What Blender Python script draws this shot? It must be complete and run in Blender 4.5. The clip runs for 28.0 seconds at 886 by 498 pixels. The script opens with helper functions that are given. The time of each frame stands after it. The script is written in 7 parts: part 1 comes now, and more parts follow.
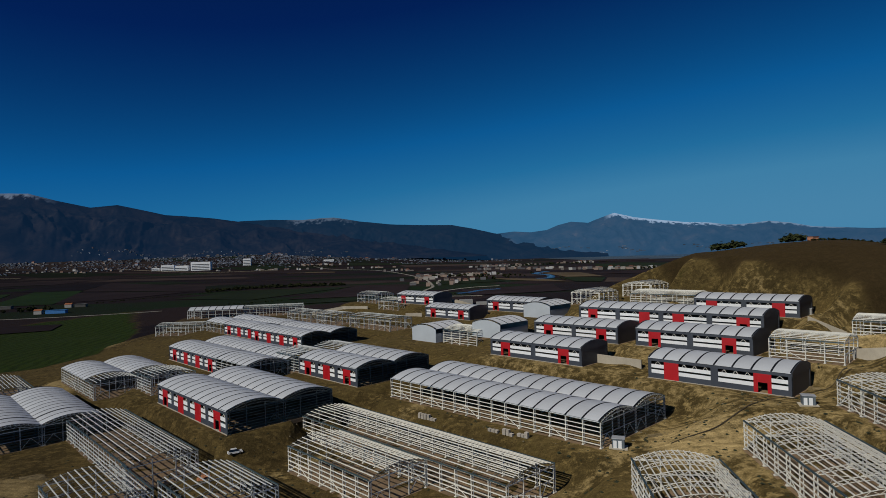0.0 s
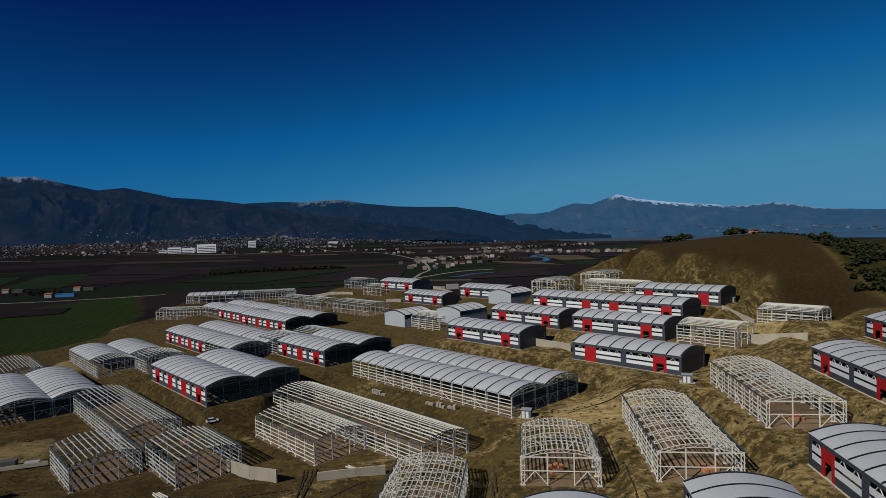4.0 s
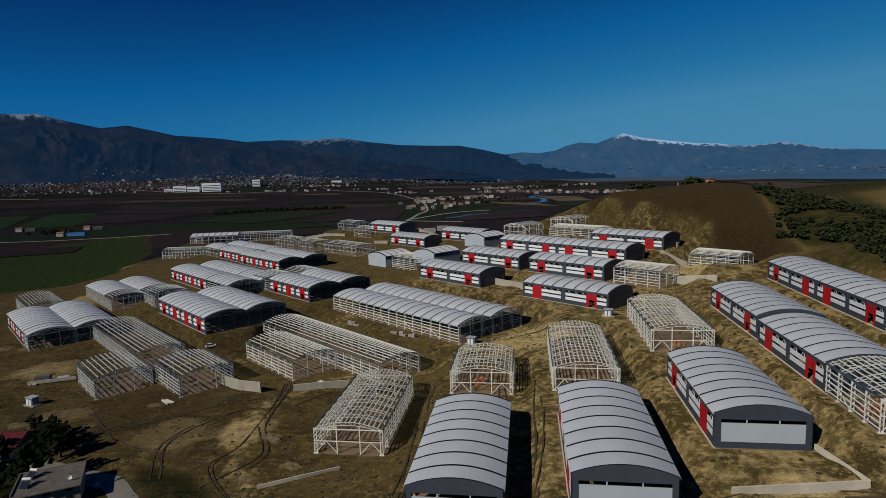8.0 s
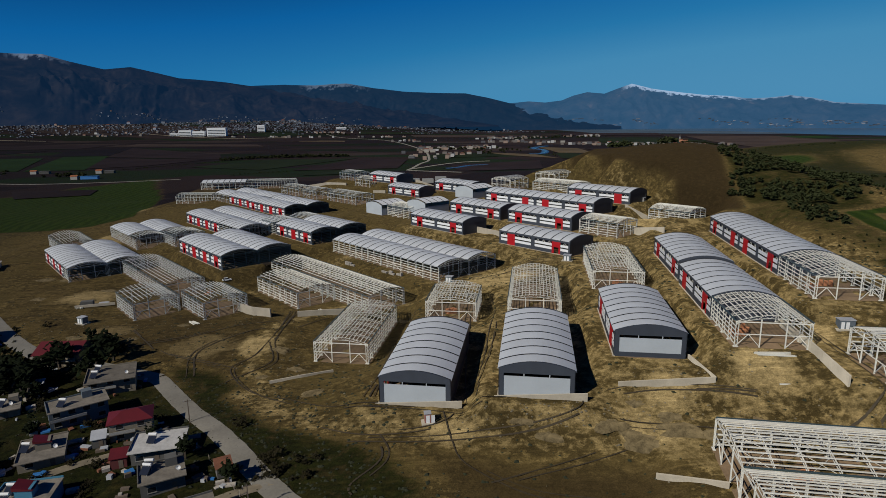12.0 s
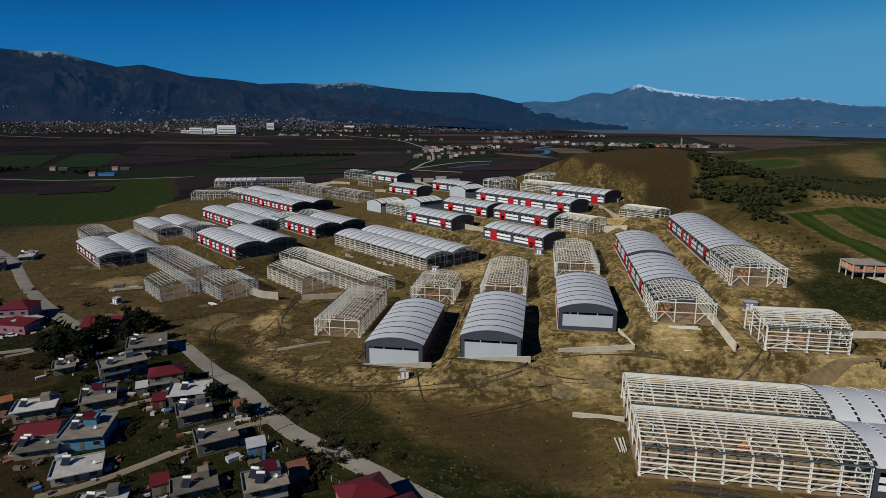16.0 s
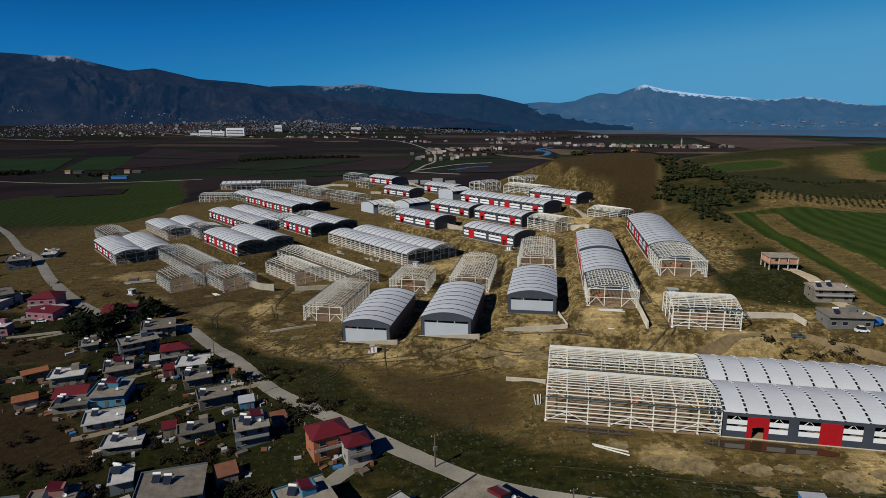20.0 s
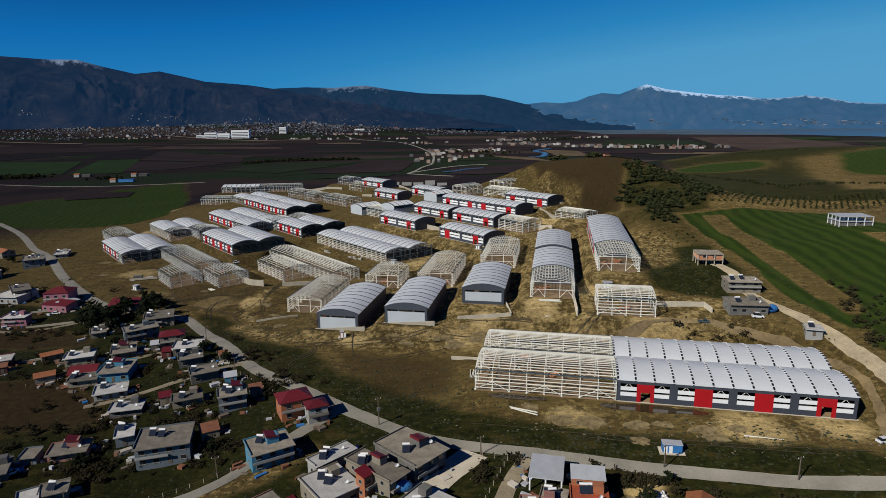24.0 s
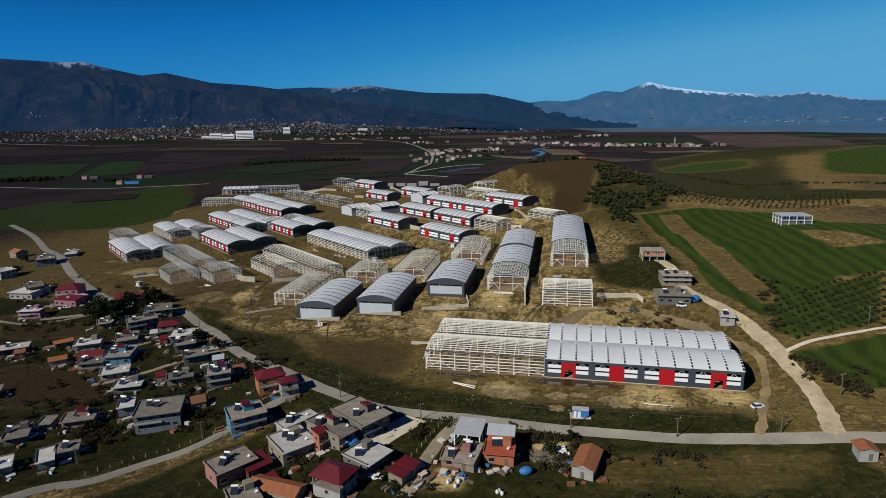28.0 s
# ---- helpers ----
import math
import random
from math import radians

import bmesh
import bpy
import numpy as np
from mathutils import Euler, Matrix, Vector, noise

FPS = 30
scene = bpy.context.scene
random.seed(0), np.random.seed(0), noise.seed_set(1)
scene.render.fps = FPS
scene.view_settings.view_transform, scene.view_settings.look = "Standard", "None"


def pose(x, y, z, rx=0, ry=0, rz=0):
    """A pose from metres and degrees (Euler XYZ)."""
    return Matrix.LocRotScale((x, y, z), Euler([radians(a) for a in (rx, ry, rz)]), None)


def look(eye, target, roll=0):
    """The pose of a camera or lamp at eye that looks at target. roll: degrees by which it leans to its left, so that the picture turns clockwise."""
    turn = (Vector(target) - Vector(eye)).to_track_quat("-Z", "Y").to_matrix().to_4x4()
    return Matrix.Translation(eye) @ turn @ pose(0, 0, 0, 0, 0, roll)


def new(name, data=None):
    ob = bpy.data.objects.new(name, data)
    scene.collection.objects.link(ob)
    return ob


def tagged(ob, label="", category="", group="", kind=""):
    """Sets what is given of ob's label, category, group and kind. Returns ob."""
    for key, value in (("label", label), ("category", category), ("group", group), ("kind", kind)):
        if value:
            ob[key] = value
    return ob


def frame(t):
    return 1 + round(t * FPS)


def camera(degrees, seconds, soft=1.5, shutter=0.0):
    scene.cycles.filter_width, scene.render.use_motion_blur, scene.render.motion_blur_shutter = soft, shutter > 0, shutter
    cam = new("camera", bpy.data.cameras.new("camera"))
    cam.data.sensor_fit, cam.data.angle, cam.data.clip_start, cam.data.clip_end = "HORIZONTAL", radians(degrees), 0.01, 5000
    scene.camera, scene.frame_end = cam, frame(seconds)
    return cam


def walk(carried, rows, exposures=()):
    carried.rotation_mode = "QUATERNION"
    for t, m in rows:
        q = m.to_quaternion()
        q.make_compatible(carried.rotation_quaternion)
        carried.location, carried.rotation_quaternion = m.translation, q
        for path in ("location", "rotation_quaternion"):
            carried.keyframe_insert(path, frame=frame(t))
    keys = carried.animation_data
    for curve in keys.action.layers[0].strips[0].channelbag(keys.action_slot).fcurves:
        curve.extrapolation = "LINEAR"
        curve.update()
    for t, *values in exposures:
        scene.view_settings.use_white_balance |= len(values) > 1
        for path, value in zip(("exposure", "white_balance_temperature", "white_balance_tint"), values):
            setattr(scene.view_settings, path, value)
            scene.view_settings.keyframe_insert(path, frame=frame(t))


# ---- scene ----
cam = camera(73.45, 28.0, soft=0.55)
# seconds, eye (x, y, z), turns (rx, ry, rz)
ROWS = [
    (0, 0.36, 2.50, 48.99, 90.175, 1.732, -0.523),
    (0.5, 3.29, -1.52, 49.88, 90.257, 1.752, -0.460),
    (1, 6.18, -5.61, 50.71, 90.310, 1.770, -0.416),
    (1.5, 9.12, -9.58, 51.70, 90.325, 1.775, -0.323),
    (2, 11.98, -13.68, 52.49, 90.361, 1.769, -0.220),
    (2.5, 14.77, -17.68, 53.29, 90.268, 1.841, -0.138),
    (3, 17.53, -21.67, 54.08, 89.784, 1.881, -0.065),
    (3.5, 20.21, -25.54, 54.90, 89.072, 1.839, 0.028),
    (5.5, 30.56, -41.07, 57.99, 86.140, 1.798, 0.377),
    (6, 33.11, -44.97, 58.85, 85.382, 1.779, 0.479),
    (6.5, 35.26, -49.16, 59.58, 84.652, 1.769, 0.551),
    (7, 37.42, -53.40, 60.34, 83.903, 1.747, 0.593),
    (7.5, 39.36, -57.70, 61.04, 83.154, 1.675, 0.644),
    (8, 41.35, -62.16, 61.74, 82.446, 1.622, 0.706),
    (8.5, 42.91, -66.86, 62.48, 81.777, 1.527, 0.748),
    (9, 44.61, -71.25, 63.22, 81.091, 1.452, 0.849),
    (9.5, 46.08, -75.95, 63.85, 80.435, 1.326, 0.931),
    (10, 47.24, -80.62, 64.70, 79.758, 1.179, 1.012),
    (10.5, 48.50, -85.34, 65.47, 79.093, 1.031, 1.103),
    (11, 49.61, -89.99, 66.27, 78.396, 0.923, 1.155),
    (11.5, 50.70, -94.64, 67.01, 77.721, 0.794, 1.246),
    (12, 51.86, -99.23, 67.72, 77.527, 0.634, 1.338),
    (12.5, 52.90, -103.90, 68.43, 77.391, 0.545, 1.389),
    (14.5, 58.03, -122.27, 71.31, 77.345, 0.272, 1.806),
    (15, 59.64, -126.68, 71.97, 77.372, 0.222, 1.918),
    (15.5, 61.41, -131.02, 72.62, 77.369, 0.181, 2.031),
    (16, 63.32, -135.48, 73.32, 77.376, 0.220, 2.163),
    (16.5, 65.42, -139.77, 73.98, 77.394, 0.229, 2.296),
    (17, 67.51, -144.19, 74.53, 77.401, 0.269, 2.408),
    (17.5, 69.72, -148.50, 75.25, 77.395, 0.289, 2.451),
    (18, 72.12, -152.67, 76.01, 77.384, 0.299, 2.634),
    (18.5, 74.38, -156.93, 76.71, 77.420, 0.330, 2.738),
    (19, 76.67, -161.18, 77.39, 77.425, 0.351, 2.801),
    (19.5, 78.96, -164.94, 78.10, 77.430, 0.393, 2.875),
    (20, 81.52, -169.09, 78.80, 77.425, 0.516, 2.949),
    (20.5, 84.09, -173.26, 79.55, 77.440, 0.559, 3.023),
    (21, 86.71, -177.32, 80.41, 77.425, 0.564, 3.107),
    (21.5, 89.35, -181.35, 81.18, 77.439, 0.589, 3.171),
    (23.5, 100.25, -197.03, 84.41, 77.443, 0.750, 3.432),
    (24, 102.85, -200.80, 85.27, 77.426, 0.831, 3.478),
    (24.5, 105.64, -204.59, 86.07, 77.409, 0.863, 3.554),
    (25, 108.32, -208.39, 86.90, 77.380, 0.907, 3.600),
    (25.5, 111.08, -212.11, 87.70, 77.363, 0.952, 3.687),
    (26, 113.74, -215.80, 88.59, 77.355, 1.008, 3.744),
    (26.5, 116.45, -219.47, 89.43, 77.337, 1.046, 3.821),
    (27, 119.02, -223.19, 90.24, 77.318, 1.066, 3.888),
    (27.5, 121.76, -226.83, 91.10, 77.278, 1.148, 3.936),
    (28, 124.48, -230.48, 91.96, 77.258, 1.222, 3.995),
]
walk(cam, [(r[0], pose(*r[1:])) for r in ROWS], exposures=((0.0, -0.6), (6.0, -0.6), (12.0, -0.38), (18.0, -0.2), (24.0, -0.03), (28.0, 0.05)))

# ---- light: low winter sun from the south-west, clear sky ----
SUN_ELEV, SUN_FROM = 35.0, Vector((-0.69, -0.724, 0.0))
world = bpy.data.worlds.new("sky")
scene.world = world
world.use_nodes = True
wn, wl = world.node_tree.nodes, world.node_tree.links
wn.clear()
sky = wn.new("ShaderNodeTexSky")
sky.sky_type, sky.sun_disc = "NISHITA", False
sky.sun_elevation = radians(SUN_ELEV)
sky.sun_rotation = math.atan2(SUN_FROM.x, SUN_FROM.y)
sky.altitude, sky.air_density, sky.dust_density, sky.ozone_density = 3500, 1.0, 0.0, 6.0
# clear winter air seen through a polarising filter: the sky's own brightness, deepened, picks its blue
bg = wn.new("ShaderNodeBackground")
bg.inputs["Strength"].default_value = 0.108
deep, split, scale = wn.new("ShaderNodeGamma"), wn.new("ShaderNodeSeparateColor"), wn.new("ShaderNodeMath")
deep.inputs["Gamma"].default_value = 1.75
scale.operation = "MULTIPLY"
scale.inputs[1].default_value = 0.0097
blues = wn.new("ShaderNodeValToRGB")
tones = ((0.0, (0.02, 0.07, 0.4)), (0.07, (0.01, 0.20, 1.28)), (0.2, (0.05, 1.35, 4.0)), (0.32, (0.22, 2.1, 4.7)), (0.45, (0.66, 2.9, 5.3)), (1.0, (1.3, 3.6, 5.7)))
while len(blues.color_ramp.elements) < len(tones):
    blues.color_ramp.elements.new(0.5)
for e, (at, tone) in zip(blues.color_ramp.elements, tones):
    e.position, e.color = at, (*tone, 1)
wo = wn.new("ShaderNodeOutputWorld")
wl.new(sky.outputs[0], deep.inputs[0])
wl.new(deep.outputs[0], split.inputs[0])
wl.new(split.outputs[2], scale.inputs[0])
wl.new(scale.outputs[0], blues.inputs[0])
wl.new(blues.outputs[0], bg.inputs[0])
wl.new(bg.outputs[0], wo.inputs[0])
sun_data = bpy.data.lights.new("sun", "SUN")
sun_data.energy, sun_data.angle, sun_data.color = 4.2, radians(0.53), (1.0, 0.94, 0.82)
sun = new("sun", sun_data)
sun.matrix_world = look((0, 0, 300), Vector((0, 0, 300)) - (SUN_FROM.normalized() * math.cos(radians(SUN_ELEV)) + Vector((0, 0, math.sin(radians(SUN_ELEV))))))


# ---- materials ----
def material(name, color, rough=0.7, metal=0.0, vary=0.12, scale=0.4, fine=6.0, bump=0.0, spread=0.0, coords="Object", spec=0.5):
    """A base colour broken up at two scales, with a fine relief and a spread from object to object."""
    m = bpy.data.materials.new(name)
    m.use_nodes = True
    n, l = m.node_tree.nodes, m.node_tree.links
    b = n["Principled BSDF"]
    b.inputs["Roughness"].default_value, b.inputs["Metallic"].default_value = rough, metal
    b.inputs["Specular IOR Level"].default_value = spec
    b.inputs["Diffuse Roughness"].default_value = 1.0 if rough > 0.88 else 0.0
    tc = n.new("ShaderNodeTexCoord")
    big, small = n.new("ShaderNodeTexNoise"), n.new("ShaderNodeTexNoise")
    big.inputs["Scale"].default_value, small.inputs["Scale"].default_value = scale, fine
    big.inputs["Detail"].default_value, small.inputs["Detail"].default_value = 3, 2
    for t in (big, small):
        l.new(tc.outputs[coords], t.inputs["Vector"])
    add = n.new("ShaderNodeMath")
    add.operation = "MULTIPLY_ADD"
    l.new(small.outputs[0], add.inputs[0])
    add.inputs[1].default_value = 0.5
    l.new(big.outputs[0], add.inputs[2])
    rng = n.new("ShaderNodeMapRange")
    rng.inputs["From Min"].default_value, rng.inputs["From Max"].default_value = 0.45, 1.05
    rng.inputs["To Min"].default_value, rng.inputs["To Max"].default_value = 1 - vary, 1 + vary
    l.new(add.outputs[0], rng.inputs["Value"])
    hsv = n.new("ShaderNodeHueSaturation")
    hsv.inputs["Color"].default_value = (*color, 1)
    if spread:
        info, sp, mul = n.new("ShaderNodeObjectInfo"), n.new("ShaderNodeMapRange"), n.new("ShaderNodeMath")
        sp.inputs["To Min"].default_value, sp.inputs["To Max"].default_value = 1 - spread, 1 + spread
        l.new(info.outputs["Random"], sp.inputs["Value"])
        mul.operation = "MULTIPLY"
        l.new(rng.outputs[0], mul.inputs[0])
        l.new(sp.outputs[0], mul.inputs[1])
        l.new(mul.outputs[0], hsv.inputs["Value"])
    else:
        l.new(rng.outputs[0], hsv.inputs["Value"])
    l.new(hsv.outputs[0], b.inputs["Base Color"])
    if bump:
        bp = n.new("ShaderNodeBump")
        bp.inputs["Strength"].default_value, bp.inputs["Distance"].default_value = bump, 0.2
        l.new(add.outputs[0], bp.inputs["Height"])
        l.new(bp.outputs[0], b.inputs["Normal"])
    return m


ROOF = material("roof_sheet", (0.60, 0.63, 0.66), 0.5, 0.05, 0.08, 0.15, 3.0, 0.02, 0.05)
GREY = material("grey_cladding", (0.045, 0.053, 0.070), 0.55, 0.0, 0.12, 0.3, 4.0, 0.02, 0.06)
GABLE = material("light_grey_panel", (0.42, 0.46, 0.50), 0.6, 0.0, 0.06, 0.2, 3.0)
RED = material("red_sheet", (0.40, 0.006, 0.011), 0.5, 0.0, 0.10, 0.4, 5.0, 0.02, 0.06)
VAULT = material("pale_vault_sheet", (0.70, 0.72, 0.74), 0.6, 0.0, 0.12, 0.3, 3.0)
WHITE = material("white_panel", (0.74, 0.76, 0.78), 0.5, 0.0, 0.06, 0.5, 4.0, 0.0, 0.04)
STEEL = material("white_painted_steel", (0.75, 0.74, 0.67), 0.55, 0.0, 0.15, 0.3, 3.0, 0.0, 0.08)
STEEL2 = material("galvanised_steel", (0.60, 0.62, 0.60), 0.5, 0.1, 0.15, 0.3, 3.0, 0.0, 0.08)
GUTTER = material("dark_gutter_steel", (0.045, 0.075, 0.085), 0.5, 0.0, 0.12, 0.5, 4.0)
CONCRETE = material("pale_concrete", (0.40, 0.36, 0.29), 0.9, 0.0, 0.18, 0.25, 3.0, 0.15, 0.06)
STRIP = material("dark_rooflight", (0.012, 0.014, 0.018), 0.8, 0.0, 0.15, 0.5, 4.0, spec=0.1)
TRUSS = material("weathered_truss_steel", (0.20, 0.215, 0.20), 0.6, 0.0, 0.2, 0.3, 3.0, 0.0, 0.08)
SLAB = material("hall_floor_earth", (0.17, 0.115, 0.066), 0.95, 0.0, 0.3, 0.15, 1.5, 0.2)


# ---- mesh building ----
class Mesh:
    """Collects boxes, beams and sheets, then makes one mesh of them."""

    def __init__(self):
        self.v, self.f, self.k = [], [], []

    def quad(self, a, b, c, d, k=0):
        n = len(self.v)
        self.v += [tuple(a), tuple(b), tuple(c), tuple(d)]
        self.f.append((n, n + 1, n + 2, n + 3))
        self.k.append(k)

    def hexa(self, p, k=0):
        """Eight corners: the lower four round, then the upper four."""
        n = len(self.v)
        self.v += [tuple(q) for q in p]
        for q in ((3, 2, 1, 0), (4, 5, 6, 7), (0, 1, 5, 4), (1, 2, 6, 5), (2, 3, 7, 6), (3, 0, 4, 7)):
            self.f.append(tuple(n + i for i in q))
            self.k.append(k)

    def box(self, x0, y0, z0, x1, y1, z1, k=0):
        self.hexa(((x0, y0, z0), (x1, y0, z0), (x1, y1, z0), (x0, y1, z0), (x0, y0, z1), (x1, y0, z1), (x1, y1, z1), (x0, y1, z1)), k)

    def beam(self, a, b, w, h=None, k=0):
        a, b = Vector(a), Vector(b)
        d = (b - a).normalized()
        s = d.cross(Vector((0, 0, 1)))
        s = Vector((1, 0, 0)) if s.length < 0.01 else s.normalized()
        u = s.cross(d)
        s, u = s * (w / 2), u * ((h or w) / 2)
        self.hexa((a - s - u, a + s - u, b + s - u, b - s - u, a - s + u, a + s + u, b + s + u, b - s + u), k)

    def tube(self, pts, w, k=0):
        """One unbroken square rod through points that lie across the hall."""
        n = len(self.v)
        for p in pts:
            self.v += [(p[0] - w / 2, p[1], p[2] - w / 2), (p[0] + w / 2, p[1], p[2] - w / 2), (p[0] + w / 2, p[1], p[2] + w / 2), (p[0] - w / 2, p[1], p[2] + w / 2)]
        for i in range(len(pts) - 1):
            a, b = n + 4 * i, n + 4 * i + 4
            for j in range(4):
                self.f.append((a + j, a + (j + 1) % 4, b + (j + 1) % 4, b + j))
                self.k.append(k)

    def data(self, name, mats, smooth=False):
        me = bpy.data.meshes.new(name)
        me.from_pydata(self.v, [], self.f)
        for m in mats if isinstance(mats, (list, tuple)) else [mats]:
            me.materials.append(m)
        if any(self.k):
            me.polygons.foreach_set("material_index", self.k)
        if smooth:
            me.polygons.foreach_set("use_smooth", [True] * len(self.f))
        me.update()
        return me


def child(name, me, parent, m=None, label=""):
    ob = new(name, me)
    ob.parent = parent
    if m is not None:
        ob.matrix_basis = m
    return tagged(ob, label) if label else ob


def move(x, y, z):
    return Matrix.Translation((x, y, z))


def root(name, x, y, z, turn, label, category, group="", kind=""):
    ob = new(name)
    ob.empty_display_size = 0.5
    ob.matrix_basis = pose(x, y, z, 0, 0, turn)
    return tagged(ob, label, category, group, kind)


# ---- the plan: halls, as x, y of the corner where the door side begins, floor level, heading, spans, sections ----
# a section: how far it begins and ends along the hall, and how far it is built: c clad, r roofed frame, f bare frame
WIDE, EAVE, RISE = 19.0, 7.0, 2.0
G1, G2, G2B = -97.2, -46.6, -136.6
HALLS = []


def plan_hall(*spec):
    HALLS.append(spec)


plan_hall(36.4, 88.2, -5.6, G1, 1, ((0, 44, "c"),), "grey metal-clad industrial hall with pale vaulted roof")
plan_hall(67.4, 83.7, -1.1, G1, 1, ((0, 44.3, "c"),), "grey metal-clad industrial hall with pale vaulted roof")
plan_hall(100, 97.5, 2.8, G1, 1, ((0, 42, "c"),), "grey metal-clad industrial hall with red doors on its flank")
plan_hall(138.2, 158.3, 8.4, G1, 1, ((0, 45.5, "c"),), "grey metal-clad industrial hall with two red doors")
plan_hall(132.6, 112.7, 7.6, G1, 1, ((0, 41, "c"), (41, 62.5, "f")), "half-clad grey hall ending in a bare white steel frame")
plan_hall(171.7, 181.8, 13.5, G1, 1, ((0, 82, "c"), (82, 109, "f")), "long grey hall with red doors ending in a bare steel frame")
plan_hall(108.7, 164.5, 3.2, G1, 1, ((0, 44.5, "f"),), "bare white steel frame of a vaulted hall")
plan_hall(75.3, 150, -2.8, G1, 1, ((0, 46, "f"),), "bare white steel frame of a vaulted hall")
plan_hall(42.5, 136, -6.2, G1, 1, ((0, 23.5, "f"),), "short bare white steel frame of a vaulted hall")
plan_hall(8.2, 130, -12.6, G1, 1, ((0, 42, "f"),), "bare steel frame of a vaulted hall without sheeting")
plan_hall(101.2, -19.1, -2.9, -8.6, 2, ((0, 44.8, "f"), (44.8, 112.4, "c")), "twin-vaulted grey hall with red doors and a bare frame end")
plan_hall(149.6, 28, 7.2, -7.2, 1, ((0, 22, "f"),), "square bare white steel frame on a pad")
plan_hall(74, 213.2, 1.7, G2, 1, ((0, 46, "c"),), "grey hall with white window bands and two red doors")
plan_hall(22.6, 266, 2.4, G2, 1, ((0, 47, "c"),), "grey hall with white window bands and two red doors")
plan_hall(81.3, 248.2, 7.4, G2, 1, ((0, 45.7, "c"),), "grey hall with white window bands and two red doors")
plan_hall(46.8, 294.2, 5.8, G2, 1, ((0, 45.4, "c"),), "grey hall with white window bands and two red doors")
plan_hall(70.5, 300.6, 11.9, G2, 1, ((0, 86, "c"),), "long grey hall with white window bands and four red doors")
plan_hall(123.5, 288.6, 15.4, G2, 1, ((0, 45.5, "c"),), "grey hall with white window bands and two red doors")
plan_hall(-33, 475, 8.6, G2, 1, ((0, 43, "c"),), "distant grey hall with two red doors")
plan_hall(-9.5, 422.5, 2.8, G2, 1, ((0, 43, "c"),), "distant grey hall with two red doors")
plan_hall(32.6, 404.7, 7.8, G2, 1, ((0, 43, "c"),), "distant grey hall with two red doors")
plan_hall(115.8, 210.4, 7.8, G2, 1, ((0, 22.5, "f"),), "short bare white steel frame above a retaining wall")
plan_hall(156.8, 226.5, 10.6, G2, 1, ((0, 23, "f"),), "short bare white steel frame below the hill")
plan_hall(-18.9, 228.5, -6, G2, 2, ((0, 90, "r"),), "long twin-vaulted roof on an open white steel frame")
plan_hall(-107.6, 229.5, -5.6, G2, 2, ((0, 61, "c"),), "twin-vaulted dark hall with four red doors")
plan_hall(-76.5, 281.5, -3.4, G2, 2, ((0, 20, "f"), (20, 64, "c")), "twin-vaulted dark hall with two red doors beside a bare frame")
plan_hall(-146, 324.5, -5.2, G2, 2, ((0, 61, "c"), (61, 92, "r")), "twin-vaulted dark hall with four red doors and a roofed frame")
plan_hall(-170, 438, -4.2, G2, 2, ((0, 30, "r"), (30, 76, "c")), "twin-vaulted dark hall with red doors")
plan_hall(-121, 384.5, -4.4, G2, 2, ((0, 63, "c"),), "twin-vaulted dark hall with four red doors")
plan_hall(-200, 248, -15.5, G2, 2, ((0, 54, "c"), (54, 66, "r")), "twin-vaulted dark hall with red doors on low ground")
plan_hall(-193, 307, -12, G2, 2, ((0, 46, "r"), (46, 60, "f")), "twin-vaulted roof on an open steel frame")
plan_hall(-46.6, 202.7, -12.4, G2, 1, ((0, 88.7, "f"),), "long bare white steel frame with close roof purlins")
plan_hall(-44, 172.4, -12.6, G2, 1, ((0, 38, "f"),), "bare white steel frame with close roof purlins")
plan_hall(-133.5, 215.3, -14.5, G2, 1, ((0, 70, "f"),), "long bare grey steel frame with close roof purlins")
plan_hall(-100.5, 151, -13.6, G2, 1, ((0, 25, "f"),), "bare grey steel frame standing in mud")
plan_hall(-70, 149, -12.6, G2, 1, ((0, 25, "f"),), "bare grey steel frame ending at a retaining wall")
plan_hall(-232, 298, -16, G2, 1, ((0, 45, "f"),), "bare grey steel frame on the field edge")
plan_hall(-135, 268, -8.5, G2, 1, ((0, 18, "f"),), "short bare grey steel frame between halls")
plan_hall(1, 345, 0.5, G2B, 1, ((0, 22, "s"),), "short hall with a pale vaulted roof and no doors")
plan_hall(33, 324, 4.5, G2B, 1, ((0, 22, "s"),), "short hall with a pale vaulted roof and no doors")
plan_hall(66, 368, 8.6, G2B, 1, ((0, 22, "s"),), "short hall with a pale vaulted roof and no doors")
plan_hall(2, 318, 0, G2, 1, ((0, 24, "f"),), "bare white steel frame beside a vaulted roof")
plan_hall(-215, 512, -3, 8, 1, ((0, 46, "r"), (46, 96, "f")), "long grey steel frame, half of it roofed, at the far edge")
plan_hall(-121, 478, -3, G2, 1, ((0, 34, "f"),), "bare grey steel frame at the far edge")
plan_hall(-90, 440, -2, G2, 1, ((0, 24, "f"),), "bare grey steel frame at the far edge")
plan_hall(-62, 414, -1.5, G2, 1, ((0, 44, "f"),), "bare white steel frame with a pale roof deck")
plan_hall(-70, 515, 7, G2, 1, ((0, 26, "f"),), "bare white steel frame at the far edge")
plan_hall(-48, 478, 4, G2, 1, ((0, 24, "f"),), "bare white steel frame at the far edge")
plan_hall(-214, 452, -9, 0, 1, ((0, 34, "f"),), "bare white steel frame on a mound above the green field")
plan_hall(92, 362, 15.5, G2B, 1, ((0, 20, "f"),), "bare white vaulted steel frame below the hill")
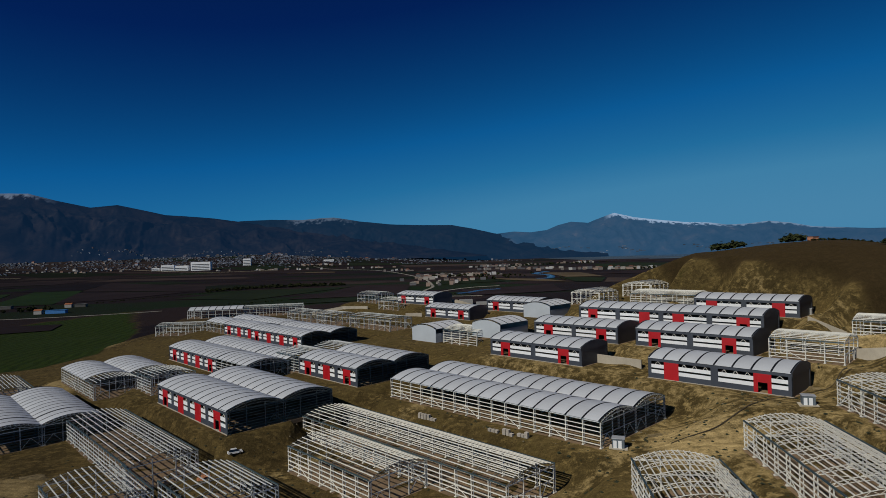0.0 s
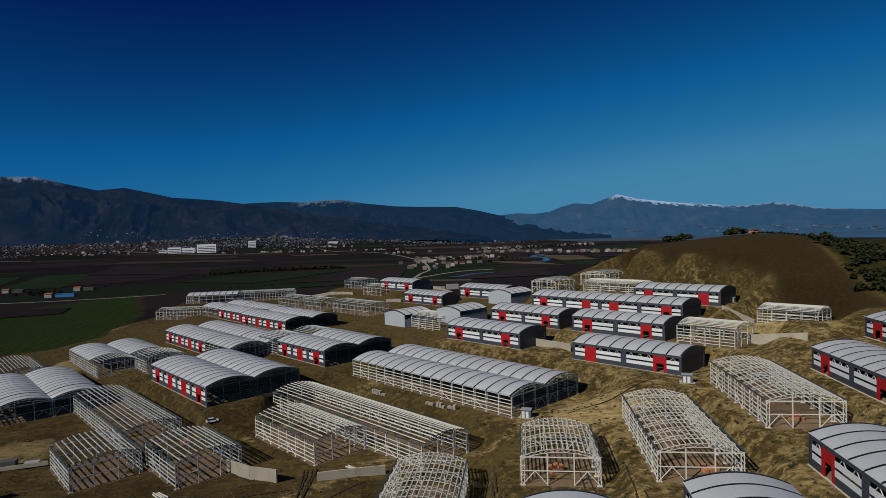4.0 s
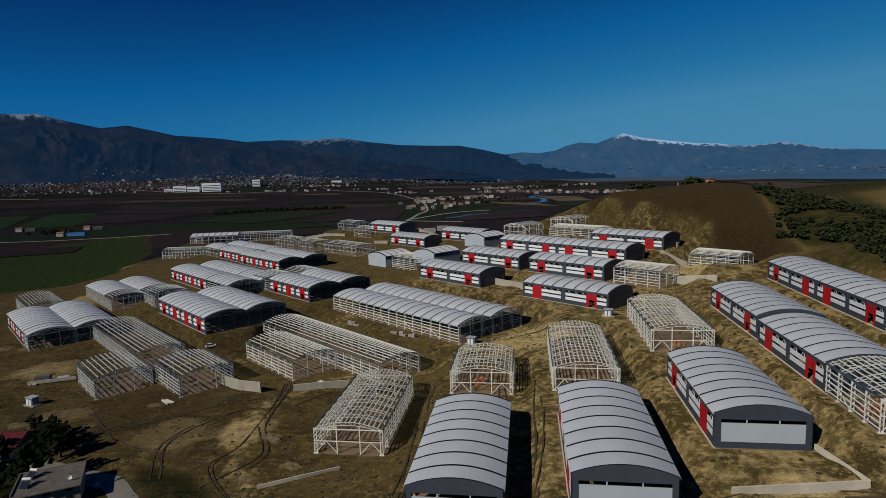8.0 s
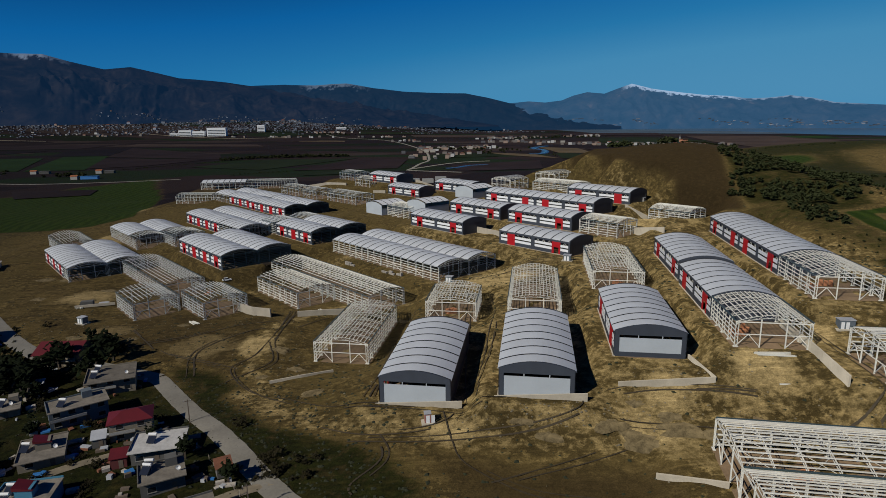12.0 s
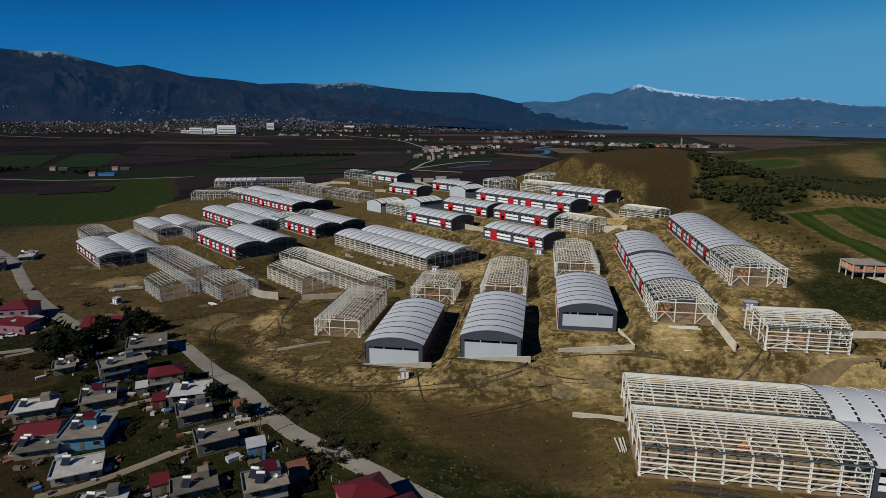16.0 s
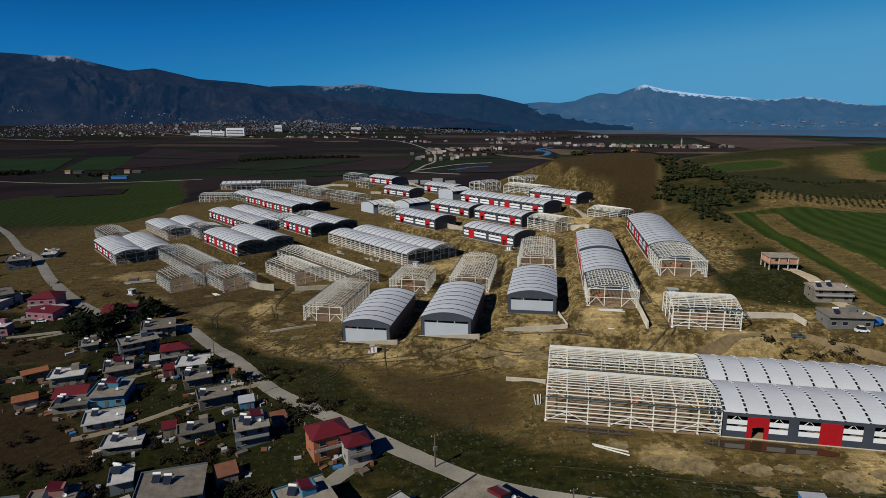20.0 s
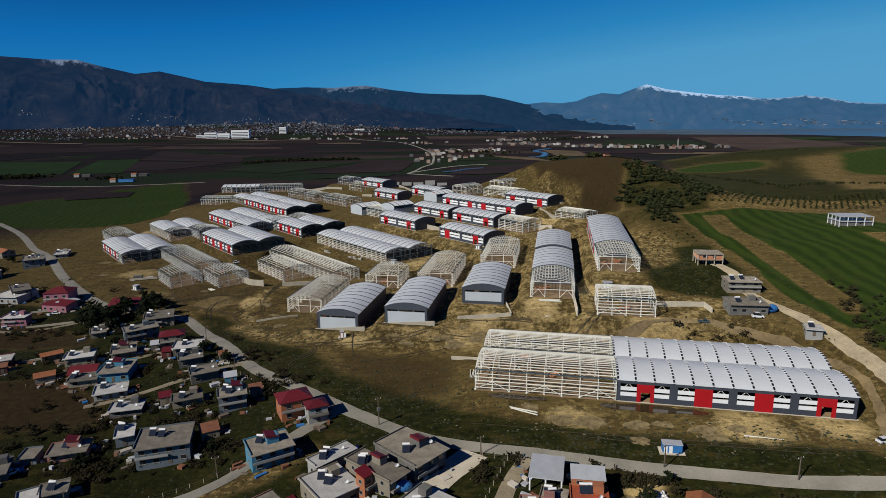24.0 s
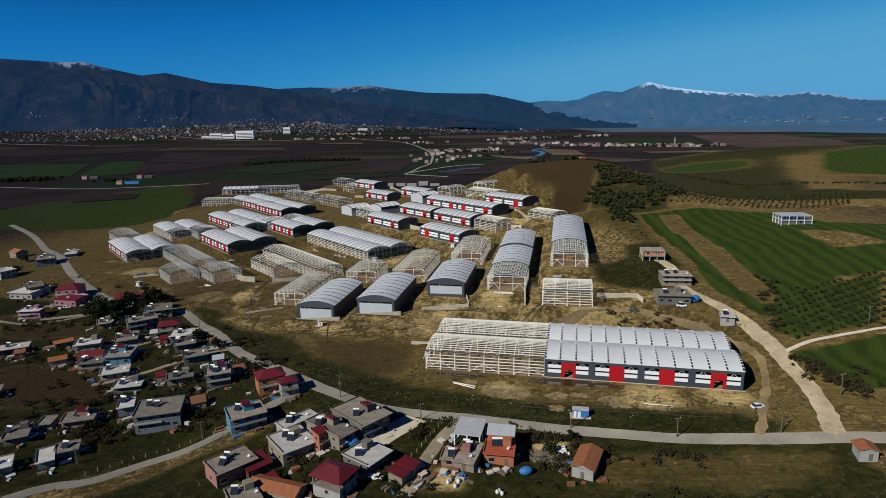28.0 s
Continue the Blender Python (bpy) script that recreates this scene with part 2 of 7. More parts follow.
plan_hall(128, 378, 18, G2B, 1, ((0, 22, "f"),), "tall bare white vaulted steel frame below the hill")
plan_hall(106, 330, 15, G2, 1, ((0, 36, "f"),), "bare cream steel frame below the hill")


# ---- ground: one sheet; it steps from pad to pad and runs out into the plain ----
PADS = [(x, y, z, radians(a), s[-1][1], WIDE * n) for x, y, z, a, n, s, _ in HALLS]
POINTS = [  # open ground between and round the pads
    (-40, -5, -12.0), (12, -65, -13.5), (88, -80, -3.2), (62, -92, -8.0), (116, -78, -3.5), (-33, 63, -12.5), (57, -48, -8), (74, -41, -6.5), (140, -75, -5), (200, -100, -4.5), (250, -60, 1), (300, 0, 8),
    (-130, 60, -17), (-130, -60, -17), (-260, 150, -19), (-330, 300, -24), (-340, 620, -26), (-280, 540, -20), (0, 600, -12), (120, 520, -6), (215, 84, 13.5), (212, 42, 9.5), (262, 130, 18), (330, 140, 22), (0, 20, -9), (60, 8, -6.5), (250, -160, -4), (340, -60, 6),
    (0, -160, -16), (120, -160, -13), (-260, -40, -20), (430, 260, 24), (230, 210, 22), (222, 186, 24), (176, 214, 17), (252, 211, 31),
]
# hills: centre, half-widths, height, turn
BUMPS = [(198, 345, 62, 78, 31.0, 0.1), (310, 400, 110, 90, 3.0, 0.0), (760, 860, 300, 190, 48.0, 0.0)]


def level(x, y):
    """Height of the ground, for arrays or single numbers."""
    x, y = np.asarray(x, float), np.asarray(y, float)
    top, low = np.zeros_like(x), np.zeros_like(x)
    for px, py, pz in POINTS:
        k = 48.0 / (np.hypot(x - px, y - py) + 6.0) ** 3
        top, low = top + k * pz, low + k
    close = np.zeros_like(x)
    for px, py, pz, a, l, w in PADS:
        c, s = math.cos(a), math.sin(a)
        u, v = (x - px) * c + (y - py) * s, (y - py) * c - (x - px) * s
        d = np.hypot(np.maximum(np.maximum(-u, u - l), 0), np.maximum(np.maximum(-v, v - w), 0))
        k = 1.0 / (np.maximum(d - 2.5, 0) + 0.6) ** 3
        top, low = top + k * pz, low + k
        close = np.maximum(close, np.clip((17 - d) / 14, 0, 1))
    z = top / low
    close = close * close * (3 - 2 * close)
    for bx, by, sx, sy, h, turn in BUMPS:
        c, s = math.cos(turn), math.sin(turn)
        u, v = ((x - bx) * c + (y - by) * s) / sx, ((y - by) * c - (x - bx) * s) / sy
        z = z + h * np.exp(-((u * u + v * v) ** 1.35) / 2) * (1 - close)
    r = np.hypot((x - 40) / 1.1, y - 190)
    far = np.clip((r - 430) / 420, 0, 1)
    far = far * far * (3 - 2 * far)
    keep = np.zeros_like(x)
    for bx, by, sx, sy, h, turn in BUMPS[2:]:
        keep = keep + h * np.exp(-((((x - bx) / sx) ** 2 + ((y - by) / sy) ** 2) ** 1.35) / 2)
    # the plain lifts into a gravel fan below the town
    reach, side = np.hypot(x - 112, y + 190), np.degrees(np.arctan2(x - 112, y + 190))
    fan = np.clip((reach - 2900) / 1500, 0, 1)
    fan = 104 * fan * fan * np.clip((2 - side) / 18, 0, 1)
    return z * (1 - far) + far * (PLAIN + keep + fan)


PLAIN = -24.0


def spaced(lo, hi, step, end0, end1, grow=1.09):
    mid = list(np.arange(lo, hi + 0.01, step))
    a, d = lo, step
    while a > end0:
        d *= grow
        a -= d
        mid.insert(0, max(a, end0))
    b, d = hi, step
    while b < end1:
        d *= grow
        b += d
        mid.append(min(b, end1))
    return np.array(mid)


GX, GY = spaced(-300, 360, 2.5, -6000, 6000), spaced(-190, 540, 2.5, -1800, 5200)
gx, gy = np.meshgrid(GX, GY)
gz = level(gx, gy)
rng = np.random.default_rng(3)
near = (np.hypot(gx - 40, gy - 150) < 420)
gz = gz + near * rng.normal(0, 0.07, gz.shape)


def sheet_mesh(name, x, y, z, mat):
    """A grid of points as one smooth mesh."""
    ny, nx = x.shape
    me = bpy.data.meshes.new(name)
    i = (np.arange(ny - 1)[:, None] * nx + np.arange(nx - 1)[None, :]).ravel()
    quads = np.stack([i, i + 1, i + nx + 1, i + nx], 1)
    me.vertices.add(nx * ny)
    me.vertices.foreach_set("co", np.stack([x, y, z], -1).ravel())
    me.loops.add(quads.size)
    me.loops.foreach_set("vertex_index", quads.ravel().astype(np.int32))
    me.polygons.add(len(quads))
    me.polygons.foreach_set("loop_start", (np.arange(len(quads)) * 4).astype(np.int32))
    me.update(calc_edges=True)
    me.polygons.foreach_set("use_smooth", [True] * len(quads))
    me.materials.append(mat)
    me.validate()
    return me


def inside(poly, x, y):
    """Which of the points lie in the polygon."""
    hit = np.zeros(x.shape, bool)
    for (ax, ay), (bx, by) in zip(poly, poly[1:] + poly[:1]):
        if ay != by:
            hit ^= ((ay > y) != (by > y)) & (x < (bx - ax) * (y - ay) / (by - ay) + ax)
    return hit


# what grows or lies where: grass, bare pale earth, crop, ploughed soil
COVER = {k: np.zeros(gx.shape) for k in ("grass", "pale", "crop", "soil")}


def region(kind, amount, *poly):
    where = inside(list(poly), gx, gy).astype(float)
    for _ in range(2):
        where[1:-1, 1:-1] = (where[1:-1, 1:-1] * 2 + where[:-2, 1:-1] + where[2:, 1:-1] + where[1:-1, :-2] + where[1:-1, 2:]) / 6
    for k in COVER:
        COVER[k] = COVER[k] * (1 - where) + (where * amount if k == kind else 0)


def pale_near(x, y, r, amount):
    COVER["pale"] = np.maximum(COVER["pale"], amount * np.clip(1.6 - np.hypot(gx - x, gy - y) / r, 0, 1))


FARMASK = np.clip((np.hypot(gx, gy - 170) - 330) / 120, 0, 1)
rise = inside([(262, 300), (300, 250), (420, 200), (700, 200), (1100, 600), (1100, 980), (720, 1040), (440, 880), (330, 520)], gx, gy).astype(float)
for _ in range(2):
    rise[1:-1, 1:-1] = (rise[1:-1, 1:-1] * 2 + rise[:-2, 1:-1] + rise[2:, 1:-1] + rise[1:-1, :-2] + rise[1:-1, 2:]) / 6
FARMASK = FARMASK * (1 - rise)
COVER["grass"] += 0.27 * (1 - FARMASK)
# village gardens
region("grass", 0.8, (-330, 140), (-110, 95), (-38, 66), (15, 8), (55, -24), (118, -56), (240, -72), (330, -60), (330, -190), (-330, -190))
region("grass", 0.95, (-17, 48), (12, 33), (54, -4), (75, -15), (100, -32), (140, -44), (201, -54), (215, -63), (182, -63), (142, -57), (105, -49), (75, -37), (35, -5), (13, 12))
region("grass", 0.9, (187, 116), (221, 121), (216, 67), (204, 47), (180, 57))
region("soil", 0.8, (-157, 79), (-106, 69), (-72, 43), (-76, 36), (-130, 46))
region("soil", 0.9, (-89, -2), (-60, 5), (-31, -16), (-20, -32), (-58, -39))
region("grass", 0.45, (153, -74), (204, -72), (225, -73), (216, -85), (189, -92), (153, -90))
region("pale", 0.30, (-16, -92), (3, -79), (21, -67), (40, -59), (53, -44), (58, -47), (50, -62), (34, -72), (18, -84), (2, -98), (-16, -112))
region("pale", 0.7, (136, -69), (146, -59), (150, -69), (140, -77))
region("pale", 0.6, (106, -88), (111, -82), (119, -84), (120, -93), (107, -93))
region("soil", 0.3, (-170, 190), (-140, 120), (-60, 95), (-10, 70), (25, 90), (10, 130), (-10, 200), (-60, 210), (-120, 240))
region("grass", 1.0, (-523, 458), (-517, 581), (-437, 848), (-292, 580), (-234, 411), (-254, 378), (-370, 376), (-439, 365))
region("crop", 1.0, (225, 172), (276, 187), (326, 185), (336, 146), (420, 144), (420, 93), (294, 60), (252, 17), (239, 14), (232, 38), (233, 107))
region("grass", 0.34, (239, 170), (253, 174), (257, 32), (243, 22))
region("pale", 0.22, (307, 129), (330, 123), (345, 100), (312, 95))
region("grass", 0.62, (216, 300), (240, 304), (268, 286), (292, 258), (272, 210), (250, 186), (226, 176), (204, 200), (196, 222), (212, 258), (208, 282))
region("pale", 0.2, (250, 188), (287, 264), (440, 264), (440, 200), (300, 193))
region("crop", 0.6, (253, 33), (264, 44), (320, 66), (281, 2), (241, -7), (239, 4))
region("pale", 0.34, (226, -76), (300, -84), (300, -110), (246, -112), (232, -96))
region("crop", 0.8, (237, -15), (276, -6), (420, 10), (420, -50), (255, -42), (243, -42), (238, -26))
region("grass", 0.5, (186, 200), (204, 196), (225, 178), (228, 60), (214, 44), (196, 60), (190, 100))
region("grass", 0.85, (206, 108), (222, 112), (222, 62), (206, 66))
region("soil", 0.6, (140, 390), (152, 326), (166, 285), (176, 246), (188, 205), (196, 196), (204, 222), (210, 250), (222, 292), (250, 304), (275, 330), (240, 430), (180, 430))
region("pale", 0.1, (150, 330), (157, 300), (165, 288), (178, 276), (180, 258), (172, 240), (161, 246), (172, 262), (160, 280), (146, 300))
# the rise east of the hill: thin grass, a bare strip, a sown crest
region("grass", 0.70, (262, 300), (300, 250), (420, 232), (700, 260), (900, 560), (1000, 900), (700, 1000), (420, 860), (330, 520))
region("pale", 0.12, (604, 760), (650, 770), (560, 560), (440, 290), (400, 292), (500, 520))
region("crop", 1.0, (655, 765), (800, 850), (1100, 900), (1050, 560), (700, 600), (596, 622))
region("crop", 0.9, (380, 690), (442, 735), (540, 730), (512, 680), (430, 632), (392, 640))
region("soil", 0.45, (593, 606), (690, 606), (600, 420), (460, 280), (425, 280), (500, 420))
yards = inside([(18, 34), (60, 6), (140, -2), (214, 14), (216, 120), (186, 200), (165, 300), (60, 340), (0, 236), (42, 150), (40, 80)], gx, gy).astype(float)
for _ in range(6):
    yards[1:-1, 1:-1] = (yards[1:-1, 1:-1] + yards[:-2, 1:-1] + yards[2:, 1:-1] + yards[1:-1, :-2] + yards[1:-1, 2:]) / 5
COVER["pale"] = np.maximum(COVER["pale"], 0.3 * yards)
COVER["grass"] = COVER["grass"] * (1 - 0.75 * yards)
# damp grass by the brick house and along the village road, churned soil among the western frames
region("grass", 0.82, (180, 74), (204, 94), (206, 120), (224, 120), (222, 62), (206, 42), (190, 48), (178, 60))
region("grass", 0.72, (-44, 84), (-27, 78), (-4, 58), (16, 36), (31, 26), (44, 8), (58, -10), (48, -14), (26, 2), (0, 24), (-20, 50))
region("soil", 0.42, (-132, 135), (-86, 125), (-79, 148), (-29, 133), (-15, 96), (-30, 84), (-52, 86), (-89, 110))
for x, y, r in ((128, 42, 9), (105, 40, 8), (170, 15, 14), (150, 60, 8), (50, 30, 7), (96, 26, 8), (118, 24, 8), (10, 100, 10), (180, -42, 12), (130, -36, 8), (205, -40, 10), (-20, 100, 9), (70, 160, 18), (30, 200, 12), (150, 215, 12), (-250, 440, 18), (-193, 300, 26), (-40, 100, 12), (-120, 165, 14), (-85, 118, 10)):
    pale_near(x, y, r, 0.5)
dark = inside([(40, 26), (64, 20), (98, 15), (96, -20), (70, -20), (52, 0)], gx, gy).astype(float)
for _ in range(5):
    dark[1:-1, 1:-1] = (dark[1:-1, 1:-1] + dark[:-2, 1:-1] + dark[2:, 1:-1] + dark[1:-1, :-2] + dark[1:-1, 2:]) / 5
COVER["soil"] = np.maximum(COVER["soil"], 0.5 * dark)
COVER["pale"] *= 1 - 0.8 * dark

west_field = inside([(-523, 458), (-517, 581), (-437, 848), (-292, 580), (-234, 411), (-254, 378), (-370, 376), (-439, 365)], gx, gy)
COVER["crop"] = np.where(west_field, 0.8, COVER["crop"])


def worn(width, *pts):
    """A track driven bare: paler trodden earth with no grass along a line."""
    near_line = np.full(gx.shape, 1e9)
    for (ax, ay), (bx, by) in zip(pts, pts[1:]):
        dx, dy = bx - ax, by - ay
        t = np.clip(((gx - ax) * dx + (gy - ay) * dy) / (dx * dx + dy * dy), 0, 1)
        near_line = np.minimum(near_line, np.hypot(gx - ax - t * dx, gy - ay - t * dy))
    w = np.clip(1.4 - near_line / width, 0, 1)
    COVER["grass"] *= 1 - w
    COVER["soil"] *= 1 - w
    COVER["pale"] = np.maximum(COVER["pale"], 0.34 * w)


worn(5.5, (-60, 150), (-40, 178), (-22, 200), (0, 222), (18, 250), (40, 286), (60, 330), (70, 400))
worn(6.0, (-12, 62), (5, 45), (22, 37), (41, 33), (66, 29), (97, 34), (129, 30), (150, 20))
worn(4.5, (59, 160), (60, 132), (58, 90), (57, 54), (58, 33))
worn(4.5, (100, 172), (95, 140), (91, 105), (88, 70), (86, 36))
worn(4.5, (160, 200), (155, 160), (150, 110), (147, 70), (145, 22))
worn(4.5, (-18, 120), (0, 145), (40, 152), (60, 168), (95, 172), (120, 182), (150, 190))
worn(4.0, (-18, 120), (-22, 100), (-16, 80), (-4, 62), (5, 45))


def ground_material():
    m = bpy.data.materials.new("site_ground")
    m.use_nodes = True
    n, l = m.node_tree.nodes, m.node_tree.links
    b = n["Principled BSDF"]
    b.inputs["Roughness"].default_value, b.inputs["Specular IOR Level"].default_value, b.inputs["Diffuse Roughness"].default_value = 0.95, 0.08, 1.0
    tc = n.new("ShaderNodeTexCoord")

    def tex(scale, detail=4, rough=0.6, dist=0.0):
        t = n.new("ShaderNodeTexNoise")
        t.inputs["Scale"].default_value, t.inputs["Detail"].default_value = scale, detail
        t.inputs["Roughness"].default_value, t.inputs["Distortion"].default_value = rough, dist
        l.new(tc.outputs["Object"], t.inputs["Vector"])
        return t.outputs[0]

    def ramp(v, lo, hi, a=0.0, c=1.0):
        r = n.new("ShaderNodeMapRange")
        for key, val in (("From Min", lo), ("From Max", hi), ("To Min", a), ("To Max", c)):
            r.inputs[key].default_value = val
        l.new(v, r.inputs["Value"])
        return r.outputs[0]

    def math_node(op, a, c):
        x = n.new("ShaderNodeMath")
        x.operation = op
        for k, v in enumerate((a, c)):
            if isinstance(v, float):
                x.inputs[k].default_value = v
            else:
                l.new(v, x.inputs[k])
        return x.outputs[0]

    def mix(f, a, c):
        x = n.new("ShaderNodeMix")
        x.data_type = "RGBA"
        l.new(f, x.inputs["Factor"])
        for k, v in ((6, a), (7, c)):
            if isinstance(v, tuple):
                x.inputs[k].default_value = (*v, 1)
            else:
                l.new(v, x.inputs[k])
        return x.outputs[2]

    at = n.new("ShaderNodeAttribute")
    at.attribute_name = "cover"
    sep = n.new("ShaderNodeSeparateColor")
    l.new(at.outputs["Color"], sep.inputs[0])
    far = n.new("ShaderNodeAttribute")
    far.attribute_name = "distance"
    big, mid, small, grit = tex(0.02, 5, 0.62, 0.6), tex(0.09, 5, 0.65, 0.8), tex(0.45, 5, 0.7), tex(3.0, 3, 0.7)
    wet = mix(ramp(mid, 0.42, 0.62), (0.062, 0.045, 0.017), (0.115, 0.082, 0.030))
    earth = mix(ramp(small, 0.5, 0.66), wet, (0.205, 0.147, 0.055))
    earth = mix(ramp(math_node("ADD", math_node("ADD", math_node("MULTIPLY", small, 0.36), math_node("MULTIPLY", mid, 0.3)), math_node("MULTIPLY", sep.outputs[1], 0.5)), 0.46, 0.62), earth, (0.40, 0.30, 0.14))
    turf = mix(ramp(small, 0.35, 0.65), (0.006, 0.009, 0.002), (0.024, 0.026, 0.006))
    turf = mix(ramp(mid, 0.52, 0.72, 0.0, 0.8), turf, (0.052, 0.040, 0.012))
    gr = math_node("ADD", math_node("MULTIPLY", mid, 0.55), math_node("MULTIPLY", small, 0.45))
    gr = math_node("ADD", gr, math_node("MULTIPLY", sep.outputs[0], 0.42))
    col = mix(ramp(gr, 0.62, 0.78), earth, turf)
    # wheel-drawn streaks along the two headings of the rows
    for heading, stretch in ((-97, 0.07), (-46, 0.1)):
        turned, streak = n.new("ShaderNodeMapping"), n.new("ShaderNodeTexNoise")
        turned.inputs["Rotation"].default_value, turned.inputs["Scale"].default_value = (0, 0, radians(-heading)), (stretch, 0.9, 1)
        streak.inputs["Scale"].default_value, streak.inputs["Detail"].default_value, streak.inputs["Roughness"].default_value, streak.inputs["Distortion"].default_value = 0.6, 5, 0.75, 1.2
        l.new(tc.outputs["Object"], turned.inputs[0])
        l.new(turned.outputs[0], streak.inputs["Vector"])
        shade = n.new("ShaderNodeHueSaturation")
        l.new(col, shade.inputs["Color"])
        l.new(ramp(streak.outputs[0], 0.32, 0.68, 0.72, 1.2), shade.inputs["Value"])
        col = shade.outputs[0]
    wave = n.new("ShaderNodeTexWave")
    wave.inputs["Scale"].default_value, wave.inputs["Distortion"].default_value, wave.inputs["Detail"].default_value = 0.035, 6.0, 5.0
    turn = n.new("ShaderNodeMapping")
    turn.inputs["Rotation"].default_value = (0, 0, radians(-5))
    l.new(tc.outputs["Object"], turn.inputs[0])
    l.new(turn.outputs[0], wave.inputs[0])
    crop = mix(ramp(wave.outputs[1], 0.1, 0.9), (0.014, 0.026, 0.004), (0.024, 0.040, 0.006))
    crop = mix(ramp(mid, 0.5, 0.75, 0.0, 0.6), crop, (0.034, 0.038, 0.010))
    col = mix(ramp(sep.outputs[2], 0.3, 0.6), col, crop)
    alpha = n.new("ShaderNodeMath")
    alpha.operation = "ADD"
    l.new(at.outputs["Alpha"], alpha.inputs[0])
    l.new(math_node("MULTIPLY", math_node("SUBTRACT", small, 0.5), 0.5), alpha.inputs[1])
    soil = mix(ramp(small, 0.3, 0.7), (0.019, 0.013, 0.006), (0.050, 0.034, 0.014))
    col = mix(ramp(alpha.outputs[0], 0.25, 0.6), col, soil)
    # the plain: long fields, ploughed, sown or fallow
    vor = n.new("ShaderNodeTexVoronoi")
    vor.distance, vor.inputs["Scale"].default_value = "MANHATTAN", 0.006
    mp = n.new("ShaderNodeMapping")
    mp.inputs["Rotation"].default_value, mp.inputs["Scale"].default_value = (0, 0, radians(14)), (0.5, 1.2, 1)
    l.new(tc.outputs["Object"], mp.inputs[0])
    l.new(mp.outputs[0], vor.inputs["Vector"])
    pick = n.new("ShaderNodeSeparateColor")
    l.new(vor.outputs["Color"], pick.inputs[0])
    cr = n.new("ShaderNodeValToRGB")
    cr.color_ramp.interpolation = "CONSTANT"
    tones = ((0.0, (0.011, 0.008, 0.009)), (0.28, (0.021, 0.014, 0.013)), (0.5, (0.006, 0.011, 0.004)), (0.6, (0.014, 0.010, 0.010)), (0.80, (0.036, 0.026, 0.022)), (0.91, (0.009, 0.018, 0.006)))
    while len(cr.color_ramp.elements) < len(tones):
        cr.color_ramp.elements.new(0.5)
    for e, (p, c) in zip(cr.color_ramp.elements, tones):
        e.position, e.color = p, (*c, 1)
    l.new(pick.outputs[0], cr.inputs[0])
    plain = mix(ramp(big, 0.35, 0.65, 0.0, 0.4), cr.outputs[0], (0.016, 0.011, 0.011))
    fm = math_node("MULTIPLY", far.outputs["Fac"], ramp(sep.outputs[2], 0.3, 0.6, 1.0, 0.0))
    col = mix(fm, col, plain)
    val = n.new("ShaderNodeHueSaturation")
    l.new(col, val.inputs["Color"])
    l.new(ramp(grit, 0.3, 0.7, 0.65, 1.35), val.inputs["Value"])
    l.new(val.outputs[0], b.inputs["Base Color"])
    bp = n.new("ShaderNodeBump")
    bp.inputs["Strength"].default_value, bp.inputs["Distance"].default_value = 0.65, 0.7
    l.new(math_node("ADD", math_node("MULTIPLY", small, 1.4), math_node("MULTIPLY", grit, 0.25)), bp.inputs["Height"])
    l.new(bp.outputs[0], b.inputs["Normal"])
    return m


ground_me = sheet_mesh("ground", gx, gy, gz, ground_material())
FARMASK = FARMASK * (1 - inside([(-523, 458), (-517, 581), (-437, 848), (-292, 580), (-234, 411), (-254, 378), (-370, 376), (-439, 365)], gx, gy))
cover = ground_me.attributes.new("cover", "FLOAT_COLOR", "POINT")
cover.data.foreach_set("color", np.stack([COVER["grass"], COVER["pale"], COVER["crop"], COVER["soil"]], -1).astype(np.float32).ravel())
dist_at = ground_me.attributes.new("distance", "FLOAT", "POINT")
dist_at.data.foreach_set("value", FARMASK.astype(np.float32).ravel())
tagged(new("ground", ground_me), "ochre earth and dark winter grass of a building site", "ground", kind="structure")

# ---- roads: ribbons that follow the ground ----
ASPHALT = material("worn_asphalt", (0.20, 0.187, 0.158), 0.9, 0.0, 0.25, 0.12, 1.5, 0.1)
LANE = material("trodden_gravel", (0.21, 0.175, 0.12), 0.95, 0.0, 0.3, 0.15, 1.2, 0.2)
TRACK = material("rutted_earth", (0.165, 0.12, 0.060), 0.95, 0.0, 0.55, 0.12, 0.9, 0.4)
PALETRACK = material("pale_rutted_earth", (0.31, 0.255, 0.17), 0.95, 0.0, 0.4, 0.1, 0.9, 0.3)


def smooth_line(pts, step=2.5):
    """A rounded line through the points."""
    p = [Vector((*q, 0)) for q in pts]
    p = [p[0] * 2 - p[1]] + p + [p[-1] * 2 - p[-2]]
    out = []
    for a, b, c, d in zip(p, p[1:], p[2:], p[3:]):
        k = max(2, int((c - b).length / step))
        for i in range(k):
            t = i / k
            out.append(0.5 * (2 * b + (c - a) * t + (2 * a - 5 * b + 4 * c - d) * t * t + (3 * b - a - 3 * c + d) * t ** 3))
    return out + [p[-2]]


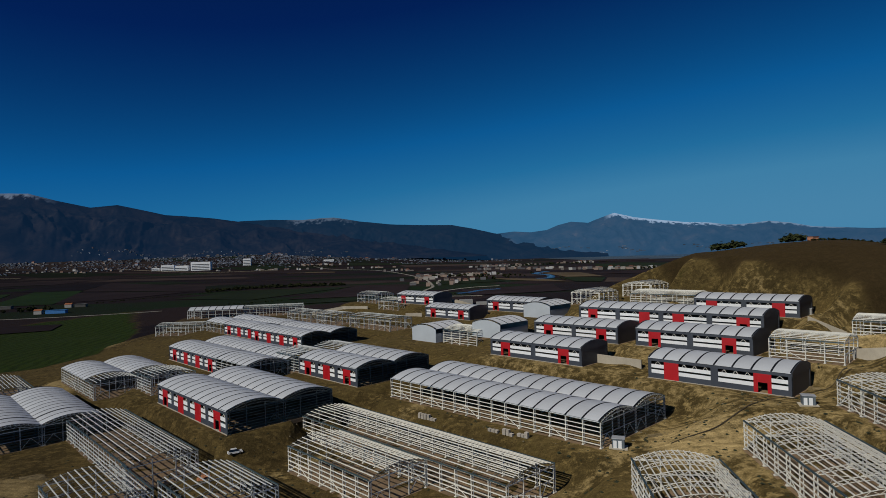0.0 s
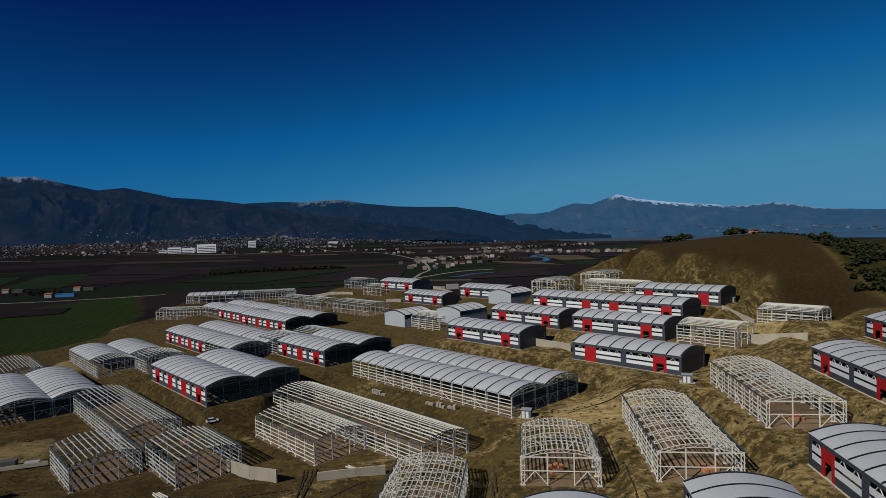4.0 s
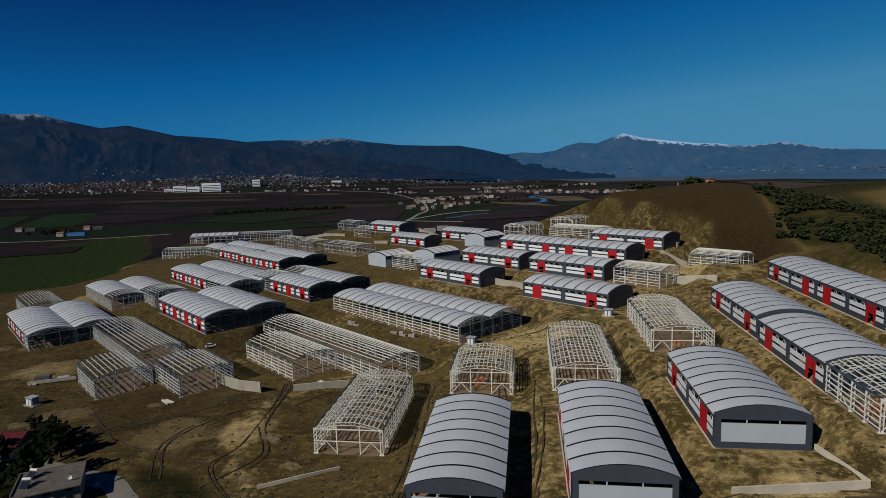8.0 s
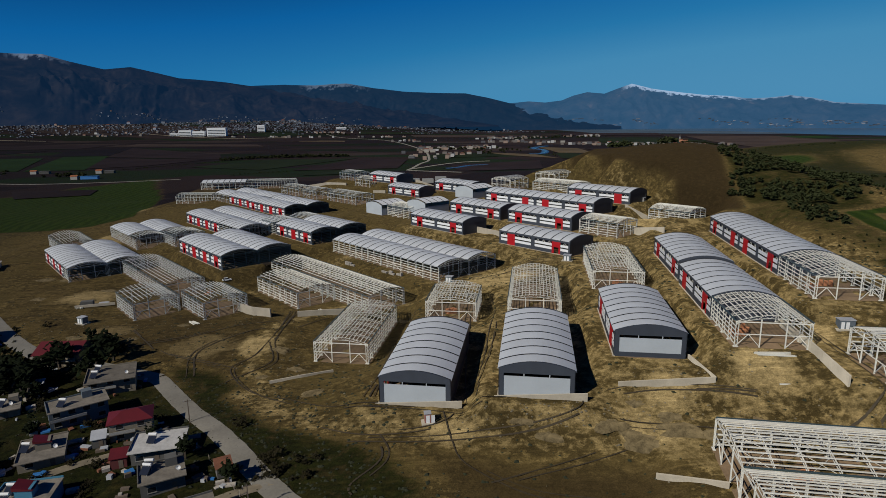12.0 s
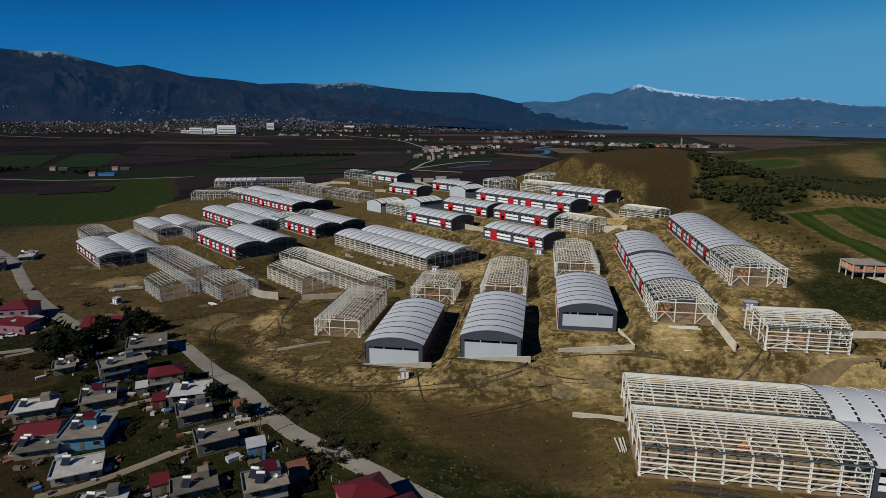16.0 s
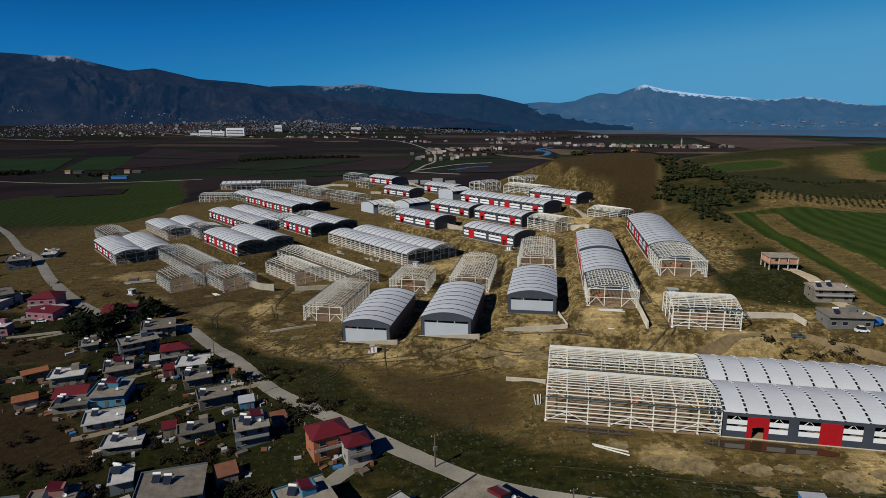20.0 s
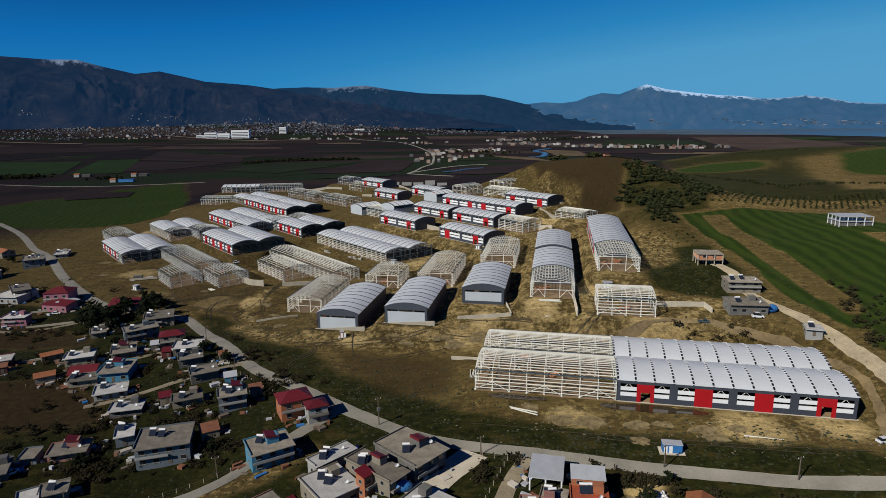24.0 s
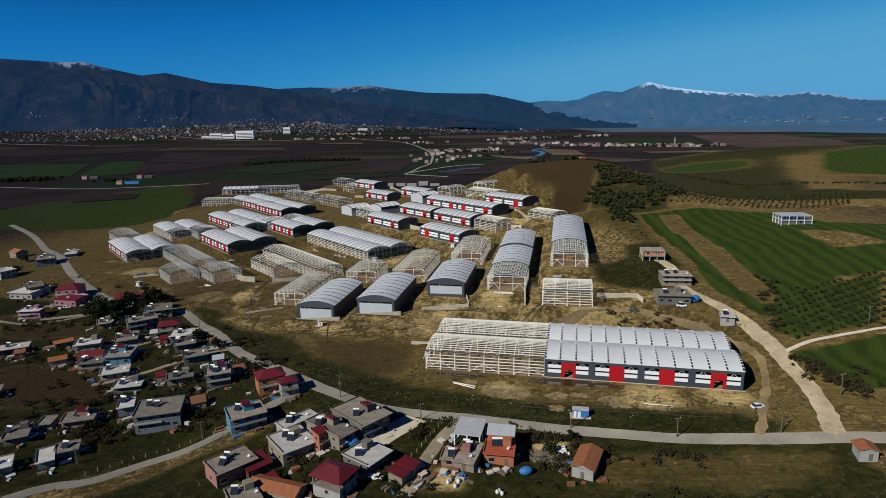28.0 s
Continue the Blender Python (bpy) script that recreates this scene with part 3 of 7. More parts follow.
def ribbon(name, width, mat, label, *pts, lift=0.3, ragged=0.12, ruts=False):
    line = smooth_line(pts)
    rnd = random.Random(len(line))
    rows = []
    cuts = (-1, -0.62, -0.4, -0.15, 0.15, 0.4, 0.62, 1) if ruts else (-1, -0.5, 0, 0.5, 1)
    for i, p in enumerate(line):
        d = (line[min(i + 1, len(line) - 1)] - line[max(i - 1, 0)]).normalized()
        s = Vector((-d.y, d.x, 0))
        w0, w1 = width / 2 + rnd.uniform(-ragged, ragged), width / 2 + rnd.uniform(-ragged, ragged)
        rows.append([p + s * (c * (w1 if c > 0 else w0)) for c in cuts])
    x, y = np.array([[q.x for q in r] for r in rows]), np.array([[q.y for q in r] for r in rows])
    z = level(x, y) + lift
    z[:, 0] -= lift * 0.6
    z[:, -1] -= lift * 0.6
    if ruts:
        z[:, 2] -= 0.1
        z[:, 5] -= 0.1
    return tagged(new(name, sheet_mesh(name, x, y, z, mat)), label, "road", kind="structure")


ribbon("road", 5.4, ASPHALT, "worn grey village road along the site", (-44, 74), (-38, 68), (-8, 35), (16, 8), (33, -6), (55, -23), (80, -41), (100, -50), (117, -54), (142, -59), (165, -63), (181, -66), (202, -67), (223, -69), (237, -71), (300, -80), (420, -95))
ribbon("road_lower", 4.6, ASPHALT, "worn grey lane into the village", (57, -27), (50, -37), (41, -52), (33, -62), (18, -70), (6, -81), (-10, -90), (-40, -130))
ribbon("track_east", 5.8, PALETRACK, "pale rutted earth road beside the fields", (224, -70), (229, -53), (232, -37), (233, -20), (234, -7), (232, 9), (228, 18), (221, 32), (217, 51), (219, 71), (216, 90), ruts=True, ragged=0.4)
ribbon("track_canal", 1.8, CONCRETE, "pale straight concrete channel between fields", (236, -14), (248, -8), (264, -4), (300, 4), (420, 30))
ribbon("track_hall", 2.8, TRACK, "earth track round the twin hall", (205, -66), (214, -47), (222, -30), (227, -14), (226, 2), (218, 11), (201, 17), (184, 24), (150, 18), (120, 28), ruts=True, ragged=0.5)
ribbon("road_west", 6.0, ASPHALT, "worn grey road into the village", (-413, 397), (-347, 346), (-272, 268), (-219, 215), (-170, 160), (-133, 124), (-100, 98), (-70, 84), (-44, 74))
ribbon("lane_a", 3.0, LANE, "trodden lane between houses", (-48, 15), (-41, 22), (-29, 29), (-13, 35))
ribbon("lane_b", 3.0, LANE, "trodden lane between houses", (-35, -19), (-26, -14), (-8, 0), (4, 10), (12, 14))
ribbon("lane_c", 2.6, LANE, "trodden lane between houses", (-153, 70), (-129, 66), (-107, 75), (-95, 82))
ribbon("lane_d", 4.2, LANE, "pale lane between fenced gardens", (99, -110), (103, -96), (106, -83), (111, -67), (115, -57))
ribbon("lane_e", 9.0, CONCRETE, "pale concrete yard beside a house", (88, -76), (93, -66), (101, -54))
ribbon("road_plain", 5.0, ASPHALT, "pale road across the plain", (-791, 829), (-626, 786), (-539, 783), (-446, 805), (-385, 831), lift=0.6)
ribbon("road_far", 6.0, ASPHALT, "pale lane winding into the plain", (60, 800), (-10, 905), (-36, 965), (6, 1069), (60, 1150), (120, 1180), lift=0.9)
ribbon("road_far_branch", 6.0, ASPHALT, "pale lane to the village on the plain", (-36, 965), (-25, 1110), (-13, 1276), (-64, 1730), (-248, 2440), (-500, 2820), (-660, 3160), lift=0.9)
ribbon("road_hospital", 9.0, LANE, "pale road before the hospital", (-1640, 3060), (-1300, 2900), (-1027, 2793), (-800, 2860), lift=1.2)
ribbon("road_motorway", 10.0, LANE, "pale straight road across the plain", (-2700, 2560), (-2238, 2548), (-1771, 2537), lift=1.4)

# ---- fields of the plain: ploughed, sown or fallow strips that lie on the ground sheet ----
FIELD = {
    "green": material("winter_wheat", (0.012, 0.027, 0.006), 0.95, 0.0, 0.3, 0.012, 0.12, 0.0, spec=0.1),
    "dull": material("thin_grass_field", (0.011, 0.016, 0.006), 0.95, 0.0, 0.35, 0.012, 0.12, 0.0, spec=0.1),
    "plough": material("ploughed_field", (0.019, 0.0125, 0.0125), 0.95, 0.0, 0.35, 0.012, 0.12, 0.0, spec=0.1),
    "black": material("wet_ploughed_field", (0.008, 0.006, 0.007), 0.95, 0.0, 0.3, 0.012, 0.12, 0.0, spec=0.1),
    "fallow": material("fallow_field", (0.040, 0.028, 0.023), 0.95, 0.0, 0.35, 0.012, 0.12, 0.0, spec=0.1),
    # plain ground whose blue-grey is distance haze put into the colour
    "marsh": material("pale_lake_marsh", (0.040, 0.062, 0.088), 0.9, 0.0, 0.35, 0.004, 0.03, 0.0, spec=0.2),
    "tan": material("stubble_field", (0.075, 0.056, 0.034), 0.95, 0.0, 0.3, 0.012, 0.12, 0.0, spec=0.1),
}
FIELD_WORDS = {"green": "bright green winter wheat field on the plain", "dull": "dull green grass field on the plain", "plough": "brown ploughed field on the plain", "black": "wet black ploughed field on the plain", "fallow": "pinkish brown fallow field on the plain", "tan": "pale tan stubble field on the plain", "marsh": "pale blue-grey marsh flats beside the lake"}
field_count = 0


def field(kind, a, b, c, d):
    """A field between four corners, laid on the ground; later ones lie a little higher."""
    global field_count
    field_count += 1
    u, v = np.meshgrid(np.linspace(0, 1, 13), np.linspace(0, 1, 13))
    x, y = (((1 - u) * (1 - v)) * a[k] + (u * (1 - v)) * b[k] + (u * v) * c[k] + ((1 - u) * v) * d[k] for k in (0, 1))
    name = "field_%d" % field_count
    tagged(new(name, sheet_mesh(name, x, y, level(x, y) + 0.5 + 0.03 * field_count, FIELD[kind])), FIELD_WORDS[kind], "field", kind="structure")


for spec in (
    # added sheet that paints haze over the far eastern plain
    ("marsh", (700, 4450), (2900, 3500), (2300, 2350), (800, 3200)),
    ("plough", (-1084, 1976), (-593, 1520), (-513, 1321), (-859, 1447)), ("black", (-1211, 1820), (-1059, 1929), (-892, 1505), (-1048, 1486)),
    ("plough", (-2300, 2200), (-1300, 2300), (-1250, 1950), (-2000, 1760)), ("fallow", (-1250, 2330), (-700, 2150), (-620, 1980), (-1180, 2080)),
    ("black", (-1750, 1740), (-1260, 1800), (-1300, 1500), (-1600, 1420)), ("plough", (-860, 1400), (-540, 1300), (-600, 1120), (-700, 1060)),
    ("green", (-1282, 1410), (-1012, 1417), (-785, 1015), (-936, 1000)), ("green", (-1000, 1480), (-884, 1490), (-667, 1034), (-770, 1010)),
    ("dull", (-483, 1083), (-390, 1266), (-182, 1310), (-314, 998)), ("plough", (-539, 671), (-436, 694), (-416, 642), (-479, 594)),
    ("plough", (-180, 1300), (-60, 1250), (-60, 1010), (-250, 980)), ("dull", (-160, 960), (-60, 940), (-60, 860), (-200, 840)),
    ("plough", (40, 1085), (227, 1178), (190, 860), (55, 860)), ("tan", (127, 1489), (243, 1395), (280, 1237), (170, 1370)), ("dull", (-10, 1450), (110, 1480), (150, 1330), (10, 1290)),
    ("tan", (300, 1733), (311, 1444), (398, 1422), (400, 1660)), ("fallow", (388, 1360), (592, 1153), (494, 1065), (330, 1180)), ("dull", (300, 1430), (390, 1380), (330, 1200), (285, 1240)),
    ("fallow", (1059, 2608), (1396, 2506), (1344, 1956), (930, 1996)), ("fallow", (930, 1990), (1344, 1950), (1226, 1622), (893, 1622)), ("dull", (540, 2000), (860, 1900), (960, 2300), (640, 2420)),
    ("green", (1396, 2500), (1560, 2420), (1500, 2220), (1358, 2256)), ("tan", (560, 1560), (880, 1500), (860, 1420), (580, 1470)), ("plough", (420, 1660), (700, 1600), (700, 1500), (420, 1540)),
    ("plough", (600, 3300), (1100, 3100), (1000, 2700), (560, 2850)), ("dull", (1420, 2000), (1900, 1800), (1800, 1500), (1300, 1620)), ("fallow", (-200, 3100), (250, 3050), (230, 2750), (-150, 2800)),
    ("tan", (-640, 2500), (-420, 2420), (-400, 2320), (-600, 2380)), ("plough", (-900, 2700), (-560, 2560), (-540, 2420), (-880, 2520)), ("dull", (-520, 3400), (-100, 3400), (-120, 3180), (-480, 3150)),
):
    field(*spec)


# ---- mountains across the plain ----
def far_material(name, tones, snow, haze_glow):
    """Bare and wooded slopes in two tones, scarred and snowed where their attributes say, with blue distance haze as
    emission.
    """
    m = bpy.data.materials.new(name)
    m.use_nodes = True
    n, l = m.node_tree.nodes, m.node_tree.links
    b = n["Principled BSDF"]
    b.inputs["Roughness"].default_value, b.inputs["Specular IOR Level"].default_value = 1.0, 0.0
    tc, tex, ramp = n.new("ShaderNodeTexCoord"), n.new("ShaderNodeTexNoise"), n.new("ShaderNodeValToRGB")
    tex.inputs["Scale"].default_value, tex.inputs["Detail"].default_value, tex.inputs["Roughness"].default_value, tex.inputs["Distortion"].default_value = 0.007, 7, 0.68, 0.6
    l.new(tc.outputs["Object"], tex.inputs["Vector"])
    l.new(tex.outputs[0], ramp.inputs[0])
    while len(ramp.color_ramp.elements) < len(tones):
        ramp.color_ramp.elements.new(0.5)
    for e, (at, tone) in zip(ramp.color_ramp.elements, tones):
        e.position, e.color = at, (*tone, 1)
    base = ramp.outputs[0]
    at, mx = n.new("ShaderNodeAttribute"), n.new("ShaderNodeMix")
    at.attribute_name, mx.data_type = "snow", "RGBA"
    l.new(at.outputs["Fac"], mx.inputs["Factor"])
    l.new(base, mx.inputs[6])
    mx.inputs[7].default_value = (*snow, 1)
    l.new(mx.outputs[2], b.inputs["Base Color"])
    # the slopes glow faintly to stand in for blue air in front of them
    b.inputs["Emission Color"].default_value, b.inputs["Emission Strength"].default_value = (*haze_glow, 1), 1.0
    return m


def ridged(x, y, seed, octaves):
    v, amp, f = 0.0, 1.0, 1.0
    for k in range(octaves):
        v += amp * (0.5 - 1.6 * abs(noise.noise(Vector((x * f, y * f, seed + 3.7 * k)))))
        amp, f = amp * 0.52, f * 2.07
    return v


def mountain(name, near, deep, foot, profile, mat, label, snow_from, rough, spacing, seed):
    az = np.linspace(profile[0][0], profile[-1][0], int((profile[-1][0] - profile[0][0]) * 12))
    st = np.linspace(0, 1, 54)
    a, s = np.meshgrid(az, st)
    h = np.interp(a, [p[0] for p in profile], [p[1] for p in profile])
    # spurs and gullies that run down the slope and bend on the way
    spur = np.array([[ridged((q + (1 - t) * 7.0 * noise.noise(Vector((q * 0.09, t * 0.6, seed))) + 1.2 * noise.noise(Vector((q * 0.3, t * 2.2, seed + 5)))) / spacing, t * 1.7, seed, 5) for q in az] for t in st])
    broken = np.array([[noise.fractal(Vector((q * 2.6, t * 12, seed + 20)), 0.6, 2.2, 4) for q in az] for t in st])
    dist = near + deep * s
    top = 73 + (near + deep) * np.tan(np.radians(h - 0.06))
    tall = np.clip((top - foot) / 330, 0.08, 1.2)
    z = foot + (top - foot) * s ** 0.92 + spur * rough * tall * np.clip(s * 3.2, 0, 1) * np.clip((1 - s) * 2.6, 0.03, 1)
    x, y = 112 + dist * np.sin(np.radians(a)), -190 + dist * np.cos(np.radians(a))
    me = sheet_mesh(name, x, y, z, mat)
    sn = me.attributes.new("snow", "FLOAT", "POINT")
    cover = np.zeros_like(a)
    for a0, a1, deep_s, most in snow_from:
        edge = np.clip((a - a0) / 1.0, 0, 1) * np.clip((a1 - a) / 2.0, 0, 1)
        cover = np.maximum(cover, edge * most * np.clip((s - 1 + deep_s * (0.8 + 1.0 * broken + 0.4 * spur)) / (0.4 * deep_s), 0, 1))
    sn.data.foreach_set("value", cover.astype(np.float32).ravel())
    tagged(new(name, me), label, "mountains", kind="structure")
    return x, y, z


# snow dulled towards blue, so its colour holds the distance haze
HAZED_SNOW = (0.36, 0.46, 0.60)
# blue in the slope tones and their emission is painted distance haze
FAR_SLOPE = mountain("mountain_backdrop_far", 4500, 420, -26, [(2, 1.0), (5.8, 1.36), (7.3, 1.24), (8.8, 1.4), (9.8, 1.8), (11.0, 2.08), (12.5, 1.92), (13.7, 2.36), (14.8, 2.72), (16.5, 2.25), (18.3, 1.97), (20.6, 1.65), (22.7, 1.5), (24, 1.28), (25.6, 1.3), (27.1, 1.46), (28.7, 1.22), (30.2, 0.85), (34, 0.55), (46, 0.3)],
         far_material("hazy_mountain", ((0.36, (0.005, 0.011, 0.021)), (0.5, (0.014, 0.021, 0.034)), (0.62, (0.024, 0.027, 0.036)), (0.74, (0.065, 0.052, 0.054))), HAZED_SNOW, (0.026, 0.088, 0.178)), "hazy blue snow-capped mountain range", ((13.9, 24.5, 0.10, 1.0), (23.5, 33, 0.07, 0.5)), 46, 2.3, 3.0)
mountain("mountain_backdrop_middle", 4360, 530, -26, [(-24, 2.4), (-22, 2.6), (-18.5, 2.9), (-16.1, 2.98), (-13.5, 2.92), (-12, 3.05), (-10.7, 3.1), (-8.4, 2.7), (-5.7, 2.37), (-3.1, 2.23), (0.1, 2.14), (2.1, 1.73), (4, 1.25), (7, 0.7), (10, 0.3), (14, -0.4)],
         far_material("middle_mountain", ((0.36, (0.003, 0.006, 0.010)), (0.55, (0.008, 0.010, 0.013)), (0.68, (0.016, 0.015, 0.017))), HAZED_SNOW, (0.0062, 0.028, 0.068)), "wooded mountain range under added blue haze with a dusting of snow", ((-15, -8.5, 0.10, 0.28),), 40, 2.2, 12.0)
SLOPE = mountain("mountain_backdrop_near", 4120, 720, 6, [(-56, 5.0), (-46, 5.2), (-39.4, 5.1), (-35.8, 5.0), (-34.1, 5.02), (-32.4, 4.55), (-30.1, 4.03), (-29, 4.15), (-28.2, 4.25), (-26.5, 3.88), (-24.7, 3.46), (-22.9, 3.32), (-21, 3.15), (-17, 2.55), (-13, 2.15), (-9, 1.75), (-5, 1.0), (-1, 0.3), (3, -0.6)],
         far_material("dark_wooded_mountain", ((0.34, (0.003, 0.005, 0.008)), (0.52, (0.011, 0.011, 0.013)), (0.68, (0.026, 0.022, 0.021))), HAZED_SNOW, (0.0046, 0.019, 0.050)), "dark wooded mountain range beyond the plain", ((-36.6, -32.2, 0.07, 0.5),), 58, 4.2, 7.0)

# ---- a shallow lake at the far east of the plain ----
LAKE = bpy.data.materials.new("far_water")
LAKE.use_nodes = True
lake_b = LAKE.node_tree.nodes["Principled BSDF"]
lake_b.inputs["Base Color"].default_value, lake_b.inputs["Roughness"].default_value = (0.07, 0.12, 0.17, 1), 0.3
la, lr = np.meshgrid(np.radians(np.linspace(5, 42, 60)), np.linspace(0, 1, 12))
near_edge = np.interp(np.degrees(la), (5, 12, 20, 28, 42), (4650, 4350, 3900, 3300, 2800)) + 70 * np.sin(la * 19) + 40 * np.sin(la * 47)
lake_r = near_edge + (4720 - near_edge) * lr
tagged(new("lake_water", sheet_mesh("lake_water", 100 + lake_r * np.sin(la), -150 + lake_r * np.cos(la), np.full(la.shape, PLAIN + 0.8), LAKE)), "blue shallow lake at the edge of the plain", "lake", kind="structure")

# ---- halls ----
SHARED = {}


def shared(key, make):
    if key not in SHARED:
        SHARED[key] = make()
    return SHARED[key]


def arc(y, w=WIDE):
    """Height of the vault over the eaves at y across one span."""
    t = 2 * y / w - 1
    return RISE * (1 - t * t)


def column_data(h, mat):
    def make():
        m = Mesh()
        for dy in (0.0, 0.7):
            m.box(-0.11, dy - 0.08, 0, 0.11, dy + 0.08, h)
        n = 6
        for i in range(n):
            a, b = (0, 0.7) if i % 2 else (0.7, 0)
            m.beam((0, a, h * i / n), (0, b, h * (i + 1) / n), 0.07)
        m.box(-0.3, -0.3, 0, 0.3, 1.0, 0.25)
        return m.data("column", mat)
    return shared(("column", round(h, 1), mat.name), make)


def truss_data(mat):
    def make():
        m = Mesh()
        n = 14
        top = [(0, WIDE * i / n, EAVE + arc(WIDE * i / n)) for i in range(n + 1)]
        low = [(0, p[1], p[2] - 0.9 + 0.25 * abs(2 * i / n - 1)) for i, p in enumerate(top)]
        web = [p for i in range(n + 1) for p in ([top[i]] if i % 2 else [low[i]])]
        m.tube(top, 0.12)
        m.tube(low, 0.12)
        m.tube(web, 0.08)
        return m.data("truss", mat)
    return shared(("truss", mat.name), make)


def purlin_data(length, mat):
    def make():
        m = Mesh()
        m.box(0, -0.11, 0, length, 0.11, 0.2)
        return m.data("purlin", mat)
    return shared(("purlin", round(length, 2), mat.name), make)


def brace_data(dx, dz, mat):
    def make():
        m = Mesh()
        m.beam((0, 0, 0.3), (dx, 0, dz), 0.14)
        m.beam((dx, 0.03, dz), (2 * dx, 0.03, 0.3), 0.14)
        m.beam((0, 0.02, dz), (2 * dx, 0.02, dz), 0.12)
        return m.data("brace", mat)
    return shared(("brace", round(dx, 2), dz, mat.name), make)


def roof_brace(bay, mat):
    """Crossed ties between two trusses, under the purlins."""
    def make():
        m = Mesh()
        for side in (0, 1):
            m.tube([(bay * ((j + side) % 2), WIDE * j / 4, EAVE - 0.02 * side + arc(WIDE * j / 4)) for j in range(5)], 0.08)
        return m.data("roof_brace", mat)
    return shared(("roofbrace", round(bay, 2), mat.name), make)


def end_brace(mat):
    def make():
        m = Mesh()
        w = WIDE / 3 - 0.5
        m.beam((0, 0, 0.3), (0, w / 2, 3.6), 0.16)
        m.beam((0, w / 2, 3.6), (0, w, 0.3), 0.16)
        return m.data("end_brace", mat)
    return shared(("end", mat.name), make)


def end_frame(hall, x, y, mat):
    """Two posts, a rail and two braces across an open gable."""
    for yy in (WIDE / 3, WIDE * 2 / 3):
        child("end_post", box_data("end_post", 0.26, 0.26, EAVE + 0.8, mat), hall, move(x - 0.13, y + yy - 0.13, 0))
    child("end_rail", box_data("end_rail", 0.18, WIDE - 0.6, 0.18, mat), hall, move(x - 0.09, y + 0.3, 3.5))
    child("end_tie", box_data("end_tie", 0.2, WIDE - 0.2, 0.24, mat), hall, move(x - 0.1, y + 0.1, EAVE - 0.2))
    for yy in (0.45, WIDE * 2 / 3 + 0.15):
        child("end_brace", end_brace(mat), hall, move(x, y + yy, 0))


def roof_data(length):
    """One bay of roof sheeting over one span: a curved sheet with thickness and standing ribs."""
    def make():
        m = Mesh()
        n, t = 14, 0.12
        for i in range(n + 1):
            y = -0.25 + (WIDE + 0.5) * i / n
            z = EAVE + 0.3 + arc(y)
            m.v += [(0, y, z), (length, y, z), (length, y, z + t), (0, y, z + t)]
        for i in range(n):
            a, b = 4 * i, 4 * i + 4
            m.f += [(a, b, b + 1, a + 1), (a + 3, a + 2, b + 2, b + 3), (a, a + 3, b + 3, b), (a + 1, b + 1, b + 2, a + 2)]
        m.f += [(0, 1, 2, 3), (4 * n, 4 * n + 3, 4 * n + 2, 4 * n + 1)]
        m.k = [0] * len(m.f)
        return m.data("roof_bay", ROOF)
    return shared(("roof", round(length, 2)), make)


def strip_data():
    """The dark rooflight between two bays of sheeting."""
    def make():
        m = Mesh()
        n = 14
        for i in range(n + 1):
            y = -0.1 + (WIDE + 0.2) * i / n
            z = EAVE + 0.45 + arc(y)
            m.v += [(0.08, y, z), (0.68, y, z)]
        m.f = [(2 * i, 2 * i + 1, 2 * i + 3, 2 * i + 2) for i in range(n)]
        m.k = [0] * n
        return m.data("rooflight", STRIP)
    return shared("strip", make)


def bar_data():
    """A pale purlin stub that crosses a dark rooflight."""
    def make():
        m = Mesh()
        m.box(0.02, -0.3, EAVE + 0.4, 0.74, 0.3, EAVE + 0.52)
        return m.data("rooflight_bar", WHITE)
    return shared("bar", make)


def slab_data(length, width):
    def make():
        m = Mesh()
        m.box(-0.4, -0.4, -1.2, length + 0.4, width + 0.4, 0.06)
        return m.data("floor_slab", SLAB)
    return shared(("slab", round(length, 1), width), make)


def box_data(name, x, y, z, mat):
    def make():
        m = Mesh()
        m.box(0, 0, 0, x, y, z)
        return m.data(name, mat)
    return shared((name, round(x, 2), round(y, 2), round(z, 2), mat.name), make)


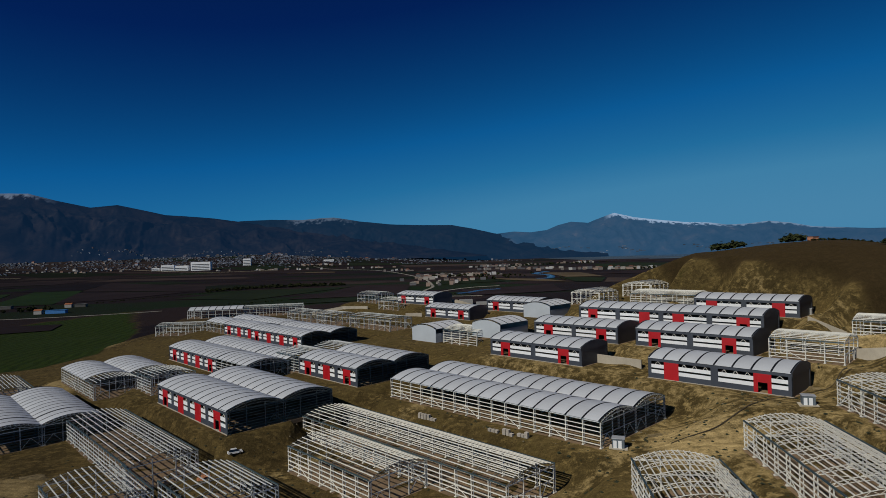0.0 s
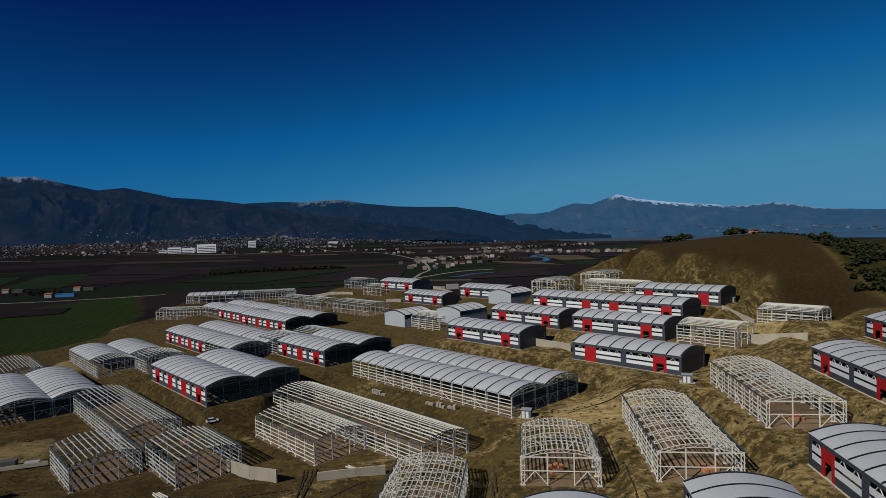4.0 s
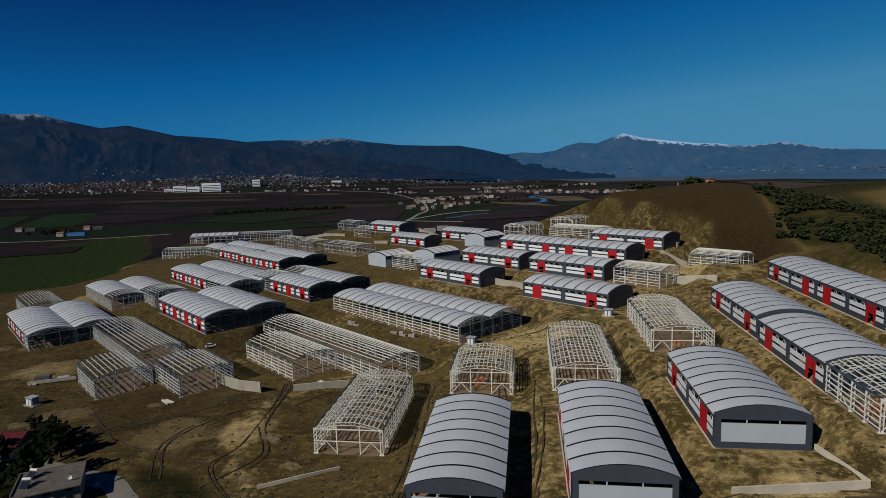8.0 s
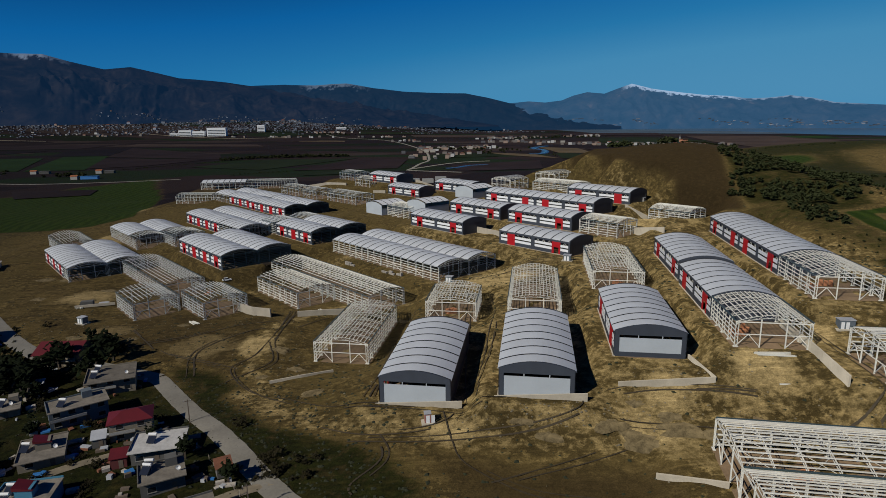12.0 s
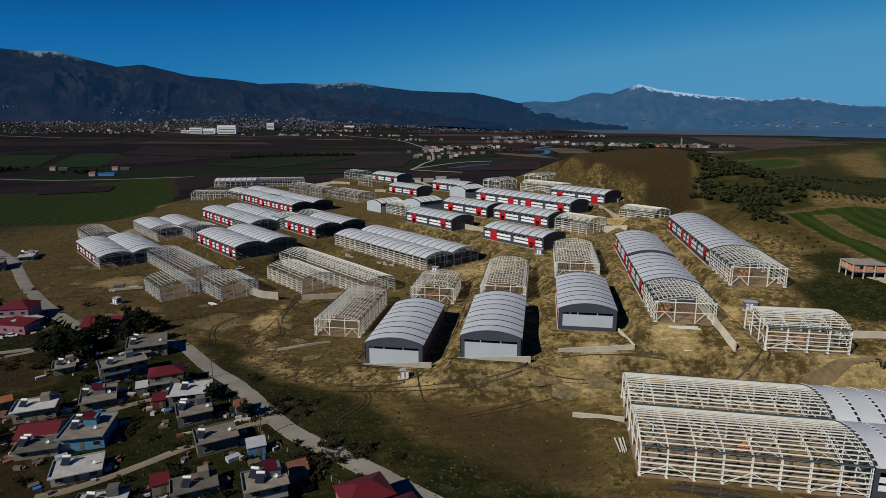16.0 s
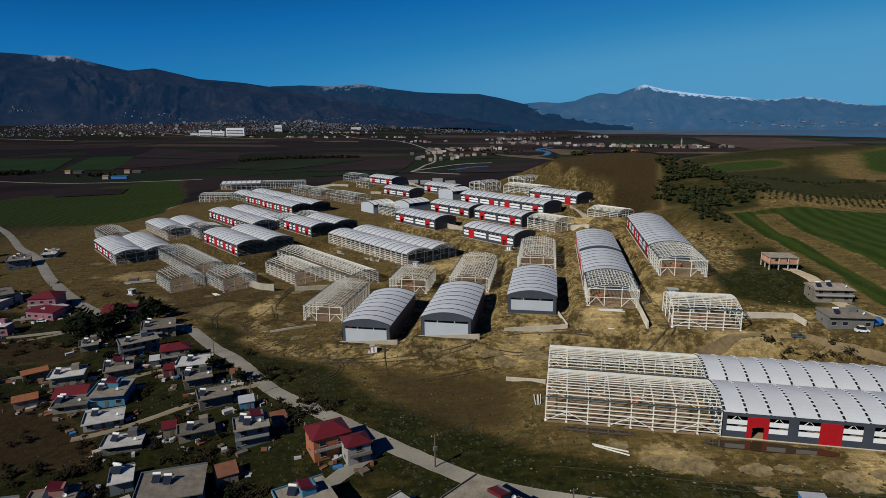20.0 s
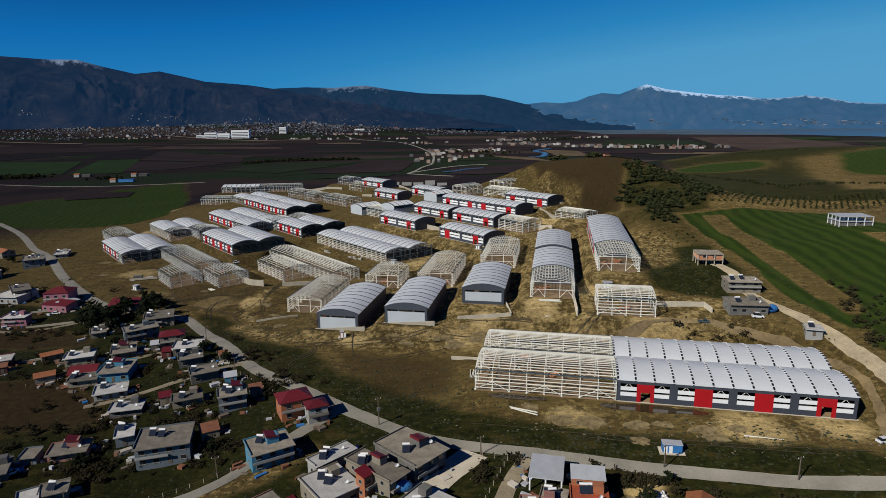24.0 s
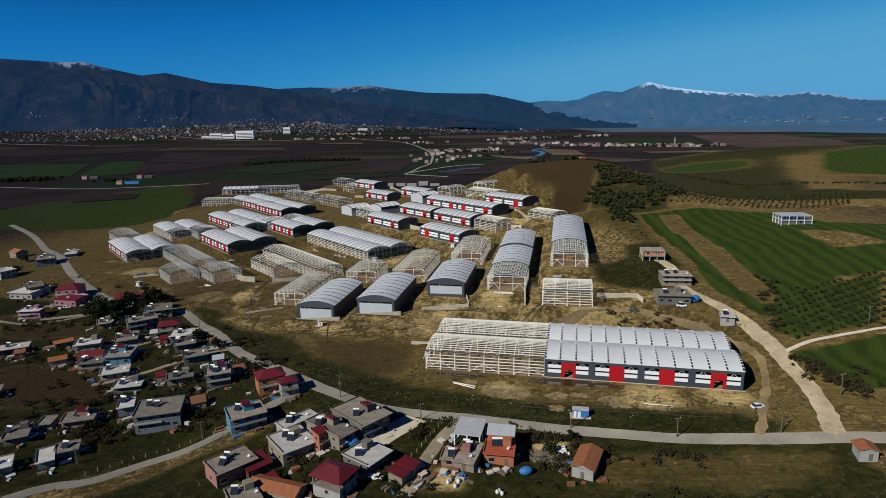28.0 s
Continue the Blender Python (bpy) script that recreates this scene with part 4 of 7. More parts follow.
def frame_part(hall, x0, x1, spans, steel, roofed, gable, far=False, girts=False):
    """Columns, trusses, purlins and bracing of a stretch of hall."""
    n = max(1, round((x1 - x0) / 5.6))
    bay = (x1 - x0) / n
    close = not roofed and hall.matrix_basis.translation.x < -30
    for s in range(spans):
        y = s * WIDE
        for i in range(n + 1):
            x = x0 + bay * i
            child("truss", truss_data(TRUSS if close else steel), hall, move(x, y, 0))
            child("column", column_data(EAVE, steel), hall, move(x, y + 0.1, 0))
            if s == spans - 1:
                child("column", column_data(EAVE, steel), hall, move(x, y + WIDE - 0.8, 0))
        k = 8 if far else 12 if close else 15
        for j in range(k + 1):
            yy = WIDE * j / k
            child("purlin", purlin_data(x1 - x0, steel), hall, move(x0, y + yy, EAVE + 0.06 + arc(yy)))
        if not roofed and not far and not close:
            for i in range(0, n, 2):
                child("roof_brace", roof_brace(bay, steel), hall, move(x0 + bay * i, y, 0))
        if gable:
            end_frame(hall, x1, y, steel)
            if not girts and x0 == 0:
                end_frame(hall, x0, y, steel)
        if girts:
            for z in (0.9, 1.8, 2.7, 4.5, 5.4, 6.3, 7.2):
                child("gable_rail", box_data("gable_rail", 0.12, WIDE - 0.3, 0.14, GUTTER), hall, move(x1 + 0.1, y + 0.15, z))
    for yy in (0.0, WIDE * spans):
        child("gutter", box_data("gutter", x1 - x0, 0.3, 0.3, GUTTER), hall, move(x0, yy - 0.15, EAVE + 0.12))
        for z in ((3.2, 6.2) if far else (0.9, 2.1, 3.3, 4.5, 5.7)):
            child("side_rail", purlin_data(x1 - x0, steel), hall, move(x0, yy, z))
        for i in range(0, n - 1, 6 if far else 3):
            child("brace", brace_data(bay, 3.2, steel), hall, move(x0 + bay * i, yy, 0))
    if spans == 2 and not roofed and not far:
        child("gutter", box_data("gutter", x1 - x0, 0.3, 0.3, GUTTER), hall, move(x0, WIDE - 0.15, EAVE + 0.32))
    if roofed:
        roof_part(hall, x0, x1, spans, steel, False)


def roof_part(hall, x0, x1, spans, steel, purlins=True, lift=-0.06):
    n = max(1, round((x1 - x0) / 5.6))
    bay = (x1 - x0) / n
    for s in range(spans):
        for i in range(n):
            child("roof_bay", roof_data(bay - 0.56), hall, move(x0 + bay * i + 0.28, s * WIDE, 0))
        for i in range(n + 1):
            child("rooflight", strip_data(), hall, move(min(max(x0 + bay * i - 0.38, x0), x1 - 0.76), s * WIDE, 0))
        if purlins and lift > 0:
            for i in range(n + 1):
                for j in range(13):
                    y = WIDE * j / 12
                    child("rooflight_bar", bar_data(), hall, move(min(max(x0 + bay * i - 0.38, x0), x1 - 0.76), s * WIDE + y, arc(y)))


def gable_data(kind):
    """One span's gable wall: a grey surround; 'w' with a pale panel under a slot, 'p' plain with a recessed field, 'o' open."""
    def make():
        m = Mesh()
        n, t = 12, 0.25
        a, b, lo = 1.3, WIDE - 1.3, 1.0 if kind == "p" else 0.0
        hi = EAVE - 0.7
        m.box(0, 0, 0, t, a, hi)
        m.box(0, b, 0, t, WIDE, hi)
        for i in range(n):
            y0, y1 = WIDE * i / n, WIDE * (i + 1) / n
            z0, z1 = EAVE + 0.5 + arc(y0), EAVE + 0.5 + arc(y1)
            m.hexa(((0, y0, hi), (t, y0, hi), (t, y1, hi), (0, y1, hi), (0, y0, z0), (t, y0, z0), (t, y1, z1), (0, y1, z1)))
        if kind in "wW":
            foot = 1.4 if kind == "w" else 0.25
            m.box(0, a, 0, t, b, foot)
            m.box(0.02, a, foot, t - 0.1, b, hi - 0.8, 1)
            for y in (WIDE / 3, WIDE * 2 / 3):
                m.box(0.05, y - 0.12, hi - 0.8, t - 0.05, y + 0.12, hi, 1)
        else:
            m.box(0.05, a, 0, t - 0.12, b, hi)
        return m.data("gable_wall", [GREY, GABLE])
    return shared(("gable", kind), make)


def door_data(w, h, hole):
    def make():
        m = Mesh()
        if hole:
            a, b, c = w * 0.25, w * 0.78, h * 0.56
            m.box(0, 0, 0, a, 0.18, h)
            m.box(b, 0, 0, w, 0.18, h)
            m.box(a, 0, c, b, 0.18, h)
        else:
            m.box(0, 0, 0, w, 0.18, h)
        for i in range(1, int(w / 0.9)):
            x = i * 0.9
            if not hole or x < w * 0.25 or x > w * 0.78:
                m.box(x - 0.03, -0.04, 0, x + 0.03, 0, h)
        return m.data("door", RED)
    return shared(("door", round(w, 1), h, hole), make)


def window_parts(hall, x0, x1, y):
    """A window field: two white bands, dark slots over them with bracing behind."""
    w = x1 - x0
    child("window_panel", box_data("window_panel", w, 0.14, 1.25, WHITE), hall, move(x0, y + 0.03, 2.0))
    child("window_panel", box_data("window_panel", w, 0.14, 1.25, WHITE), hall, move(x0, y + 0.03, 3.85))

    def make():
        m = Mesh()
        k = max(1, round(w / 4.2))
        for i in range(k):
            a, c = w * i / k, w * (i + 1) / k
            m.beam((a + 0.2, 0, 3.9), ((a + c) / 2, 0, 6.1), 0.13)
            m.beam(((a + c) / 2, 0, 6.1), (c - 0.2, 0, 3.9), 0.13)
        return m.data("window_brace", STEEL)
    child("window_brace", shared(("winbrace", round(w, 1)), make), hall, move(x0, y + 0.35, 0))


def clad_side(hall, x0, x1, y, modules, mirror, rnd):
    """The door side: grey piers, a grey band under the eaves, window fields and red doors."""
    h, band = EAVE + 0.3, 1.15
    child("wall_band", box_data("wall_band", x1 - x0, 0.22, band, GREY), hall, move(x0, y, h - band))
    child("plinth", box_data("plinth", x1 - x0 + 0.6, 0.5, 0.35, CONCRETE), hall, move(x0 - 0.3, y - 0.25, -0.1))
    L = (x1 - x0) / modules
    for k in range(modules):
        m0 = x0 + L * k
        pier, dw = 1.2, 5.2
        room = L - 2 * pier - dw
        share = (0.3 if (k % 2 == 0) else 0.7) if L > 19 else 0.52
        a = m0 + pier
        d0 = a + room * share
        d1 = d0 + dw
        b = m0 + L - pier
        top = h - band
        for p0, p1 in ((m0, a), (b, m0 + L)):
            child("pier", box_data("pier", p1 - p0, 0.22, top, GREY), hall, move(p0, y, 0))
        for w0, w1 in ((a, d0), (d1, b)):
            child("dado_wall", box_data("dado_wall", w1 - w0, 0.22, 2.0, GREY), hall, move(w0, y, 0))
            window_parts(hall, w0, w1, y)
        child("door", door_data(dw, top, (k in (0, 3)) if modules == 4 else rnd.random() < 0.8), hall, move(d0, y - 0.03, 0), "red sheet-metal door")


def hall_thing(spec, rnd):
    x, y, z, turn, spans, sections, label = spec
    clad = any(s[2] == "c" for s in sections)
    hall = root("industrial_hall" if clad or sections[0][2] in "rs" else "unfinished_hall", x, y, z, turn, label, "building", "halls on the site")
    total = sections[-1][1]
    steel = STEEL2 if x < -60 else STEEL
    child("floor_slab", slab_data(total, WIDE * spans), hall)
    for i, (x0, x1, kind) in enumerate(sections):
        first, last = i == 0, i == len(sections) - 1
        if kind == "c":
            n = max(1, round((x1 - x0) / (21.5 if turn == G2 and spans == 1 or turn == G1 else 16)))
            roof_part(hall, x0, x1, spans, steel, True, 0.36 if x > 90 and spans == 2 else -0.06)
            clad_side(hall, x0, x1, 0.0, n, False, rnd)
            child("rear_wall", box_data("rear_wall", x1 - x0, 0.22, EAVE + 0.3, GREY), hall, move(x0, WIDE * spans - 0.22, 0))
            for s in range(spans):
                k = ("W" if z < 0 else "w") if turn == G1 and last else "p"
                if spans == 1 or x > 0:
                    child("gable_wall", gable_data(k), hall, move(x1 - 0.25, s * WIDE, 0))
                child("gable_wall", gable_data("p"), hall, move(x0, s * WIDE, 0))
                if k == "W":
                    kerb = Mesh()
                    kerb.hexa(((0.1, -1, -2), (0.5, -1, -2), (0.5, WIDE + 3, -2), (0.1, WIDE + 3, -2), (0.1, -1, 0.1), (0.5, -1, 0.1), (0.5, WIDE + 3, 2.1), (0.1, WIDE + 3, 2.1)))
                    child("kerb_wall", kerb.data("kerb_wall", CONCRETE), hall, move(x1, 0, 0), "sloping pale concrete kerb wall")
            if spans == 2 and x < 0:
                for xx in (x1,):
                    frame_part(hall, xx - 5.0, xx, spans, GUTTER, False, True, True, True)
        elif kind == "s":
            roof_part(hall, x0, x1, spans, steel)
            for ob in list(hall.children):
                if ob.data and ROOF.name in ob.data.materials:
                    ob.data = ob.data.copy()
                    ob.data.materials[ob.data.materials.find(ROOF.name)] = VAULT
            for xx in (x0, x1 - 0.25):
                m = Mesh()
                n = 14
                edge = [(0, 0)] + [(WIDE * q / n, EAVE - 0.1 + RISE * (1 - (2 * q / n - 1) ** 2)) for q in range(n + 1)] + [(WIDE, 0)]
                m.v = [(0, *p) for p in edge] + [(0.25, *p) for p in edge]
                e = len(edge)
                m.f = [tuple(range(e)), tuple(range(2 * e - 1, e - 1, -1))] + [(q, q + e, (q + 1) % e + e, (q + 1) % e) for q in range(e)]
                m.k = [0] * len(m.f)
                child("gable_wall", m.data("vault_gable", GABLE), hall, move(xx, 0, 0))
            for yy in (0.0, WIDE - 0.22):
                child("side_wall", box_data("side_wall", x1 - x0, 0.22, EAVE - 2.2, GABLE), hall, move(x0, yy, 0))
        else:
            frame_part(hall, x0, x1, spans, steel, kind == "r", True, y > 400, kind == "r" and spans == 2 and last)
    return hall


hall_rnd = random.Random(5)
for spec in HALLS:
    hall_thing(spec, hall_rnd)

# ---- village ----
PAINT = {
    "white": material("white_render", (0.287, 0.287, 0.277), 0.85, 0.0, 0.14, 0.5, 3.0, 0.05),
    "grey": material("grey_render", (0.106, 0.104, 0.098), 0.9, 0.0, 0.2, 0.5, 3.0, 0.08),
    "pink": material("pink_render", (0.272, 0.109, 0.147), 0.85, 0.0, 0.12, 0.5, 3.0, 0.05),
    "cream": material("cream_render", (0.204, 0.179, 0.139), 0.85, 0.0, 0.16, 0.5, 3.0, 0.05),
    "bluegrey": material("blue_grey_render", (0.106, 0.131, 0.154), 0.85, 0.0, 0.14, 0.5, 3.0, 0.05),
    "wine": material("dark_red_render", (0.093, 0.019, 0.019), 0.85, 0.0, 0.16, 0.5, 3.0, 0.05),
    "blue": material("bright_blue_render", (0.054, 0.196, 0.305), 0.85, 0.0, 0.12, 0.5, 3.0, 0.05),
    "orange": material("orange_render", (0.338, 0.120, 0.054), 0.85, 0.0, 0.12, 0.5, 3.0, 0.05),
    "salmon": material("salmon_render", (0.283, 0.130, 0.109), 0.85, 0.0, 0.14, 0.5, 3.0, 0.05),
    "brick": material("hollow_brick", (0.42, 0.19, 0.11), 0.9, 0.0, 0.2, 0.8, 6.0, 0.1),
}
FLATROOF = material("roof_concrete", (0.165, 0.145, 0.118), 0.9, 0.0, 0.4, 0.35, 2.0, 0.1, 0.35)
REDROOF = material("dark_red_roof", (0.11, 0.006, 0.011), 0.6, 0.0, 0.15, 0.5, 4.0, 0.05, 0.15)
TILE = material("orange_roof_tile", (0.26, 0.09, 0.035), 0.85, 0.0, 0.25, 0.8, 5.0, 0.1, 0.12)
RUST = material("rusty_sheet", (0.19, 0.075, 0.04), 0.8, 0.0, 0.3, 0.6, 4.0, 0.1)
SHEET = material("pale_sheet", (0.45, 0.47, 0.50), 0.6, 0.1, 0.12, 0.4, 3.0, 0.03)
GLASS = material("dark_window_glass", (0.015, 0.018, 0.022), 0.12, 0.0, 0.1, 1.0, 4.0)
TANK = material("white_tank", (0.75, 0.75, 0.75), 0.4, 0.0, 0.05, 1.0, 4.0)
PANEL = material("solar_panel", (0.02, 0.025, 0.04), 0.2, 0.0, 0.1, 1.0, 4.0)
TIMBER = material("weathered_wood", (0.13, 0.10, 0.075), 0.85, 0.0, 0.25, 0.6, 5.0, 0.1)
house_rnd = random.Random(11)
HOUSE_BOXES = []
WINFRAME = material("grey_window_frame", (0.22, 0.21, 0.20), 0.7, 0.0, 0.2, 1.0, 4.0)
PALEROOF = material("pale_roof_concrete", (0.46, 0.45, 0.43), 0.85, 0.0, 0.25, 0.35, 2.0, 0.05, 0.15)
TERRACE = material("orange_red_terrace", (0.36, 0.075, 0.03), 0.8, 0.0, 0.2, 0.4, 3.0, 0.05)


def window_thing(parent, m, w, h):
    """A window on a wall face: a proud frame with its pane set into it."""
    def ring():
        k = Mesh()
        t = 0.1
        k.box(0, -0.06, 0, w, 0.05, t)
        k.box(0, -0.06, h - t, w, 0.05, h)
        k.box(0, -0.06, t, t, 0.05, h - t)
        k.box(w - t, -0.06, t, w, 0.05, h - t)
        k.box(-0.08, -0.14, -0.08, w + 0.08, 0.05, 0)
        return k.data("window", WINFRAME)
    win = child("window", shared(("win", w, h), ring), parent, m)
    child("pane", box_data("pane", w - 0.2, 0.05, h - 0.2, GLASS), win, move(0.1, -0.03, 0.1))
    return win


def solar_heater(x, y, z, turn):
    ob = root("solar_water_heater", x, y, z, turn, "white solar water heater tank over a dark panel on a roof", "water heater", "solar heaters on the roofs")

    def tank():
        bm = bmesh.new()
        bmesh.ops.create_cone(bm, cap_ends=True, segments=10, radius1=0.32, radius2=0.32, depth=1.9)
        me = bpy.data.meshes.new("tank")
        bm.to_mesh(me)
        bm.free()
        me.materials.append(TANK)
        return me

    def panel():
        k = Mesh()
        k.hexa(((-0.95, -1.5, 0.25), (0.95, -1.5, 0.25), (0.95, 0.1, 1.3), (-0.95, 0.1, 1.3), (-0.95, -1.54, 0.32), (0.95, -1.54, 0.32), (0.95, 0.06, 1.37), (-0.95, 0.06, 1.37)))
        return k.data("panel", PANEL)

    def leg(foot, top):
        k = Mesh()
        k.beam((0, *foot), (0, *top), 0.06)
        return k.data("leg", SHEET)
    child("tank", shared("tank", tank), ob, move(0, 0.25, 1.7) @ pose(0, 0, 0, 0, 90, 0))
    child("panel", shared("panel", panel), ob)
    for sx in (-0.8, 0.8):
        child("leg", shared("tall_leg", lambda: leg((0.3, 0), (0.2, 1.45))), ob, move(sx, 0, 0))
        child("leg", shared("short_leg", lambda: leg((-1.45, 0), (-1.45, 0.3))), ob, move(sx, 0, 0))
    return ob


def satellite_dish(x, y, z, turn):
    ob = root("satellite_dish", x, y, z, turn, "white satellite dish on a roof edge", "dish", "dishes on the roofs")

    def bowl():
        k = Mesh()
        k.v.append((0, 0.12, 0.9))
        for i in range(10):
            a = i * math.tau / 10
            k.v.append((0.55 * math.cos(a), -0.1, 0.9 + 0.55 * math.sin(a)))
        k.f = [(0, 1 + i, 1 + (i + 1) % 10) for i in range(10)]
        k.k = [0] * 10
        return k.data("bowl", TANK)
    child("bowl", shared("bowl", bowl), ob)
    child("mast", box_data("mast", 0.08, 0.08, 0.95, SHEET), ob, move(-0.04, 0.1, 0))
    return ob


def pitched(parent, w, d, z, rise, mat, style, over=0.45):
    """Roof planes with thickness: hip, gable along the front, gable over the front, or one slope."""
    k = Mesh()
    x0, x1, y0, y1, t = -over, w + over, -over, d + over, 0.16
    if style == "hip":
        r = min(w, d) * 0.48
        if w >= d:
            a, b = Vector((x0 + r, (y0 + y1) / 2, z + rise)), Vector((x1 - r, (y0 + y1) / 2, z + rise))
        else:
            a, b = Vector(((x0 + x1) / 2, y0 + r, z + rise)), Vector(((x0 + x1) / 2, y1 - r, z + rise))
        c = [(x0, y0, z), (x1, y0, z), (x1, y1, z), (x0, y1, z)]
        k.v = [*c, tuple(a), tuple(b), *[(p[0], p[1], p[2] - t) for p in c]]
        k.f = [(0, 1, 5, 4), (1, 2, 5), (2, 3, 4, 5), (3, 0, 4)] if w >= d else [(0, 1, 4), (1, 2, 5, 4), (2, 3, 5), (3, 0, 4, 5)]
        k.f += [(0, 6, 7, 1), (1, 7, 8, 2), (2, 8, 9, 3), (3, 9, 6, 0), (9, 8, 7, 6)]
    elif style == "gable":
        m = (y0 + y1) / 2
        k.v = [(x0, y0, z), (x1, y0, z), (x1, m, z + rise), (x0, m, z + rise), (x1, y1, z), (x0, y1, z)]
        k.v += [(p[0], p[1], p[2] - t) for p in k.v]
        k.f = [(0, 1, 2, 3), (3, 2, 4, 5), (7, 6, 9, 8), (8, 9, 11, 10), (0, 6, 7, 1), (5, 4, 10, 11), (1, 7, 8, 2), (2, 8, 10, 4), (0, 3, 9, 6), (3, 5, 11, 9)]
    elif style == "front":
        m = (x0 + x1) / 2
        k.v = [(x0, y0, z), (m, y0, z + rise), (m, y1, z + rise), (x0, y1, z), (x1, y0, z), (x1, y1, z)]
        k.v += [(p[0], p[1], p[2] - t) for p in k.v]
        k.f = [(0, 1, 2, 3), (1, 4, 5, 2), (9, 8, 7, 6), (8, 11, 10, 7), (0, 3, 9, 6), (4, 10, 11, 5), (0, 6, 7, 1), (1, 7, 10, 4), (3, 2, 8, 9), (2, 5, 11, 8)]
    else:
        k.hexa(((x0, y0, z - t), (x1, y0, z - t), (x1, y1, z + rise - t), (x0, y1, z + rise - t), (x0, y0, z), (x1, y0, z), (x1, y1, z + rise), (x0, y1, z + rise)))
    k.k = [0] * len(k.f)
    roof = child("roof", k.data("roof", mat), parent)
    return roof


def gable_fill(parent, w, d, z, rise, mat, style):
    for a in (0, 1):
        k = Mesh()
        if style == "gable":
            x = 0.0 if a == 0 else w - 0.2
            k.v = [(x, 0, z), (x, d, z), (x, d / 2, z + rise * 0.92), (x + 0.2, 0, z), (x + 0.2, d, z), (x + 0.2, d / 2, z + rise * 0.92)]
        else:
            y = 0.0 if a == 0 else d - 0.2
            k.v = [(0, y, z), (w, y, z), (w / 2, y, z + rise * 0.92), (0, y + 0.2, z), (w, y + 0.2, z), (w / 2, y + 0.2, z + rise * 0.92)]
        k.f = [(0, 1, 2), (5, 4, 3), (0, 3, 4, 1), (1, 4, 5, 2), (2, 5, 3, 0)]
        k.k = [0] * 5
        child("gable", k.data("gable", mat), parent)


